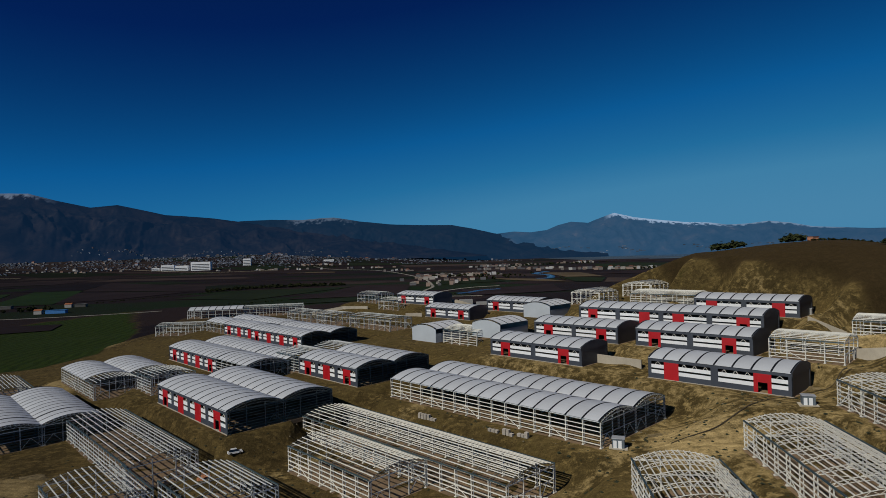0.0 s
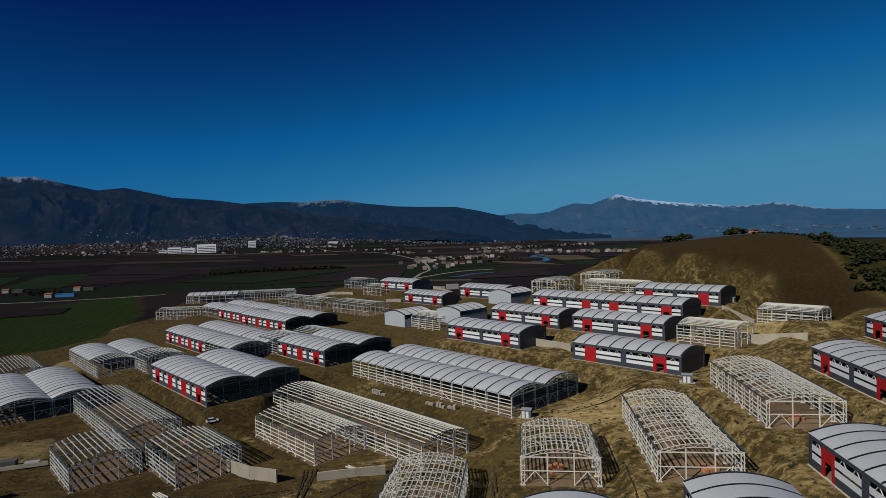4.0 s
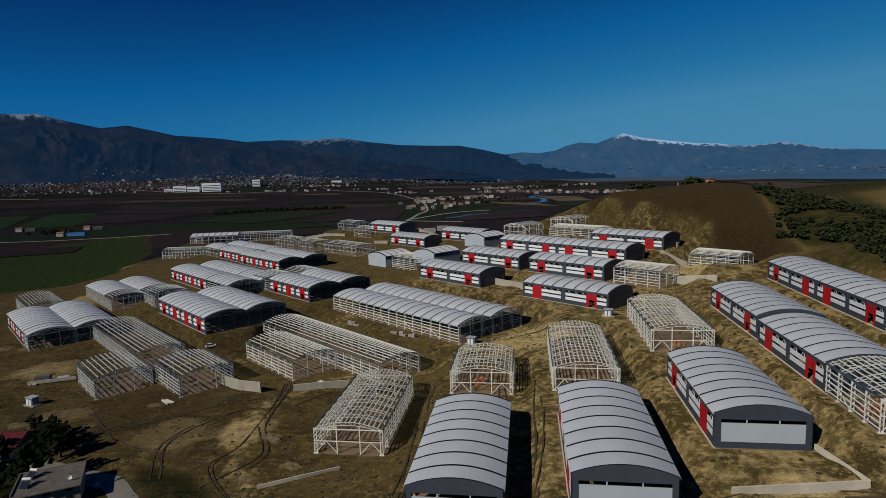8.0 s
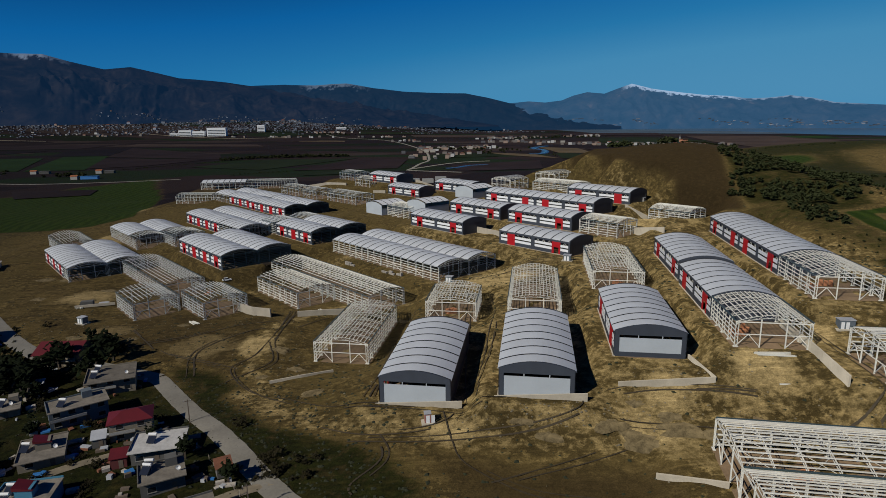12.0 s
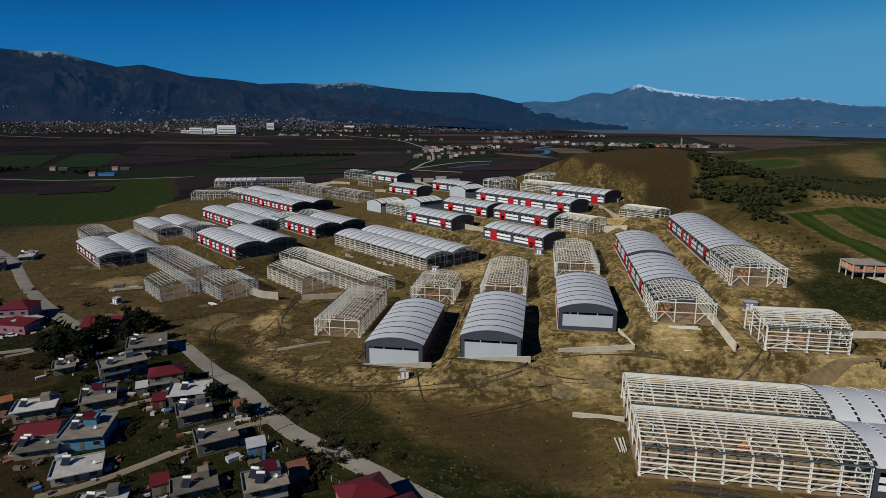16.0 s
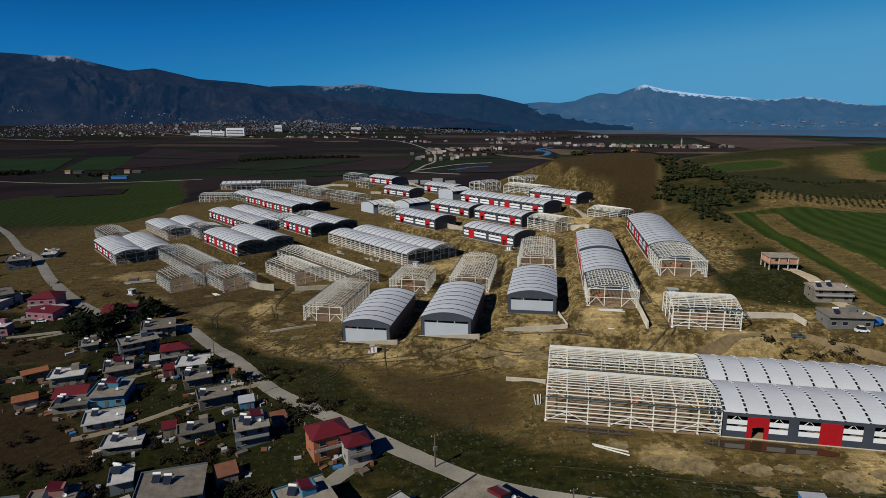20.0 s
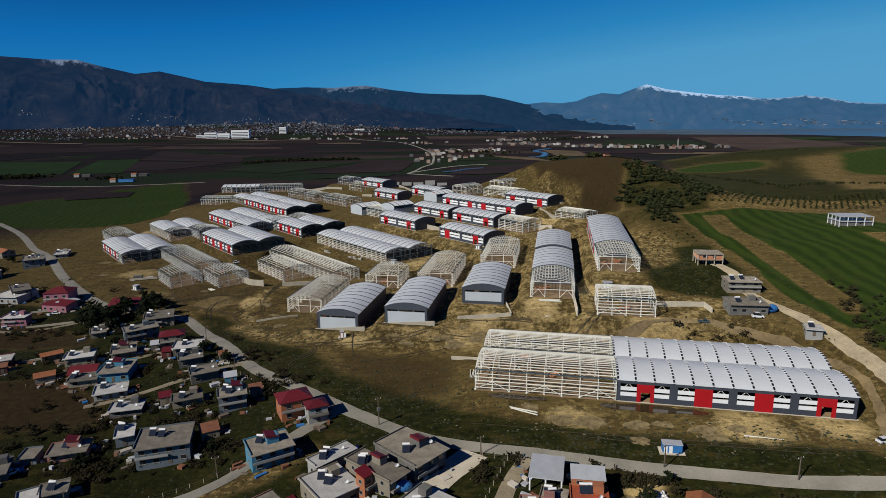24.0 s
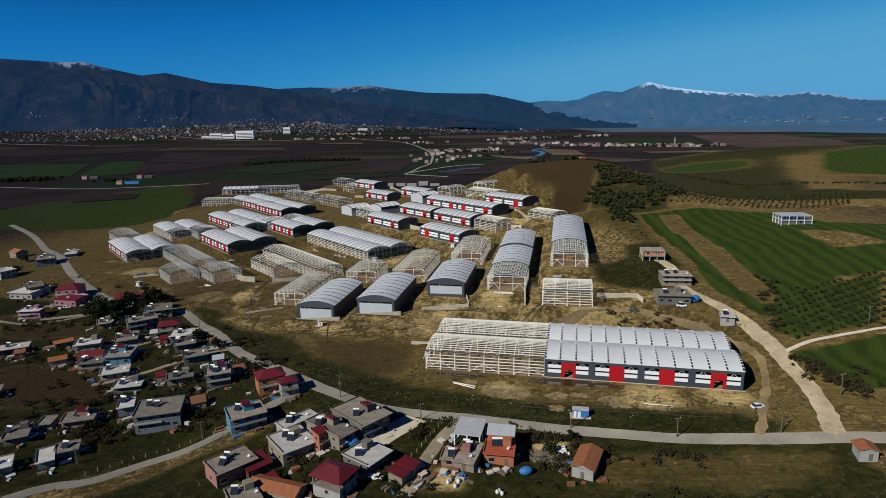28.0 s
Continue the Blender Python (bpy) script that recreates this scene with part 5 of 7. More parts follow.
def house(x, y, turn, w, d, h, kind, paint, label):
    rnd = house_rnd
    c, s = math.cos(radians(turn)), math.sin(radians(turn))
    corners = [(x + u * c - v * s, y + u * s + v * c) for u, v in ((0, 0), (w, 0), (w, d), (0, d))]
    lv = [float(level(*p)) for p in corners]
    z = sum(lv) / 4
    ob = root("house", x, y, z, turn, label, "house", "houses of the village")
    HOUSE_BOXES.append((x, y, radians(turn), w, d))
    wall = PAINT[paint]
    down = z - min(lv) + 0.3
    storeys = max(1, round(h / 3.0))
    sh = h / storeys
    if kind in ("carport", "unfinished", "brick"):
        for k in range(storeys):
            child("slab", box_data("slab", w + 0.4, d + 0.4, 0.25, SHEET if paint == "white" else FLATROOF), ob, move(-0.2, -0.2, sh * (k + 1) - 0.25))
            nx, ny = max(2, round(w / 4) + 1), max(2, round(d / 4.5) + 1)
            for i in range(nx):
                for j in range(ny):
                    lo = -down if k == 0 else sh * k
                    child("post", box_data("post", 0.35, 0.35, sh * (k + 1) - 0.25 - lo, WHITE if paint == "white" else CONCRETE), ob, move((w - 0.35) * i / (nx - 1), (d - 0.35) * j / (ny - 1), lo))
            if kind == "brick" and k == storeys - 1 or kind == "unfinished" and k == 0:
                mat = PAINT["brick"] if kind == "brick" else PAINT["grey"]
                child("infill_wall", box_data("infill_wall", w - 0.5, 0.2, sh * 0.92, mat), ob, move(0.25, 0.5, sh * k))
                child("infill_wall", box_data("infill_wall", 0.2, d - 1.2, sh * 0.92, mat), ob, move(w - 0.6, 0.6, sh * k))
                child("infill_wall", box_data("infill_wall", 0.2, d - 1.2, sh * 0.92, mat), ob, move(0.35, 0.6, sh * k))
                for i in range(2):
                    window_thing(ob, move(w * (0.2 + 0.4 * i), 0.48, sh * k + 0.9), 1.4, 1.3)
        return ob
    top = h - (2.6 if kind == "redopen" else 0)
    child("wall", box_data("wall", w, d, top + down, wall), ob, move(0, 0, -down))
    if kind == "redopen":
        child("floor_deck", box_data("floor_deck", w + 1.2, d + 1.0, 0.2, FLATROOF), ob, move(-0.6, -0.6, top + 0.004))
        for px in (0.0, w / 2, w - 0.3):
            for py in (0.0, d - 0.3):
                child("post", box_data("post", 0.3, 0.3, 2.4, PAINT["cream"]), ob, move(px, py, top + 0.2))
        child("parapet", box_data("parapet", w + 1.0, 0.15, 0.9, PAINT["cream"]), ob, move(-0.5, -0.55, top + 0.2))
        child("parapet", box_data("parapet", 0.15, d + 0.6, 0.9, PAINT["cream"]), ob, move(w + 0.4, -0.4, top + 0.2))
        pitched(ob, w, d, h, 1.9, REDROOF, "hip", 0.8)
    elif kind == "redhip":
        pitched(ob, w, d, h, min(w, d) * 0.22, REDROOF, "hip", 0.5)
    elif kind == "redgable":
        pitched(ob, w, d, h, d * 0.2, REDROOF, "gable")
        gable_fill(ob, w, d, h - 0.16, d * 0.2, wall, "gable")
    elif kind in ("terra", "terragable"):
        st = "front" if kind == "terragable" or d > w * 1.4 else "gable"
        r = (w if st == "front" else d) * 0.22
        pitched(ob, w, d, h, r, TILE, st)
        gable_fill(ob, w, d, h - 0.16, r, wall, st)
    elif kind in ("redshed", "brownshed", "shedwhite", "flatgrey"):
        pitched(ob, w, d, h + 0.17, 0.9, {"redshed": REDROOF, "brownshed": RUST}.get(kind, SHEET), "slope", 0.3)
    else:
        child("roof", box_data("roof", w + 0.7, d + 1.6, 0.22, TERRACE if kind == "terrace" else PALEROOF if paint == "white" or rnd.random() < 0.22 else FLATROOF), ob, move(-0.35, -1.25, h + 0.004), "flat concrete roof slab")
        zt = h + 0.226
        for px, py, lx, ly in ((-0.3, d + 0.1, w + 0.6, 0.18), (-0.3, -0.3, 0.18, d + 0.38)):
            child("parapet", box_data("parapet", lx, ly, 0.4, wall), ob, move(px, py, zt))
        if kind == "flatred":
            bx, by = w * rnd.uniform(0.35, 0.6), d * rnd.uniform(0.3, 0.5)
            bw, bd = min(3.2, w * 0.4), min(3.0, d * 0.45)
            stair = child("stair_head", box_data("stair_head", bw, bd, 2.1, wall), ob, move(bx, by, zt))
            k = Mesh()
            k.hexa(((-0.3, -0.3, 2.12), (bw + 0.3, -0.3, 1.7), (bw + 0.3, bd + 0.3, 1.7), (-0.3, bd + 0.3, 2.12), (-0.3, -0.3, 2.9), (bw + 0.3, -0.3, 1.85), (bw + 0.3, bd + 0.3, 1.85), (-0.3, bd + 0.3, 2.9)))
            child("stair_roof", k.data("stair_roof", REDROOF), stair, None, "dark red stair roof")
        elif w > 6 and rnd.random() < 0.5:
            child("stair_head", box_data("stair_head", 2.4, 2.4, 1.9, wall), ob, move(w * 0.6, d * 0.55, zt))
        if w > 5:
            for n in range(rnd.choice((1, 1, 2, 2))):
                u, v = w * rnd.uniform(0.15, 0.5), d * rnd.uniform(0.35, 0.8)
                solar_heater(x + u * c - v * s, y + u * s + v * c, z + zt, rnd.uniform(-10, 10))
            if rnd.random() < 0.7:
                u, v = w * rnd.uniform(0.7, 0.9), d * rnd.uniform(0.1, 0.3)
                satellite_dish(x + u * c - v * s, y + u * s + v * c, z + zt, 15)
    if h < 3.3 and w < 5:
        child("door", box_data("door", 0.95, 0.08, 2.0, TIMBER), ob, move(w * 0.5, -0.06, 0.05))
        return ob
    for k in range(storeys if kind != "redopen" else storeys - 1):
        n = max(1, int(w / 3.4))
        for i in range(n):
            if k == 0 and i == n // 2:
                child("door", box_data("door", 1.0, 0.1, 2.05, TIMBER), ob, move(w * (i + 0.5) / n - 0.5, -0.06, 0.05), "dark wooden door")
            else:
                window_thing(ob, move(w * (i + 0.5) / n - 0.9, 0, sh * k + 0.85), 1.8, 1.35)
        for i in range(max(1, int(d / 4.5))):
            window_thing(ob, move(0, d * (i + 0.5) / max(1, int(d / 4.5)) + 0.5, sh * k + 0.95) @ pose(0, 0, 0, 0, 0, -90), 1.1, 1.1)
        if k > 0 and (kind in ("flatbig", "flatred", "redhip") or rnd.random() < 0.75):
            bw = w * rnd.choice((0.6, 0.98))
            balc = child("balcony", box_data("balcony", bw, 1.2, 0.18, FLATROOF), ob, move(w * 0.01, -1.2, sh * k - 0.05))
            child("balcony_wall", box_data("balcony_wall", bw, 0.12, 0.7, PAINT["white"] if paint != "white" else PAINT["cream"]), balc, move(0, 0, 0.18))
    return ob


house(-174.6, 107.1, -4, 15.6, 15.4, 4, "flat", "white", "white house with a flat concrete roof")
house(-164.3, 109.7, 44, 9.0, 15.7, 6, "flat", "grey", "grey concrete house with a flat concrete roof")
house(-140.5, 102.7, 11, 12.8, 11.3, 7, "redhip", "pink", "pink house with a dark red hipped roof")
house(-136.6, 95.6, -8, 15.3, 8.0, 3.5, "redshed", "pink", "pink house with a dark red sheet roof")
house(-124.1, 97.1, 78, 9.4, 6.4, 3, "shedwhite", "grey", "grey concrete shed with a white sheet roof")
house(-141.7, 73.7, 10, 11.5, 5.6, 4.5, "flat", "pink", "pink house with a flat concrete roof")
house(-91.1, 84.3, 4, 14.4, 12.7, 4.5, "redgable", "cream", "cream house with a dark red gabled roof")
house(-76.4, 47.0, 33, 6.4, 6.4, 2.6, "flat", "cream", "cream house with a flat concrete roof")
house(-58.1, 60.2, 26, 13.0, 10.8, 4.5, "flat", "cream", "cream house with a flat concrete roof")
house(-55.5, 40.6, 39, 13.8, 6.8, 5.3, "flat", "bluegrey", "blue-grey house with a flat concrete roof")
house(-35.7, 33.9, 25, 9.7, 7.2, 5.2, "redhip", "cream", "cream house with a dark red hipped roof")
house(-23.8, 22.1, 16, 11.2, 7.9, 3.4, "flat", "grey", "grey concrete house with a flat concrete roof")
house(-14.6, 9.1, 29, 8.7, 6.8, 3.5, "flat", "grey", "grey concrete house with a flat concrete roof")
house(-2.7, -5.3, 31, 9.6, 6.8, 3.9, "flat", "grey", "grey concrete house with a flat concrete roof")
house(-49.9, 20.9, 29, 9.3, 10.2, 2.6, "flatred", "cream", "cream house with a flat roof and red stair roof")
house(-64.8, 13.4, 24, 10.6, 6.8, 3.7, "flat", "cream", "cream house with a flat concrete roof")
house(-78.6, 18.9, 42, 7.6, 4.5, 2.6, "terra", "cream", "cream shed with an orange tiled roof")
house(-101.2, 10.1, 29, 13.1, 6.2, 3.8, "flat", "wine", "dark red house with a flat concrete roof")
house(-65.5, -2.1, 35, 6.5, 5.1, 2.6, "terra", "cream", "cream shed with an orange tiled roof")
house(-54.8, 1.4, 16, 9.5, 8.9, 2.6, "redgable", "cream", "cream house with a dark red gabled roof")
house(-42.0, -0.1, 14, 10.8, 11.7, 3.8, "flatred", "blue", "bright blue house with a flat roof and red stair roof")
house(-51.0, -4.3, 19, 9.9, 5.6, 2.6, "flat", "cream", "cream house with a flat concrete roof")
house(-33.9, -14.9, 26, 10.6, 6.7, 2.6, "flat", "white", "white house with a flat concrete roof")
house(-19.7, -28.2, 18, 10.0, 5.8, 2.6, "flat", "grey", "grey concrete house with a flat concrete roof")
house(-7.4, -44.5, 26, 5.1, 6.3, 3.4, "flat", "bluegrey", "blue-grey house with a flat concrete roof")
house(4.5, -54.2, 19, 14.6, 11.2, 5.9, "flatbig", "bluegrey", "blue-grey house with a flat roof and balconies")
house(-0.8, -22.8, 27, 9.5, 4.9, 2.6, "flat", "cream", "cream house with a flat concrete roof")
house(17.2, -26.6, 25, 8.8, 6.2, 5.6, "flatred", "bluegrey", "blue-grey house with a flat roof and red stair roof")
house(40.7, -33.8, 31, 9.7, 8.0, 6.2, "redhip", "orange", "orange house with a dark red hipped roof")
house(49.9, -35.8, 29, 6.1, 5.5, 5.5, "redhip", "white", "white house with a dark red hipped roof")
house(41.4, -60.4, 34, 11.4, 8.5, 5.3, "flatred", "blue", "bright blue house with a flat roof and red stair roof")
house(18.2, -41.8, 31, 5.2, 4.5, 2.6, "brownshed", "cream", "cream shed with a rusty sheet roof")
house(59.7, -63.5, 48, 12.5, 4.0, 3.6, "flat", "white", "white house with a flat concrete roof")
house(65.4, -79.6, 42, 10.4, 11.2, 4.2, "flat", "cream", "cream house with a flat concrete roof")
house(81.2, -75.8, 54, 6.1, 15.4, 5.6, "flatred", "cream", "cream house with a flat roof and red stair roof")
house(86.7, -69.9, 50, 11.2, 15.3, 6.3, "flatred", "grey", "grey concrete house with a flat roof and red stair roof")
house(49.8, -89.4, 47, 11.8, 8.1, 4.4, "flat", "salmon", "salmon house with a flat concrete roof")
house(60.1, -102.4, 37, 7.2, 8.2, 4.0, "flat", "cream", "cream house with a flat concrete roof")
house(74.2, -97.1, 74, 5.6, 14.6, 2.9, "terra", "cream", "cream house with an orange tiled roof")
house(65.8, -95.1, 48, 5.8, 6.6, 2.7, "redshed", "wine", "dark red house with a dark red sheet roof")
house(57.5, -85.9, 46, 7.2, 7.1, 2.7, "redshed", "wine", "dark red house with a dark red sheet roof")
house(86.6, -97.8, 66, 7.2, 8.9, 5.4, "redopen", "white", "white house with an open top storey and red roof")
house(91.7, -87.4, 57, 9.2, 9.4, 2.7, "flat", "grey", "grey concrete house with a flat concrete roof")
house(104.4, -88.6, 69, 4.0, 4.5, 2.7, "redshed", "cream", "cream shed with a dark red sheet roof")
house(102.0, -92.3, 63, 4.0, 4.5, 2.7, "redshed", "cream", "cream shed with a dark red sheet roof")
house(114.6, -71.8, -10, 7.9, 10.1, 4.2, "carport", "white", "white shelter with a flat roof on posts")
house(115.2, -84.0, -15, 5.7, 9.4, 3.0, "flat", "cream", "cream house with a flat concrete roof")
house(123.6, -80.2, -6, 8.2, 6.0, 3.7, "terrace", "orange", "orange house with an orange-red roof terrace")
house(124.6, -73.4, -6, 7.6, 4.2, 5.4, "flatgrey", "orange", "orange house block with a grey sheet roof")
house(111.7, -82.8, -7, 8.7, 4.5, 2.7, "flat", "salmon", "salmon house with a flat concrete roof")
house(147.3, -84.5, -22, 5.8, 11.1, 3.2, "terragable", "white", "white house with a gabled orange tiled roof")
house(224.3, -79.7, -8, 4.5, 4.5, 3, "terragable", "white", "white shed with a gabled orange tiled roof")
house(207.5, 84.0, -6, 11.5, 10.0, 5.6, "brick", "brick", "unfinished house with bare brick walls and concrete posts")
house(208.5, 50.5, -4, 13.5, 8.0, 4.6, "flat", "cream", "cream house with a flat concrete roof beside fields")
house(199.5, 25.0, -4, 14.0, 8.5, 3.8, "flat", "grey", "low grey concrete house with a cluttered flat roof")
house(222.0, 12.6, -15, 5.5, 4.0, 2.6, "flat", "white", "small white shed with a flat concrete roof")
house(305.5, 143.0, -3, 18.0, 13.0, 5.6, "unfinished", "white", "white house shell with bare slabs and posts")
house(-227.3, 162.3, 66, 10.5, 11.8, 6, "flat", "white", "white house with a flat concrete roof")
house(-224.0, 192.6, 34, 13.0, 16.0, 6, "flat", "bluegrey", "blue-grey house with a flat concrete roof")
house(-273.0, 232.6, 62, 9.5, 12.0, 5, "terragable", "cream", "cream house with a gabled orange tiled roof")
house(-221.0, 219.8, 26, 8.9, 15.8, 3, "flat", "white", "white house with a flat concrete roof")
house(-22.4, -53.5, 20, 10.2, 6.1, 2.6, "flatred", "salmon", "salmon house with a flat roof and red stair roof")
house(-13.5, -76.6, 35, 4.5, 7.8, 2.6, "flat", "bluegrey", "blue-grey house with a flat concrete roof")
house(-12.2, -70.5, 28, 6.5, 4.7, 2.6, "flat", "cream", "cream house with a flat concrete roof")
house(-24.6, -81.7, 34, 5.6, 6.1, 2.6, "flat", "cream", "cream house with a flat concrete roof")
house(-34.0, -65.2, 28, 7.0, 8.2, 2.6, "flat", "grey", "grey concrete house with a flat concrete roof")
house(-29.3, -55.0, 14, 4.0, 4.5, 2.6, "flat", "bluegrey", "blue-grey house with a flat concrete roof")
house(-67.6, -33.2, 29, 4.1, 7.2, 2.6, "flat", "cream", "cream house with a flat concrete roof")
house(75.0, -75.0, 54, 3.0, 3.0, 5.9, "redshed", "orange", "orange stair tower with a dark red sheet roof")
house(-28.0, 21.0, 20, 3.4, 3.0, 2.6, "redshed", "wine", "dark red shed with a red sheet roof")
house(-1.0, 15.5, 30, 3.2, 2.8, 2.4, "brownshed", "grey", "grey shed with a rusty sheet roof")
house(-38.5, 31.0, 25, 3.0, 3.0, 2.4, "shedwhite", "grey", "grey shed with a pale sheet roof")
house(10.0, -5.5, 25, 4.2, 3.0, 2.6, "shedwhite", "blue", "bright blue shed with a pale sheet roof")
house(24.0, -16.5, 30, 4.0, 3.2, 2.5, "brownshed", "cream", "cream shed with a rusty sheet roof")
house(-7.0, -19.5, 28, 3.6, 3.0, 2.5, "redshed", "cream", "cream shed with a dark red sheet roof")
house(-78.0, 63.5, 15, 3.6, 3.0, 2.6, "shedwhite", "white", "white shed with a pale sheet roof")
house(-90.0, 8.0, 30, 4.0, 3.0, 2.5, "brownshed", "wine", "dark red shed with a rusty sheet roof")


# ---- walls, stores and loose things of the site ----
def wall_run(height, thick, label, *pts, drop=0.6):
    ob = root("retaining_wall", pts[0][0], pts[0][1], 0, 0, label, "wall")
    ox, oy = pts[0]
    for (ax, ay), (bx, by) in zip(pts, pts[1:]):
        n = max(1, round(math.hypot(bx - ax, by - ay) / 6))
        ends = float(level(ax, ay)), float(level(bx, by))
        dx, dy = (bx - ax) / n, (by - ay) / n
        ll = math.hypot(dx, dy)
        sx, sy = -dy / ll * thick / 2, dx / ll * thick / 2
        for i in range(n):
            x0, y0 = ax + dx * i - ox, ay + dy * i - oy
            x1, y1 = x0 + dx * 0.996, y0 + dy * 0.996
            z0, z1 = ends[0] + (ends[1] - ends[0]) * i / n, ends[0] + (ends[1] - ends[0]) * (i + 1) / n
            foot = min(z0, z1, float(level(x0 + ox, y0 + oy)), float(level(x1 + ox, y1 + oy))) - drop
            m = Mesh()
            m.hexa(((x0 - sx, y0 - sy, foot), (x1 - sx, y1 - sy, foot), (x1 + sx, y1 + sy, foot), (x0 + sx, y0 + sy, foot), (x0 - sx, y0 - sy, z0 + height), (x1 - sx, y1 - sy, z1 + height), (x1 + sx, y1 + sy, z1 + height), (x0 + sx, y0 + sy, z0 + height)))
            child("wall_panel", m.data("wall_panel", CONCRETE), ob)
    return ob


wall_run(3.4, 0.5, "pale concrete retaining wall between two halls", (63, 240), (76, 226))
wall_run(3.0, 0.5, "pale concrete retaining wall beside a steel frame", (143, 207), (149, 178))
wall_run(2.2, 0.5, "pale concrete retaining wall below the hill", (147, 238), (158, 231))
wall_run(1.3, 0.4, "low pale concrete wall round a forecourt", (114.5, 54), (116, 40), (93, 44))
wall_run(2.6, 0.5, "grey concrete retaining wall beside a half-built hall", (145, 66), (143, 47), (142, 30))
wall_run(2.0, 0.5, "pale concrete retaining wall in the grass", (176, 40), (193, 34), (194, 28))
wall_run(1.4, 0.5, "pale concrete retaining wall beside the twin hall", (92, 10), (104, 4))
wall_run(3.6, 0.5, "pale concrete retaining wall at the end of a steel frame", (-43, 143), (-34, 136), (-25, 131))
wall_run(2.4, 0.5, "pale concrete retaining wall in front of a steel frame", (-14, 131), (-4, 134), (4, 137))
wall_run(0.9, 0.4, "low pale concrete wall on bare earth", (-6, 68), (3, 71), (12, 76))
wall_run(2.4, 0.6, "pale concrete wall at the far rows", (-110, 520), (-80, 500), (-57, 480))
wall_run(2.6, 0.6, "pale concrete wall at the far rows", (-2, 470), (14, 458), (30, 446))
wall_run(2.6, 0.6, "pale concrete wall at the far rows", (-24, 432), (-12, 424))

wall_run(0.9, 0.3, "low pale garden wall beside a pink house", (-141, 93), (-117, 100), drop=0.4)
wall_run(0.8, 0.3, "low pale garden wall along a ploughed plot", (-128, 72), (-106, 78), drop=0.4)
wall_run(0.9, 0.3, "low pale garden wall beside a shed", (-88, 20), (-76, 26), drop=0.4)

BRICK = material("stacked_brick", (0.40, 0.17, 0.08), 0.9, 0.0, 0.3, 0.6, 4.0, 0.15, 0.15)
BLOCK = material("stacked_block", (0.36, 0.33, 0.29), 0.9, 0.0, 0.2, 0.6, 4.0, 0.15, 0.15)
BLUE = material("blue_paint", (0.03, 0.16, 0.42), 0.6, 0.0, 0.12, 0.8, 5.0)
TYRE = material("tyre_rubber", (0.02, 0.02, 0.02), 0.9)
CARWHITE = material("white_car_paint", (0.72, 0.73, 0.74), 0.25, 0.0, 0.03)
thing_rnd = random.Random(21)


def put(name, x, y, turn, label, category, group="", dz=0.0):
    return root(name, x, y, float(level(x, y)) + dz, turn, label, category, group)


def stack(x, y, turn, mat, label, cols=4, rows=2, high=3):
    """A stack of bound packs."""
    ob = put("brick_stack", x, y, turn, label, "brick stack", "stacks on the site", 0.04)
    for i in range(cols):
        for j in range(rows):
            for k in range(thing_rnd.randint(1, high)):
                child("pack", box_data("pack", 1.1, 1.0, 0.85, mat), ob, move(i * 1.35, j * 1.25, k * 0.87))
    return ob


for x, y, a in ((128, 58, 10), (133, 60, 60), (163, 84, 20), (168, 88, -30), (82, 108, 10), (48, 118, 30), (112, 126, -20), (160, 34, 5), (-70, 172, -40), (-20, 175, 30), (118, 6, -8), (128, -10, 40)):
    stack(x, y, a, BRICK, "orange hollow bricks stacked on the earth floor of a frame", 3, 2, 2)
for x, y, a in ((-8, 205, -45), (-5, 202, -45), (14, 184, -45), (18, 180, -45), (22, 177, -45)):
    stack(x, y, a, BLOCK, "grey concrete blocks stacked beside the earth road", 3, 1, 2)


def cabin(x, y, turn, mat, label, l=3.2, w=2.4, h=2.5):
    ob = put("site_cabin", x, y, turn, label, "cabin", "cabins on the site", 0.25)
    child("base", box_data("base", l + 1.6, w + 1.2, 0.5, CONCRETE), ob, move(-0.8, -0.6, -0.45))
    child("wall", box_data("cabin_wall", l, w, h, mat), ob, move(0, 0, 0.054))
    child("roof", box_data("cabin_roof", l + 0.3, w + 0.3, 0.15, SHEET), ob, move(-0.15, -0.15, h + 0.058))
    child("door", box_data("cabin_door", 0.9, 0.08, 2.0, WHITE), ob, move(0.3, -0.06, 0.06))
    child("door", box_data("cabin_door", 0.9, 0.08, 2.0, WHITE), ob, move(1.6, -0.06, 0.06))
    return ob


cabin(100, 166, -20, PAINT["bluegrey"], "grey metal transformer cabin with pale doors on a plinth")
cabin(46, 163, -20, PAINT["bluegrey"], "grey metal transformer cabin with pale doors on a plinth")
cabin(-104, 128, -20, PAINT["bluegrey"], "grey metal transformer cabin with pale doors on a plinth")
cabin(158, 60, -5, PAINT["bluegrey"], "grey metal transformer cabin beside a steel frame", 4.0)
cabin(43.5, 34, 10, PAINT["salmon"], "small pink site hut on bare earth", 1.5, 1.5, 2.4)
cabin(152, -53, -6, BLUE, "bright blue metal container on the grass", 5.0, 2.4, 2.4)
cabin(163, 268, G2, PAINT["white"], "white metal cabin beside a hall", 4, 2.4, 2.6)


def wheel_data():
    def make():
        bm = bmesh.new()
        bmesh.ops.create_cone(bm, cap_ends=True, segments=12, radius1=0.32, radius2=0.32, depth=0.22)
        me = bpy.data.meshes.new("wheel")
        bm.to_mesh(me)
        bm.free()
        me.materials.append(TYRE)
        return me
    return shared("wheel", make)


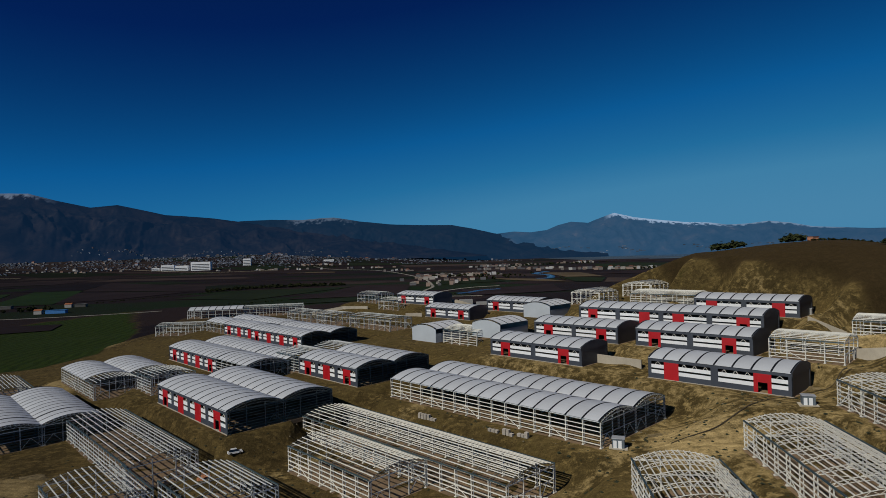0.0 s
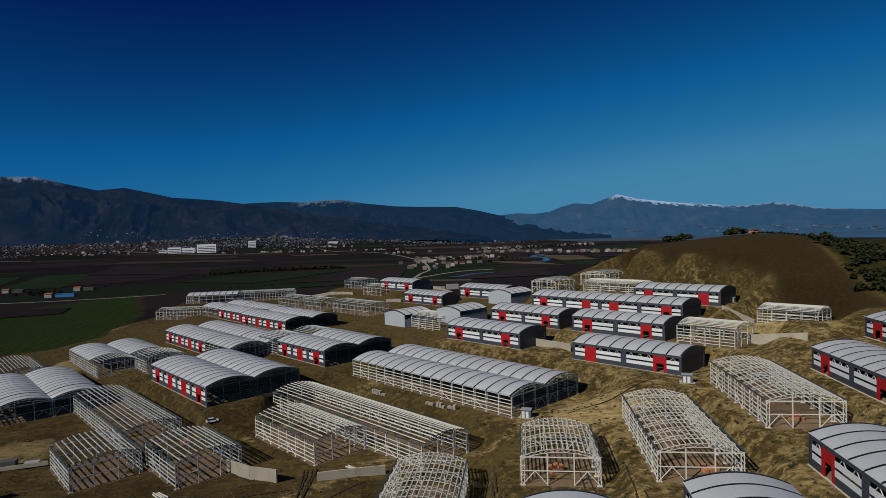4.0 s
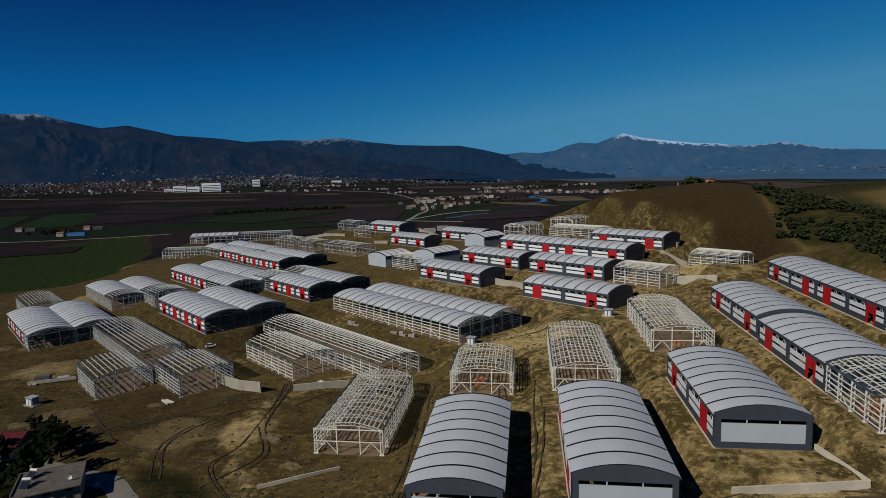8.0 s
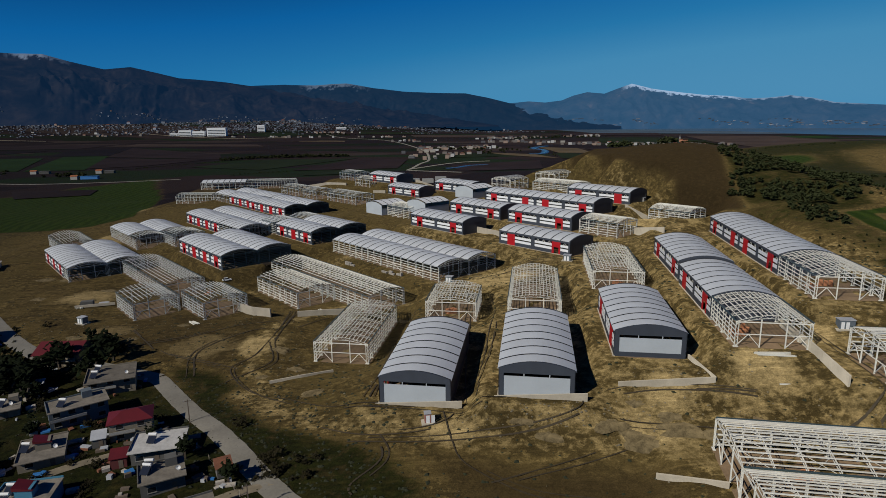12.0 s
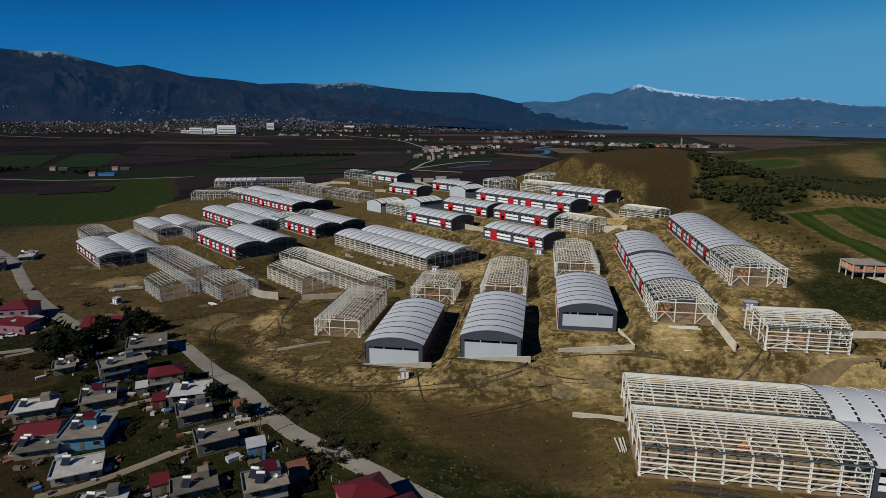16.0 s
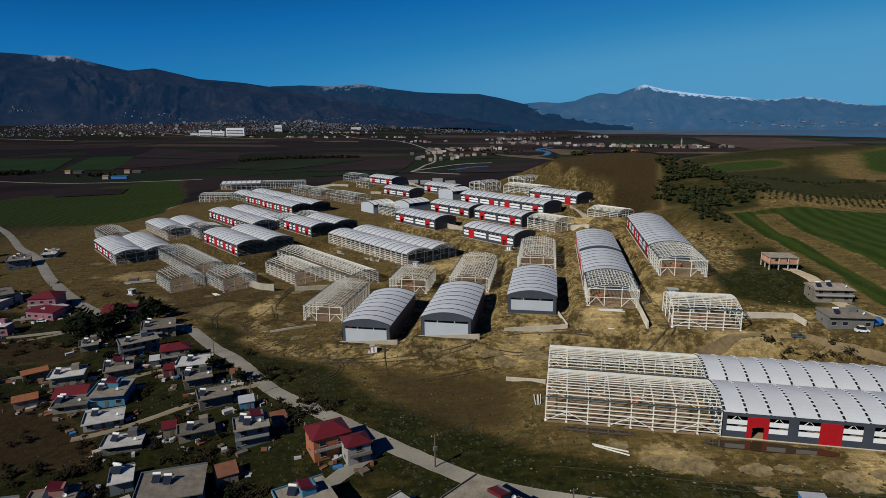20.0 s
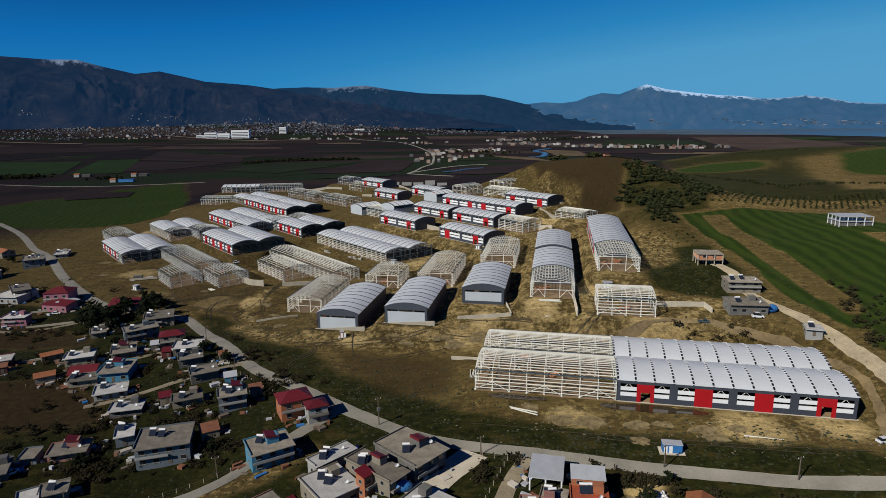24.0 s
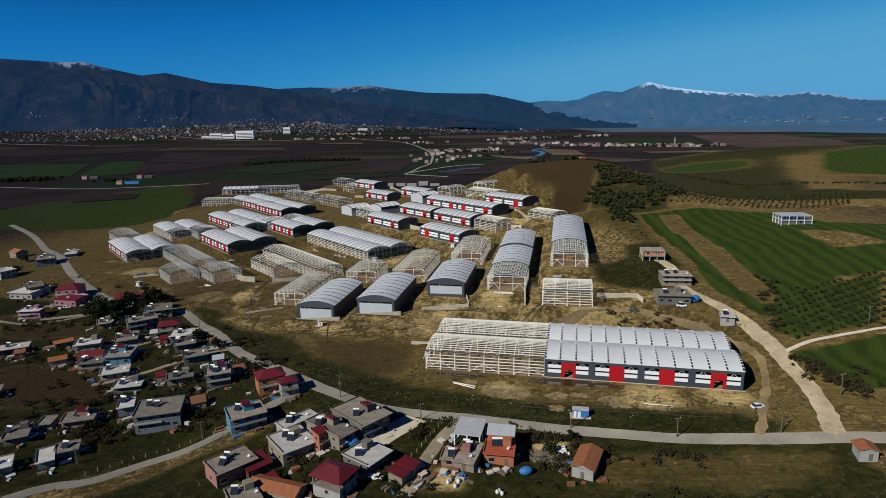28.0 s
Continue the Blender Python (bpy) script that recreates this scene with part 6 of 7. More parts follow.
def car(x, y, turn, paint, label, name="car", bed=False, tall=0.0):
    ob = put(name, x, y, turn, label, "car" if not tall else "van", "parked cars", 0.05)
    key = (name, paint.name, bed, tall)

    def body():
        m = Mesh()
        m.hexa(((-2.1, -0.85, 0.3), (2.1, -0.85, 0.3), (2.1, 0.85, 0.3), (-2.1, 0.85, 0.3), (-2.05, -0.8, 0.85 + tall * 0.3), (2.0, -0.8, 0.8 + tall * 0.1), (2.0, 0.8, 0.8 + tall * 0.1), (-2.05, 0.8, 0.85 + tall * 0.3)))
        return m.data("body", paint)

    def cab():
        m = Mesh()
        a, b = (-0.2, 1.1) if bed else (-1.7, 1.1)
        z = 0.83 + tall * 0.2
        m.hexa(((a, -0.78, z), (b, -0.78, z), (b, 0.78, z), (a, 0.78, z), (a + 0.4, -0.65, z + 0.6 + tall * 0.4), (b - 0.7, -0.65, z + 0.6 + tall * 0.4), (b - 0.7, 0.65, z + 0.6 + tall * 0.4), (a + 0.4, 0.65, z + 0.6 + tall * 0.4)))
        return m.data("cab_glass", GLASS)
    child("body", shared(key + ("b",), body), ob)
    child("cab_glass", shared(key + ("c",), cab), ob)
    child("cab_roof", box_data("cab_roof", 0.9 if bed else 1.7, 1.3, 0.06, paint), ob, move(0.0 if bed else -1.25, -0.65, 1.434 + tall * 0.6))
    for wx in (-1.3, 1.3):
        for wy in (-0.8, 0.8):
            child("wheel", wheel_data(), ob, move(wx, wy, 0.32) @ pose(0, 0, 0, 90, 0, 0))
    return ob


car(189, 22.6, -10, GUTTER, "dark pickup parked on bare earth", "pickup", True)
car(210.5, -50.5, 15, CARWHITE, "white saloon car parked on pale earth")
car(-61, 178, 30, CARWHITE, "white saloon car parked on an earth road")
car(87.5, -66.5, -30, CARWHITE, "white pickup parked in a yard", "pickup", True)
car(94.5, -89, -15, CARWHITE, "white pickup parked beside a house", "pickup", True)
car(-29, -59, 60, CARWHITE, "white car parked in a village lane")
car(209, 22.4, -5, CARWHITE, "white minibus parked beside an unfinished house", "minibus", False, 1.0)
car(-150, 92, 20, BLUE, "blue car parked beside a white house")
car(-126, 92, 15, CARWHITE, "white car parked under a shelter")


def water_tank(x, y, label, r=1.3):
    ob = put("blue_tank", x, y, 20, label, "tank")
    bm = bmesh.new()
    bmesh.ops.create_uvsphere(bm, u_segments=14, v_segments=8, radius=r)
    bmesh.ops.scale(bm, vec=(1.5, 1.0, 0.9), verts=bm.verts)
    me = bpy.data.meshes.new("tank_body")
    bm.to_mesh(me)
    bm.free()
    me.materials.append(BLUE)
    child("tank_body", me, ob, move(0, 0, r * 0.8))
    return ob


water_tank(135, -84, "bright blue plastic tank in a garden")
water_tank(84, -73, "bright blue tarpaulin heap beside a house", 1.6)
water_tank(216, 27, "bright blue tarpaulin heap beside an unfinished house", 1.8)
for i in range(9):
    ob = put("sack", 144 + (i % 3) * 1.1 + 0.2 * i, -72 - (i // 3) * 1.0, 17 * i, "bulging white sack on pale ground", "sack", "white sacks")
    bm = bmesh.new()
    bmesh.ops.create_icosphere(bm, subdivisions=2, radius=0.6)
    for v in bm.verts:
        v.co.z = max(v.co.z, -0.4) * 1.1 + 0.44
        v.co += Vector((noise.noise(v.co * 2 + Vector((i, 0, 0))) * 0.15,) * 3)
    me = bpy.data.meshes.new("sack_body")
    bm.to_mesh(me)
    bm.free()
    me.materials.append(TANK)
    child("sack_body", me, ob)


def utility_pole(x, y, h, turn, lattice=False):
    ob = put("utility_pole", x, y, turn, "weathered grey utility pole with a crossarm", "pole", "poles along the roads", -0.3)

    def shaft():
        m = Mesh()
        m.hexa(((-0.16, -0.16, 0), (0.16, -0.16, 0), (0.16, 0.16, 0), (-0.16, 0.16, 0), (-0.09, -0.09, h), (0.09, -0.09, h), (0.09, 0.09, h), (-0.09, 0.09, h)))
        return m.data("shaft", TIMBER)
    child("shaft", shared(("shaft", h, lattice), shaft), ob)
    child("crossarm", box_data("crossarm", 2.0, 0.14, 0.14, TIMBER), ob, move(-1.0, -0.07, h - 0.5))
    for dx in (-0.85, 0.0, 0.85):
        child("insulator", box_data("insulator", 0.1, 0.1, 0.25, TANK), ob, move(dx - 0.05, -0.05, h - 0.356))
    if lattice:
        child("transformer", box_data("transformer", 0.9, 0.7, 1.1, PAINT["grey"]), ob, move(-0.45, -0.5, h * 0.55))
    return ob


utility_pole(72, -37, 9.5, 30, True)
for x, y, h in ((150.5, -59.5, 7), (181, -65.5, 7), (211, -65, 7), (238, -46, 8), (275, 3, 8), (-151, 133, 7), (-20, 44, 7), (10, 4, 7), (103, -55, 6), (30, -58, 6), (-4, -72, 6)):
    utility_pole(x, y, h, 25)


def beams(x, y, turn, label, n, l):
    ob = put("steel_beam_pile", x, y, turn, label, "steel beams", "", 0.12)
    for i in range(n):
        child("beam", box_data("loose_beam", l, 0.22, 0.3, STEEL), ob, move(thing_rnd.uniform(-0.6, 0.6), i * 0.5, 0) @ pose(0, 0, 0, 0, 0, thing_rnd.uniform(-4, 4)))
    return ob


beams(128, 45, -5, "white steel beams lying on the earth", 4, 9)
beams(130, 36, -3, "long white steel beam lying on the earth", 1, 13)
beams(150, 16, -8, "long steel beam lying below a frame", 1, 14)
beams(112, -30, -25, "white steel beams lying before the twin hall", 2, 9)
beams(176, -46, -8, "long pale beam lying on the grass", 1, 10)
beams(-8, 142, -40, "steel beams lying beside a frame", 3, 7)
beams(-58, 128, -40, "steel beams lying beside a frame", 4, 5)
beams(-118, 150, -60, "steel sheets stacked in the mud", 5, 4)
beams(101, -10, 85, "steel beams stacked before the twin hall", 4, 6)

# a half-built row of stores west of the frames
yard = put("builders_store", -118, 148, 20, "builder's store of planks and sheets behind a low wall", "store")
child("low_wall", box_data("low_wall", 16, 0.4, 1.2, CONCRETE), yard)
child("shelf", box_data("shelf", 5, 3, 2.2, PAINT["grey"]), yard, move(2, 1.5, 0))
child("sheet_pile", box_data("sheet_pile", 4, 2.2, 0.8, SHEET), yard, move(9, 2, 0))

# ---- fences round gardens ----
def fence(label, *pts):
    ob = put("garden_fence", pts[0][0], pts[0][1], 0, label, "fence", "garden fences")
    base = float(level(*pts[0]))
    for (ax, ay), (bx, by) in zip(pts, pts[1:]):
        n = max(1, round(math.hypot(bx - ax, by - ay) / 3.2))
        for i in range(n):
            x0, y0 = ax + (bx - ax) * i / n, ay + (by - ay) * i / n
            x1, y1 = ax + (bx - ax) * (i + 1) / n, ay + (by - ay) * (i + 1) / n
            z0, z1 = float(level(x0, y0)) - base, float(level(x1, y1)) - base
            child("post", box_data("fence_post", 0.12, 0.12, 1.6, CONCRETE), ob, move(x0 - pts[0][0], y0 - pts[0][1], z0 - 0.2))
            m = Mesh()
            a, b = Vector((x0 - pts[0][0], y0 - pts[0][1], z0)), Vector((x1 - pts[0][0], y1 - pts[0][1], z1))
            for h in (0.5, 1.2):
                m.beam(a + Vector((0, 0, h)), b + Vector((0, 0, h)), 0.02)
            child("wire", m.data("wire", TIMBER), ob)
    return ob


fence("concrete post and wire fence round a garden", (92, -66), (100, -56), (110, -58), (104, -76), (100, -84))
fence("concrete post and wire fence along a lane", (34, -58), (24, -62), (12, -68), (0, -80))
fence("concrete post and wire fence along the village road", (-6, 23), (10, 5), (26, -10), (40, -22))

# ---- trees ----
LEAF = material("olive_leaf", (0.030, 0.036, 0.014), 0.95, 0.0, 0.4, 0.5, 3.0, 0.0, 0.25, spec=0.1)
SHRUB = material("dry_shrub", (0.028, 0.024, 0.012), 0.95, 0.0, 0.4, 0.5, 3.0, 0.0, 0.2, spec=0.1)
BARK = material("bark", (0.07, 0.055, 0.04), 0.9, 0.0, 0.3, 1.0, 6.0, 0.2)


def crown_arrays(seed, count, rx, rz, z0, leaf):
    """Many small leaf clumps in a lumpy cloud with gaps."""
    rnd = np.random.default_rng(seed)
    lobes = rnd.normal(0, 0.45, (7, 3)) * (rx, rx, rz)
    pick = rnd.integers(0, 7, count)
    p = lobes[pick] + rnd.normal(0, 0.36, (count, 3)) * (rx * 0.75, rx * 0.75, rz * 0.75)
    p[:, 2] = np.abs(p[:, 2] + rz * 0.55) + z0
    a = rnd.uniform(0, math.tau, count)
    tilt = rnd.uniform(-0.9, 0.9, (count, 2))
    s = leaf * rnd.uniform(0.6, 1.5, count)
    u = np.stack([np.cos(a), np.sin(a), tilt[:, 0]], 1) * s[:, None]
    w = np.stack([-np.sin(a), np.cos(a), tilt[:, 1]], 1) * s[:, None] * 0.8
    n = np.cross(u, w)
    n = n / np.linalg.norm(n, axis=1, keepdims=True) * s[:, None] * 0.35
    v = np.stack([p - u - w, p + u - w, p + u + w, p - u + w, p + n], 1).reshape(-1, 3)
    f = np.concatenate([np.array([[0, 1, 4], [1, 2, 4], [2, 3, 4], [3, 0, 4], [3, 2, 1], [3, 1, 0]]) + 5 * i for i in range(count)])
    return v, f


def arrays_mesh(name, v, f, mat):
    me = bpy.data.meshes.new(name)
    me.from_pydata(v.tolist(), [], f.tolist())
    me.materials.append(mat)
    return me


CROWNS = [crown_arrays(40 + i, 110, 1.7, 1.35, 1.1, 0.34) for i in range(4)]
CROWN_ME = [arrays_mesh("crown", v, f, LEAF) for v, f in CROWNS]
trunk = Mesh()
for a, b, w0 in (((0, 0, -0.3), (0.1, 0.05, 1.2), 0.34), ((0.1, 0.05, 1.1), (0.7, 0.3, 2.2), 0.2), ((0.1, 0.05, 1.1), (-0.6, 0.4, 2.3), 0.2), ((0.1, 0.05, 1.1), (0.0, -0.7, 2.2), 0.18)):
    trunk.beam(a, b, w0)
TRUNK_ME = trunk.data("trunk", BARK)
tree_rnd = random.Random(8)


DARKLEAF = material("dark_evergreen_leaf", (0.011, 0.016, 0.006), 0.95, 0.0, 0.4, 0.5, 3.0, 0.0, 0.25, spec=0.1)
DARK_ME = [arrays_mesh("crown", *crown_arrays(60 + i, 170, 1.7, 1.6, 1.0, 0.28), DARKLEAF) for i in range(3)]


def olive_tree(x, y, size, label, group, crowns=CROWN_ME):
    ob = root("olive_tree", x, y, float(level(x, y)), tree_rnd.uniform(0, 360), label, "tree", group)
    ob.scale = (size, size, size * tree_rnd.uniform(0.85, 1.15))
    child("trunk", TRUNK_ME, ob)
    child("crown", tree_rnd.choice(crowns), ob)
    return ob


def orchard_spots(poly, step, row, turn, jitter, keep=1.0):
    xs, ys = [p[0] for p in poly], [p[1] for p in poly]
    cx, cy, r = sum(xs) / len(xs), sum(ys) / len(ys), max(max(xs) - min(xs), max(ys) - min(ys))
    c, s = math.cos(radians(turn)), math.sin(radians(turn))
    out = []
    for i in range(int(-r / step), int(r / step) + 1):
        for j in range(int(-r / row), int(r / row) + 1):
            u, v = i * step + tree_rnd.uniform(-jitter, jitter), j * row + tree_rnd.uniform(-jitter, jitter)
            x, y = cx + u * c - v * s, cy + u * s + v * c
            if inside(poly, np.array([x]), np.array([y]))[0] and tree_rnd.random() < keep:
                out.append((x, y))
    return out


def stuff_trees(name, spots, sizes, crowns, mat, label, category):
    vs, fs, n = [], [], 0
    for x, y in spots:
        v, f = tree_rnd.choice(crowns)
        k, a = tree_rnd.uniform(*sizes), tree_rnd.uniform(0, 6.28)
        c, s = math.cos(a) * k, math.sin(a) * k
        q = np.stack([v[:, 0] * c - v[:, 1] * s + x, v[:, 0] * s + v[:, 1] * c + y, v[:, 2] * k + float(level(x, y))], 1)
        vs.append(q)
        fs.append(f + n)
        n += len(v)
    return tagged(new(name, arrays_mesh(name, np.concatenate(vs), np.concatenate(fs), mat)), label, category, kind="stuff")


OLIVE_A = [(218, 297), (240, 300), (262, 285), (286, 262), (268, 215), (247, 190), (219, 188), (199, 218), (200, 236), (220, 256), (214, 278)]
OLIVE_GAP = [(224, 250), (256, 252), (244, 228), (216, 238)]
OLIVE_B = [(253, 33), (264, 44), (320, 66), (281, 2), (241, -7), (239, 4)]
for x, y in orchard_spots(OLIVE_B, 4.3, 4.3, 32, 0.4, 0.97)[:215]:
    olive_tree(x, y, tree_rnd.uniform(0.44, 0.58), "small round olive tree in an orchard row", "olive orchard by the earth road")
BRUSH = [crown_arrays(90 + i, 80, 1.9, 1.1, 0.3, 0.22) for i in range(5)]
SMALL = [crown_arrays(70 + i, 46, 1.7, 1.3, 0.9, 0.5) for i in range(4)]
grove = [q for q in orchard_spots(OLIVE_A, 6.6, 6.6, 24, 1.1, 0.94) if not inside(OLIVE_GAP, np.array([q[0]]), np.array([q[1]]))[0]]
stuff_trees("olive_grove", grove, (1.0, 1.5), CROWNS, LEAF, "dense dark olive grove on the hillside", "trees")
stuff_trees("olive_rows", orchard_spots([(250, 190), (287, 262), (421, 262), (386, 216), (300, 196)], 4.6, 6.4, 8, 0.5, 0.95), (0.36, 0.6), SMALL, LEAF, "rows of small olive trees on pale ground", "trees")
stuff_trees("olive_patch", orchard_spots([(210, 190), (223, 181), (222, 151), (206, 163)], 4.5, 5.5, 10, 0.8, 0.95), (0.8, 1.15), SMALL, LEAF, "small patch of olive trees beside the halls", "trees")
stuff_trees("saplings", orchard_spots([(196, 150), (220, 145), (226, 114), (193, 131)], 5.5, 5.5, 10, 0.5, 0.9), (0.22, 0.36), SMALL, LEAF, "rows of tiny saplings on dry ground", "trees")
stuff_trees("hill_trees", [(203 + tree_rnd.gauss(0, 3.2), 340 + tree_rnd.gauss(0, 2)) for _ in range(16)] + [(168 + i * 0.9, 360 - i * 0.6 + tree_rnd.gauss(0, 1.5)) for i in range(14)], (1.0, 1.7), SMALL, LEAF, "dark bushes and trees on the hilltop", "trees")
stuff_trees("hill_hedge", [(212 + i * 0.55, 337 - i * 0.35 + tree_rnd.gauss(0, 0.7)) for i in range(60)], (0.3, 0.55), SMALL, LEAF, "low dark hedge along the hilltop", "shrubs")
hut = put("field_hut", 213.5, 337.5, 20, "small ochre hut among bushes on the hilltop", "hut")
child("hut_wall", box_data("hut_wall", 4.5, 3.5, 2.4, PAINT["brick"]), hut)
child("hut_roof", box_data("hut_roof", 5.1, 4.1, 0.25, RUST), hut, move(-0.3, -0.3, 2.404))
hedges = []
for (ax, ay), (bx, by), n in (((-592, 1038), (-476, 1241), 50), ((-330, 900), (-250, 960), 20), ((383, 598), (367, 431), 34), ((367, 431), (360, 312), 44), ((530, 850), (640, 845), 40), ((360, 330), (560, 380), 60), ((1308, 2180), (1400, 2140), 40), ((280, 1300), (300, 1480), 20)):
    hedges += [(ax + (bx - ax) * i / n + tree_rnd.gauss(0, 2.5), ay + (by - ay) * i / n + tree_rnd.gauss(0, 2.5)) for i in range(n)]
stuff_trees("field_edge_scrub", [(238 + 24 * i / 60 + tree_rnd.gauss(0, 2), 2 + 58 * i / 60 + tree_rnd.gauss(0, 2)) for i in range(0, 60, 3)] + [(236 + i / 3 + tree_rnd.gauss(0, 1.5), -20 - i * 0.9 + tree_rnd.gauss(0, 2)) for i in range(30)], (0.5, 1.3), BRUSH, SHRUB, "brown scrub along a field edge", "shrubs")
stuff_trees("hedgerows", hedges, (0.45, 0.95), SMALL, LEAF, "dark hedgerows and scrub between fields", "shrubs")
belt = []
for (ax, ay), (bx, by), n, wide in (((-490, 1262), (-422, 1336), 36, 5), ((-422, 1336), (-323, 1373), 44, 6), ((-323, 1373), (-218, 1375), 44, 6), ((-880, 925), (-785, 950), 60, 14), ((-640, 900), (-560, 880), 12, 8), ((-20, 1640), (150, 1690), 40, 26), ((560, 1850), (840, 1720), 50, 14), ((60, 1400), (240, 1640), 20, 30), ((-700, 3180), (-500, 3100), 30, 20), ((300, 2500), (700, 2640), 40, 30)):
    belt += [(ax + (bx - ax) * i / n + tree_rnd.gauss(0, wide), ay + (by - ay) * i / n + tree_rnd.gauss(0, wide)) for i in range(n)]
stuff_trees("tree_belt", belt, (1.6, 3.0), SMALL, LEAF, "dark belts of trees between the far fields", "trees")
scrub = []
for x, y, rx, ry, n in ((-20, -50, 22, 18, 30), (170, -75, 30, 5, 22), (140, -66, 8, 4, 22), (10, 20, 10, 6, 18), (-70, 55, 8, 6, 12), (-35, 10, 30, 25, 34), (190, 15, 14, 4, 18), (245, -35, 10, 8, 20), (170, 12, 14, 3, 14), (105, -64, 6, 6, 12), (-95, -65, 40, 20, 20), (30, -10, 14, 10, 18), (155, -100, 40, 10, 30), (-10, -55, 8, 5, 40), (18, -46, 12, 6, 60), (10, -32, 8, 6, 30), (-6, -18, 10, 6, 30), (30, -8, 7, 6, 24), (147, -72, 9, 8, 24), (76, -84, 8, 6, 24), (100, -90, 5, 5, 16), (-85, 75, 14, 8, 40), (-60, 15, 26, 14, 60), (-110, 60, 26, 12, 40), (-150, 120, 30, 20, 40), (-40, 45, 14, 8, 30), (-30, -35, 16, 10, 40), (-80, -30, 26, 14, 40)):
    scrub += [(x + tree_rnd.gauss(0, rx * 0.6), y + tree_rnd.gauss(0, ry * 0.6)) for _ in range(n)]


def clear(spots, gap=1.0):
    """Spots that no house stands on."""
    out = []
    for x, y in spots:
        ok = True
        for ob in HOUSE_BOXES:
            hx, hy, a, w, d = ob
            c, s = math.cos(a), math.sin(a)
            u, v = (x - hx) * c + (y - hy) * s, (y - hy) * c - (x - hx) * s
            if -gap < u < w + gap and -gap < v < d + gap:
                ok = False
        for px, py, pz, a, l, w in PADS:
            c, s = math.cos(a), math.sin(a)
            u, v = (x - px) * c + (y - py) * s, (y - py) * c - (x - px) * s
            if -gap < u < l + gap and -gap < v < w + gap:
                ok = False
        if ok:
            out.append((x, y))
    return out


stuff_trees("garden_scrub", clear(scrub), (0.35, 1.05), BRUSH, SHRUB, "bare brown bushes in gardens and along the road", "shrubs")
for x, y, s in ((-82, 62, 2.6), (-74, 58, 2.2), (-88, 66, 2.2), (-63, 74, 2.4), (-95.9, 74.5, 2.4), (-86.7, 68.7, 2.6), (-82.3, 69.5, 2.5), (-81.3, 76.6, 2.3), (-81.4, 83.1, 2.2), (-77.5, 98.1, 2.0), (-71.8, 94.3, 1.8), (-97.3, 81.5, 2.2), (-22, 30, 1.4), (-12, 24, 1.3), (2, 14, 1.2), (-226, 176, 1.8), (-250, 215, 1.6), (-60, 40, 1.2), (-98, 74, 2.0), (-92, 70, 2.3), (-80, 66, 2.0), (-66, 88, 2.2), (-70, 92, 1.9), (16, -46, 1.0), (24, -46, 0.9), (-12, -54, 1.1), (143, -74, 1.0), (150, -66, 0.8)):
    ob = olive_tree(x, y, s, "large dark evergreen tree among the houses", "trees of the village", DARK_ME)
    ob.name = "garden_tree"

# ---- grass tufts, stones and rubble ----
STONE = material("pale_stone", (0.165, 0.14, 0.095), 0.95, 0.0, 0.25, 0.8, 4.0, 0.2)
TUFT = material("coarse_grass", (0.020, 0.024, 0.008), 0.9, 0.0, 0.4, 0.4, 3.0)
bits = np.random.default_rng(17)


def scatter(name, spots, size, mat, label, category, tall=0.7):
    """Small lumps of five faces, joined."""
    spots = np.array(spots)
    n = len(spots)
    z = level(spots[:, 0], spots[:, 1])
    s = bits.uniform(*size, n)[:, None]
    base = np.array([[-1, -0.8, -0.2], [0.9, -1, -0.2], [1, 0.8, -0.2], [-0.8, 1, -0.2], [0.1, 0, tall]])
    v = base[None] * s[:, :, None] * bits.uniform(0.6, 1.4, (n, 5, 3))
    a = bits.uniform(0, 6.28, n)
    c, q = np.cos(a)[:, None], np.sin(a)[:, None]
    v = np.stack([v[:, :, 0] * c - v[:, :, 1] * q + spots[:, :1], v[:, :, 0] * q + v[:, :, 1] * c + spots[:, 1:2], v[:, :, 2] + z[:, None] + 0.04], -1).reshape(-1, 3)
    f = (np.array([[0, 1, 4], [1, 2, 4], [2, 3, 4], [3, 0, 4]])[None] + 5 * np.arange(n)[:, None, None]).reshape(-1, 3)
    return tagged(new(name, arrays_mesh(name, v, f, mat)), label, category, kind="stuff")


def cloud(x, y, sx, sy, n):
    return list(zip(bits.normal(x, sx, n), bits.normal(y, sy, n)))


stones = sum((cloud(*c) for c in ((180, -45, 18, 4, 130), (130, -38, 14, 4, 80), (112, 45, 8, 4, 65), (70, 33, 18, 2.5, 100), (100, 30, 20, 4, 100), (210, -48, 8, 8, 80), (228, -30, 6, 14, 80), (140, 20, 18, 4, 80), (0, 90, 14, 12, 90), (-60, 118, 24, 10, 100), (-110, 120, 26, 14, 110), (60, 170, 20, 10, 75), (-20, 195, 20, 14, 75), (160, 60, 6, 20, 65), (95, 140, 5, 30, 60), (90, -62, 8, 6, 45), (200, 40, 14, 10, 40), (60, -10, 20, 10, 60), (20, 60, 14, 14, 60))), [])
scatter("rubble", clear(stones, 0.6), (0.1, 0.32), STONE, "pale stones and rubble strewn on the earth", "rubble")
tufts = sum((cloud(*c) for c in ((60, -20, 26, 12, 700), (150, -50, 40, 6, 900), (0, 45, 22, 14, 500), (20, 5, 18, 12, 400), (200, 80, 14, 26, 500), (190, 100, 16, 20, 300), (60, 100, 40, 60, 700), (120, 100, 30, 60, 600), (-40, 130, 50, 40, 600), (-60, 30, 60, 30, 600), (20, -60, 50, 20, 600), (180, -90, 40, 14, 600), (230, 30, 10, 30, 300), (-120, 90, 50, 40, 500), (80, 180, 60, 40, 500))), [])
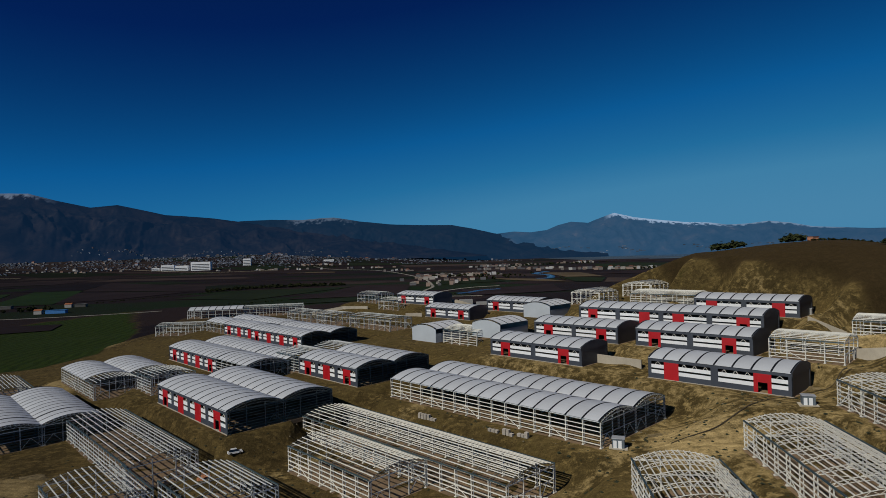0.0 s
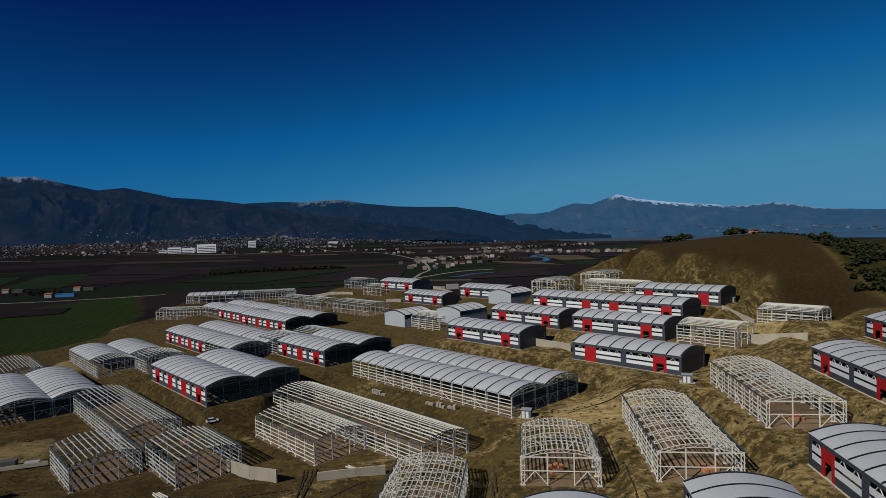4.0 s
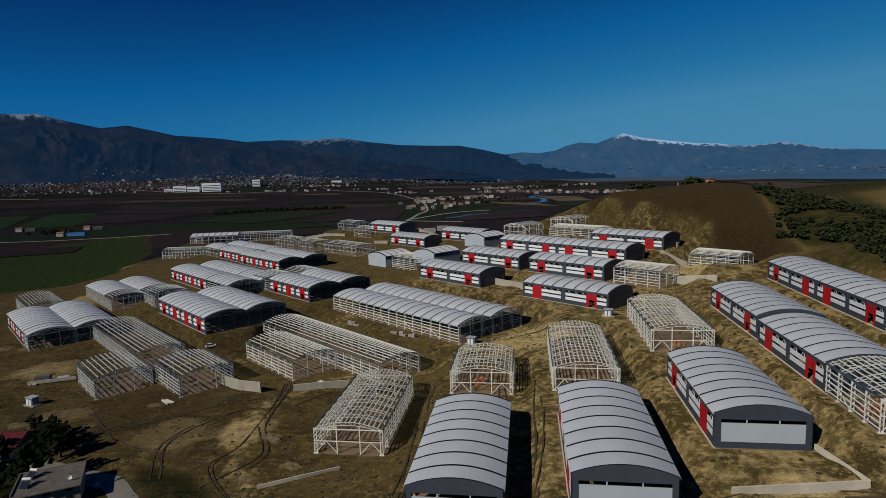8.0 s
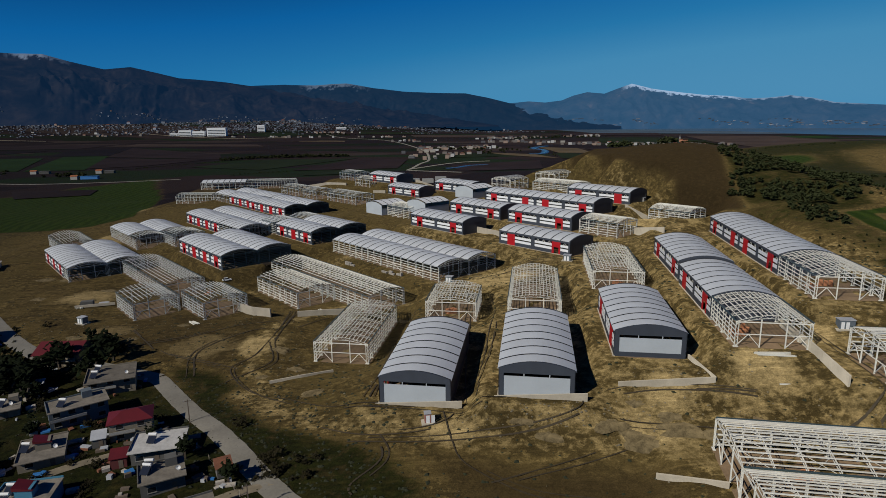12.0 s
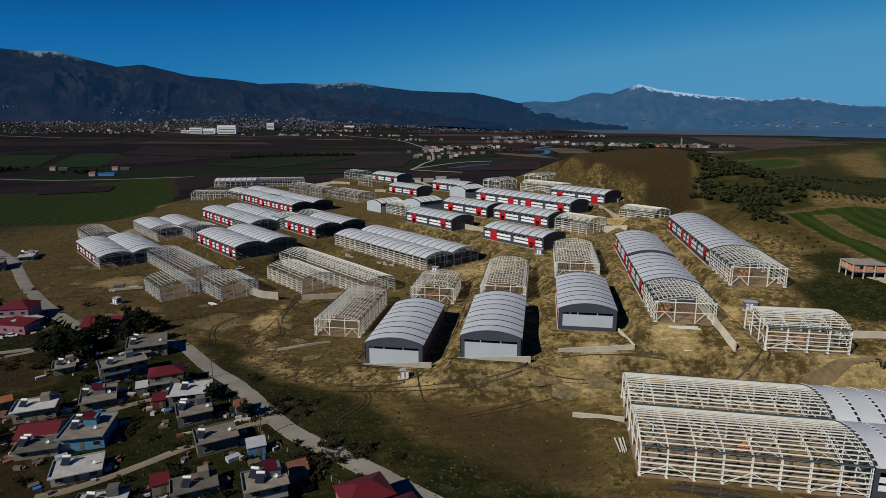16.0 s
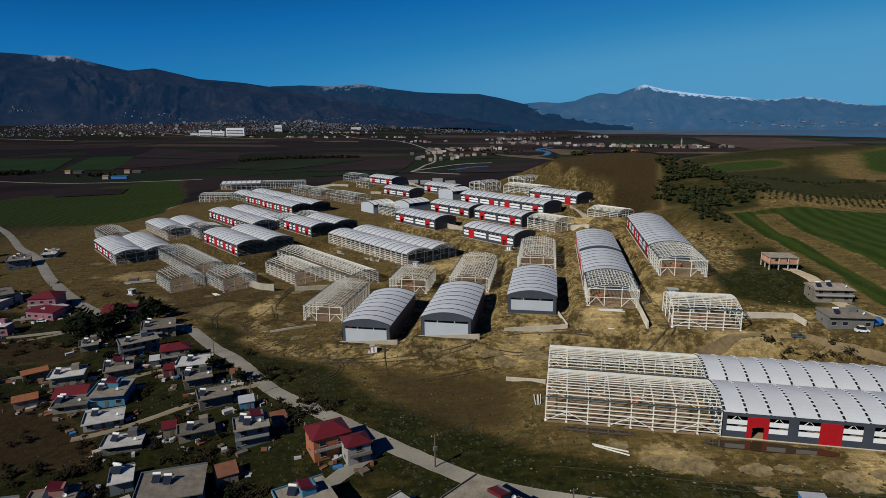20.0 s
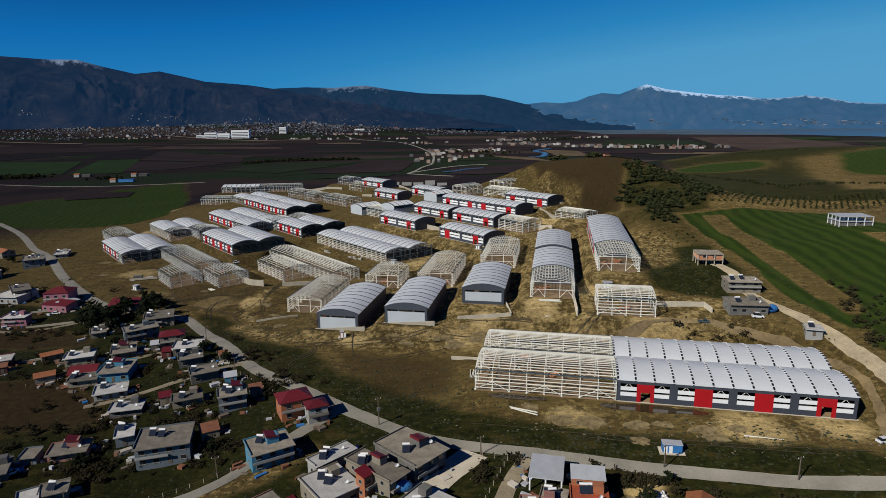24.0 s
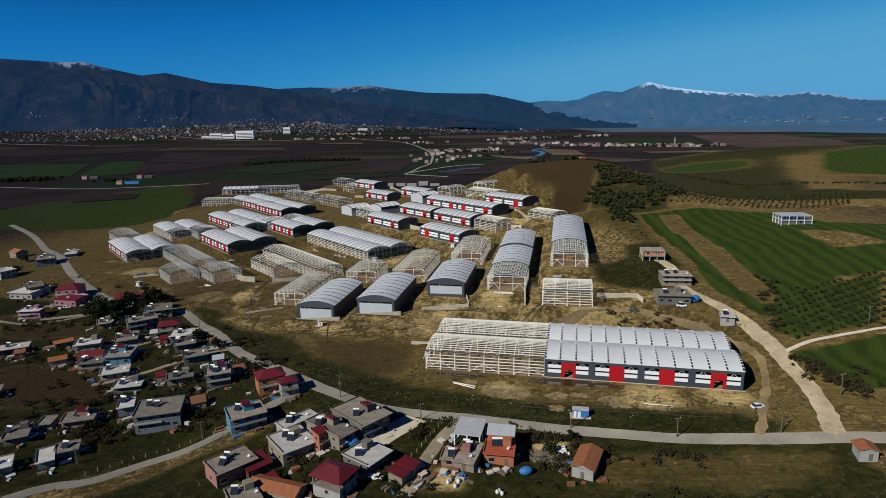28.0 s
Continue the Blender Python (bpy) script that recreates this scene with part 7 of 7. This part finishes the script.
scatter("grass_tufts", clear(tufts, 0.6), (0.2, 0.6), TUFT, "dark tufts of winter grass and weeds", "grass", 0.5)

# wheel ruts in the wet earth
RUT = material("wet_rut", (0.05, 0.037, 0.019), 0.8, 0.0, 0.3, 0.3, 2.0, 0.2)


def ruts(*pts):
    """Two broken wheel marks along a line."""
    line = smooth_line(pts, 1.6)
    r = random.Random(int(pts[0][0] * 7 + pts[0][1]))
    m = Mesh()
    for off in (-0.95, 0.95):
        run, width = 0, 0.4
        for i in range(len(line) - 1):
            if run <= 0:
                run = r.randint(4, 22)
                if r.random() < 0.35:
                    width = 0.0
                else:
                    width = r.uniform(0.22, 0.5)
            run -= 1
            if not width:
                continue
            p, q = line[i], line[i + 1]
            d = (q - p).normalized()
            sway = 0.25 * math.sin(i * 0.21 + off)
            corner = []
            for c, e in ((p, off - width / 2), (p, off + width / 2), (q, off + width / 2), (q, off - width / 2)):
                x, y = c.x - d.y * (e + sway), c.y + d.x * (e + sway)
                corner.append((x, y, float(level(x, y)) + 0.2))
            m.quad(*[corner[n] for n in (0, 3, 2, 1)])
    tagged(new("wheel_rut", m.data("wheel_rut", RUT)), "broken dark wheel ruts in the wet earth", "road", kind="structure")


for shift in (0.0, 1.2):
    ruts((-19 + shift, 142), (-16, 116 + shift), (-17, 91), (-22 + shift, 81), (-14, 68 + shift), (-4, 59), (6 + shift, 52))
    ruts((-75, 119 + shift), (-61, 103), (-50 + shift, 92), (-33, 84 + shift), (-22, 80))
    ruts((32 + shift, 131), (31, 79), (27 + shift, 48))
    ruts((68 + shift, 138), (61, 73 + shift), (54 + shift, 44))
    ruts((-2, 55 + shift), (20, 45), (42, 42 + shift), (61, 38), (82, 41 + shift), (102, 42), (124, 35 + shift))
ruts((49, 40), (50, 33), (51, 27), (54, 18), (66, 8), (80, 4))
ruts((57, 150), (56, 120), (54, 90), (53, 60), (50, 36), (30, 32), (10, 42))
ruts((91, 150), (87, 120), (86, 80), (84, 50), (80, 32), (50, 28), (25, 30))
ruts((152, 170), (150, 120), (149, 80), (151, 50), (147, 24), (120, 24), (90, 30))
ruts((-20, 70), (-10, 85), (-16, 105), (-8, 122), (4, 140))
ruts((-34, 75), (-40, 95), (-30, 112), (-20, 118), (-14, 130))
ruts((-70, 100), (-50, 108), (-36, 120), (-20, 125))
ruts((60, 160), (75, 165), (95, 176), (130, 190))
ruts((20, 48), (35, 24), (30, 10), (45, 5), (70, 15), (90, 22))
ruts((100, -38), (130, -44), (170, -50), (205, -56))
ruts((120, 14), (150, 10), (185, 14), (205, 22))

# ---- across the plain: farms, a hospital, the town at the foot of the mountains ----
def island_material(name, tones, rough=0.9):
    """A plain wall or roof colour picked for each joined piece."""
    m = bpy.data.materials.new(name)
    m.use_nodes = True
    n, l = m.node_tree.nodes, m.node_tree.links
    geo, ramp = n.new("ShaderNodeNewGeometry"), n.new("ShaderNodeValToRGB")
    ramp.color_ramp.interpolation = "CONSTANT"
    while len(ramp.color_ramp.elements) < len(tones):
        ramp.color_ramp.elements.new(0.5)
    for k, (e, tone) in enumerate(zip(ramp.color_ramp.elements, tones)):
        e.position, e.color = k / len(tones), (*tone, 1)
    l.new(geo.outputs["Random Per Island"], ramp.inputs[0])
    l.new(ramp.outputs[0], n["Principled BSDF"].inputs["Base Color"])
    n["Principled BSDF"].inputs["Roughness"].default_value = rough
    return m


FARWALL = island_material("far_house_wall", ((0.12, 0.12, 0.13), (0.33, 0.31, 0.28), (0.17, 0.15, 0.14), (0.45, 0.45, 0.45), (0.22, 0.17, 0.14), (0.09, 0.09, 0.10), (0.30, 0.22, 0.18)))
# town walls carry a dim blue tint, distance haze mixed into their colours
TOWNWALL = island_material("hazed_town_wall", ((0.03, 0.045, 0.07), (0.075, 0.095, 0.135), (0.045, 0.06, 0.085), (0.13, 0.155, 0.20), (0.065, 0.07, 0.09), (0.04, 0.055, 0.08), (0.23, 0.26, 0.32)))
FARROOF = island_material("far_roof", ((0.11, 0.045, 0.03), (0.09, 0.07, 0.06), (0.15, 0.06, 0.04), (0.16, 0.15, 0.14)))


def far_houses(name, spots, wide, high, label, wall, tiled=0.4):
    """Houses as joined blocks, some under a hipped roof."""
    m = Mesh()
    r = random.Random(len(spots))
    for x, y, z in spots:
        w, d, h = r.uniform(*wide), r.uniform(*wide) * 0.8, r.uniform(*high)
        m.box(x, y, z - 3, x + w, y + d, z + h, 0)
        if r.random() < tiled:
            m.hexa(((x - 0.5, y - 0.5, z + h), (x + w + 0.5, y - 0.5, z + h), (x + w + 0.5, y + d + 0.5, z + h), (x - 0.5, y + d + 0.5, z + h), (x + w * 0.3, y + d * 0.4, z + h + w * 0.2), (x + w * 0.7, y + d * 0.4, z + h + w * 0.2), (x + w * 0.7, y + d * 0.6, z + h + w * 0.2), (x + w * 0.3, y + d * 0.6, z + h + w * 0.2)), 1)
    return tagged(new(name, m.data(name, [wall, FARROOF])), label, "houses", kind="stuff")


far_rnd = random.Random(31)


def on_slope(grid, i, j):
    """A place on a mountain's grid, between its rows and columns."""
    i, j = min(max(i, 0.0), grid[0].shape[0] - 1.01), min(max(j, 0.0), grid[0].shape[1] - 1.01)
    p, q = int(i), int(j)
    return tuple(g[p, q] + (g[p + 1, q] - g[p, q]) * (i - p) + (g[p, q + 1] - g[p, q]) * (j - q) for g in grid)


def fan_spot(a, r):
    x, y = 112 + r * math.sin(radians(a)), -190 + r * math.cos(radians(a))
    return x, y, float(level(x, y))


town = []
for _ in range(260):
    a0, r0 = far_rnd.triangular(-44, 7, -24), far_rnd.triangular(3450, 4400, 4300)
    for _ in range(far_rnd.randint(4, 22)):
        town.append(fan_spot(far_rnd.gauss(a0, 0.9), min(4460, far_rnd.gauss(r0, 50))))
for _ in range(16):
    j0, i0 = far_rnd.triangular(120, 640, 330), far_rnd.uniform(7, 11)
    for _ in range(far_rnd.randint(3, 14)):
        town.append(on_slope(SLOPE, far_rnd.gauss(i0, 1.2), far_rnd.gauss(j0, 9)))
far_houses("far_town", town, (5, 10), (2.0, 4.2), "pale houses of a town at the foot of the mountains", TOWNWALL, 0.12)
blocks = [fan_spot(far_rnd.triangular(-40, 5, -15), far_rnd.triangular(3800, 4400, 4300)) for _ in range(110)]
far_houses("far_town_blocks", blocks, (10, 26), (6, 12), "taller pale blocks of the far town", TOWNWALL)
shore = []
for _ in range(34):
    j0, i0 = far_rnd.uniform(90, 470), far_rnd.uniform(3, 11)
    for _ in range(far_rnd.randint(3, 10)):
        shore.append(on_slope(FAR_SLOPE, far_rnd.gauss(i0, 0.7), far_rnd.gauss(j0, 6)))
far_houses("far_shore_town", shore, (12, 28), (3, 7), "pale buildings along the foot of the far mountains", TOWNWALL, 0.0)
villages = []
for cx, cy, sx, sy, n in ((30, 1690, 50, 20, 30), (110, 1715, 36, 18, 22), (-40, 1600, 26, 40, 10), (218, 2500, 50, 60, 20), (320, 2600, 60, 40, 16), (628, 2690, 50, 14, 22), (250, 2150, 50, 40, 14), (380, 2050, 60, 20, 10), (623, 1830, 75, 10, 32), (790, 1735, 55, 12, 26), (450, 1900, 60, 14, 14), (-660, 3250, 60, 30, 20), (-800, 2870, 90, 24, 26), (-360, 2857, 80, 20, 16), (-1500, 3150, 120, 40, 20), (-2250, 3250, 160, 50, 30), (-120, 2300, 50, 40, 12), (-20, 1300, 26, 30, 8), (60, 1400, 40, 20, 8), (-1850, 2900, 200, 60, 24)):
    for _ in range(n):
        x, y = far_rnd.gauss(cx, sx), far_rnd.gauss(cy, sy)
        villages.append((x, y, float(level(x, y))))
far_houses("far_villages", villages, (7, 15), (3.5, 9), "small pale houses of villages on the plain", FARWALL)
sheds = [(730 + 14 * i, 1790 - 3 * i, PLAIN) for i in range(4)] + [(540 + 26 * i, 1860 - 2 * i, PLAIN) for i in range(5)]
far_houses("far_sheds", sheds, (18, 34), (3, 5), "long white sheds beside a village", PAINT["white"])
minaret = root("minaret", 738, 1782, PLAIN, 0, "slim white tower standing over village roofs", "tower")
child("shaft", box_data("minaret_shaft", 3, 3, 26, PAINT["white"]), minaret)
child("balcony", box_data("minaret_balcony", 5, 5, 1.2, PAINT["white"]), minaret, move(-1, -1, 18))
child("spire", box_data("minaret_spire", 1.6, 1.6, 6, PAINT["grey"]), minaret, move(0.7, 0.7, 26))
RIVER = bpy.data.materials.new("river_water")
RIVER.use_nodes = True
RIVER.node_tree.nodes["Principled BSDF"].inputs["Base Color"].default_value = (0.06, 0.10, 0.15, 1)
RIVER.node_tree.nodes["Principled BSDF"].inputs["Roughness"].default_value = 0.15
ribbon("river_water", 17, RIVER, "blue river bending through the plain", (330, 1800), (275, 1686), (292, 1560), (266, 1420), (230, 1400), lift=1.9, ragged=3)
ribbon("canal_water", 11, RIVER, "short blue canal behind the site", (28, 975), (48, 1000), (74, 1050), (110, 1075), lift=1.9, ragged=1)


def far_block(name, x, y, turn, label, *boxes):
    ob = root(name, x, y, float(level(x, y)) - 2.0, turn, label, "building")
    for bx, by, w, d, h in boxes:
        wing = child("wing", box_data("far_wing", w, d, h, WHITE), ob, move(bx, by, 0))
        for k in range(int(h / 9)):
            child("window_band", box_data("far_band", w * 0.9, 0.5, 3.0, GLASS), wing, move(w * 0.05, -0.5, 4 + k * 8))
    return ob


far_block("hospital", -1368, 2930, 8, "large pale hospital of several wings on the plain", (-38, 10, 34, 29, 18), (8, 0, 62, 40, 31), (70, 3, 62, 40, 26), (150, -10, 92, 40, 42))
far_block("tower_block", -1062, 3250, 8, "pale block standing alone on the plain", (0, 0, 40, 30, 40))
far_block("warehouse", -678, 3536, 8, "long white warehouse on the plain", (0, 0, 60, 40, 14))


def farm(x, y, mat, label, l=16):
    ob = put("farmstead", x, y, 10, label, "farm")
    child("house", box_data("farm_house", 10, 8, 5, PAINT["white"]), ob)
    pitched(ob, 10, 8, 5.2, 2, TILE, "gable")
    child("barn", box_data("barn", l, 9, 4.5, mat), ob, move(14, 2, 0))
    child("barn_roof", box_data("barn_roof", l + 1, 10, 0.4, mat), ob, move(13.5, 1.5, 4.504))


farm(-718, 957, PAINT["grey"], "white farmhouse with a barn beside the plain road")
farm(-575, 850, BLUE, "white farmhouse with bright blue barns beside the road", 26)
farm(-600, 960, PAINT["grey"], "white farmhouse with a barn beside the plain road")
tents = put("market_tents", -10, 640, 5, "row of white sheeted stores behind the far rows", "stores")
for i in range(7):
    child("store", box_data("store", 14, 9, 4 + i % 3, PAINT["white"]), tents, move(i * 17 - 50, (i % 2) * 14, 0))

# ---- standing water before the twin hall ----
WATER = bpy.data.materials.new("muddy_water")
WATER.use_nodes = True
wb = WATER.node_tree.nodes["Principled BSDF"]
wb.inputs["Base Color"].default_value, wb.inputs["Roughness"].default_value = (0.05, 0.035, 0.018, 1), 0.06


def puddle(x, y, rx, ry, turn):
    m = Mesh()
    c, s = math.cos(radians(turn)), math.sin(radians(turn))
    z = float(level(x, y)) + 0.17
    m.v.append((x, y, z))
    for i in range(28):
        a = i * math.tau / 28
        k = 1 + 0.28 * noise.noise(Vector((math.cos(a) * 1.3 + x, math.sin(a) * 1.3, y)))
        u, v = rx * math.cos(a) * k, ry * math.sin(a) * k
        m.v.append((x + u * c - v * s, y + u * s + v * c, z))
    m.f = [(0, 1 + i, 1 + (i + 1) % 28) for i in range(28)]
    m.k = [0] * 28
    tagged(new("puddle", m.data("puddle", WATER)), "brown standing water on wet earth", "water", kind="structure")


puddle(152, -30.5, 12, 2.4, -8.6)
puddle(166, -32.5, 6, 1.6, -8.6)
puddle(115, -24.5, 9, 1.6, -8.6)

# ---- heaps of dug earth ----
HEAP = material("dug_pale_earth", (0.155, 0.12, 0.064), 0.95, 0.0, 0.6, 0.5, 3.0, 0.6, spec=0.1)
heap_rnd = random.Random(77)


def earth_heap(x, y, r, h):
    m = Mesh()
    seed = heap_rnd.uniform(0, 50)
    n, rings = 18, 5
    m.v.append((0, 0, h))
    for j in range(1, rings + 1):
        for i in range(n):
            a, f = i * math.tau / n, j / rings
            k = 1 + 0.45 * noise.fractal(Vector((math.cos(a) * 1.3, math.sin(a) * 1.3, seed)), 0.7, 2.2, 3)
            px, py = r * f * k * math.cos(a) * 1.5, r * f * k * math.sin(a)
            top = h * (1 - f) ** 1.2 * (1 + 0.7 * noise.noise(Vector((px, py, seed)))) + 0.22 * noise.noise(Vector((px * 1.6, py * 1.6, seed)))
            m.v.append((px, py, top - (0.5 if j == rings else 0)))
    for i in range(n):
        m.f.append((0, 1 + i, 1 + (i + 1) % n))
        for j in range(rings - 1):
            p, q = 1 + j * n, 1 + (j + 1) * n
            m.f.append((p + i, q + i, q + (i + 1) % n, p + (i + 1) % n))
    m.k = [0] * len(m.f)
    ob = new("dirt_mound", m.data("dirt_mound", HEAP, True))
    ob.location = (x, y, float(level(x, y)))
    ob.rotation_euler = (0, 0, heap_rnd.uniform(-0.5, 0.3))
    return tagged(ob, "low heap of pale dug earth on the site", "earth heap", "heaps of dug earth")


for x, y, r in ((118, -29, 2.5), (128, -36, 3.5), (136, -37, 4), (149, -39, 3), (156, -39, 2.5), (167, -42, 3), (156, -51, 2), (148, -47, 2.4), (169, -46, 3), (176, -42, 2.5), (11, 58, 3), (87, 29, 3), (91, 27, 2.5), (94, 23, 4), (67, 31, 2), (73, 27, 2.5), (103, 32, 2.5), (104, 26, 4), (112, 24, 4), (122, 22, 3), (96, 38, 2), (-58, 124, 2), (-11, 96, 3), (-1, 79, 3), (-10, 73, 2), (-170, 204, 4), (-159, 204, 3), (-144, 162, 3), (-120, 176, 3), (-95, 112, 2.5), (-70, 108, 2), (30, 128, 2.5), (62, 172, 2.5), (118, 190, 2.5)):
    earth_heap(x, y, r, r * heap_rnd.uniform(0.13, 0.26))

# ---- yard clutter in the village ----
clutter = Mesh()
for hx, hy, a, w, d in HOUSE_BOXES:
    if hy > 130 or hx > 180:
        continue
    c, s = math.cos(a), math.sin(a)
    for _ in range(11):
        u, v = heap_rnd.choice(((heap_rnd.uniform(0, w), heap_rnd.uniform(-4.5, -1.6)), (heap_rnd.uniform(-4, -1.0), heap_rnd.uniform(0, d)), (w + heap_rnd.uniform(0.8, 3), heap_rnd.uniform(0, d))))
        x, y = hx + u * c - v * s, hy + u * s + v * c
        if clear([(x, y)], 0.7):
            z, l, k = float(level(x, y)), heap_rnd.uniform(0.3, 1.3), heap_rnd.uniform(0.3, 0.8)
            hgt = heap_rnd.uniform(0.2, 1.0)
            e, g = math.cos(a + heap_rnd.uniform(-1, 1)), math.sin(a + heap_rnd.uniform(-1, 1))
            q = [(x + p * l * e - t * k * g, y + p * l * g + t * k * e) for p, t in ((-1, -1), (1, -1), (1, 1), (-1, 1))]
            clutter.hexa([(*p, z - 0.2) for p in q] + [(*p, z + hgt) for p in q], heap_rnd.choice((0, 0, 0, 0, 0, 1, 1, 1, 1, 2, 2, 2, 3, 3, 3, 4)))
tagged(new("yard_clutter", clutter.data("yard_clutter", [TIMBER, RUST, BLOCK, SHEET, BLUE])), "planks, crates and scrap lying in the house yards", "clutter", kind="stuff")

# ---- white bulk sacks and a brushwood heap in the gardens ----
SACK = material("white_bulk_sack", (0.62, 0.62, 0.60), 0.8, 0.0, 0.12, 0.8, 4.0, 0.1, 0.1)


def sack_data():
    """A filled bag: a square body drawn in towards its top, with a slack rim."""
    def make():
        m = Mesh()
        rings = ((0.0, 0.38), (0.12, 0.48), (0.55, 0.52), (0.85, 0.44), (0.98, 0.26), (1.08, 0.30))
        for z, r in rings:
            for i in range(10):
                a = i * math.tau / 10
                k = r * (1 + 0.12 * math.cos(4 * a))
                m.v.append((k * math.cos(a), k * math.sin(a), z))
        for j in range(len(rings) - 1):
            m.f += [(10 * j + i, 10 * j + (i + 1) % 10, 10 * j + 10 + (i + 1) % 10, 10 * j + 10 + i) for i in range(10)]
        m.f.append(tuple(range(len(m.v) - 10, len(m.v))))
        m.k = [0] * len(m.f)
        return m.data("sack", SACK, True)
    return shared("sack", make)


for cx, cy, count in ((115.5, -90.8, 5), (146.5, -71.0, 7), (128.0, -93.2, 3)):
    for i in range(count):
        x, y = cx + heap_rnd.gauss(0, 1.0), cy + heap_rnd.gauss(0, 0.7)
        ob = new("bulk_sack", sack_data())
        ob.matrix_basis = pose(x, y, float(level(x, y)) - 0.03, heap_rnd.uniform(-8, 8), heap_rnd.uniform(-8, 8), heap_rnd.uniform(0, 90))
        tagged(ob, "filled white bulk sack standing in a garden", "sack", "white sacks in the gardens")
BRUSHWOOD = material("grey_brushwood", (0.20, 0.175, 0.14), 0.95, 0.0, 0.35, 0.5, 3.0, 0.0, spec=0.1)
twigs = Mesh()
hx, hy = (141.5, -75.3)
hz = float(level(hx, hy))
for _ in range(420):
    a, r = heap_rnd.uniform(0, math.tau), 3.6 * math.sqrt(heap_rnd.random())
    x, y, z = hx + r * math.cos(a) * 1.4, hy + r * math.sin(a), hz + 1.3 * (1 - (r / 3.6) ** 2) * heap_rnd.random()
    b, l = heap_rnd.uniform(0, math.tau), heap_rnd.uniform(0.5, 1.3)
    twigs.beam((x, y, z), (x + l * math.cos(b), y + l * math.sin(b), max(hz + 0.05, z + heap_rnd.uniform(-0.3, 0.5))), 0.07)
tagged(new("brushwood_heap", twigs.data("brushwood_heap", BRUSHWOOD)), "heap of pale cut brushwood beside a garden", "brushwood", kind="stuff")
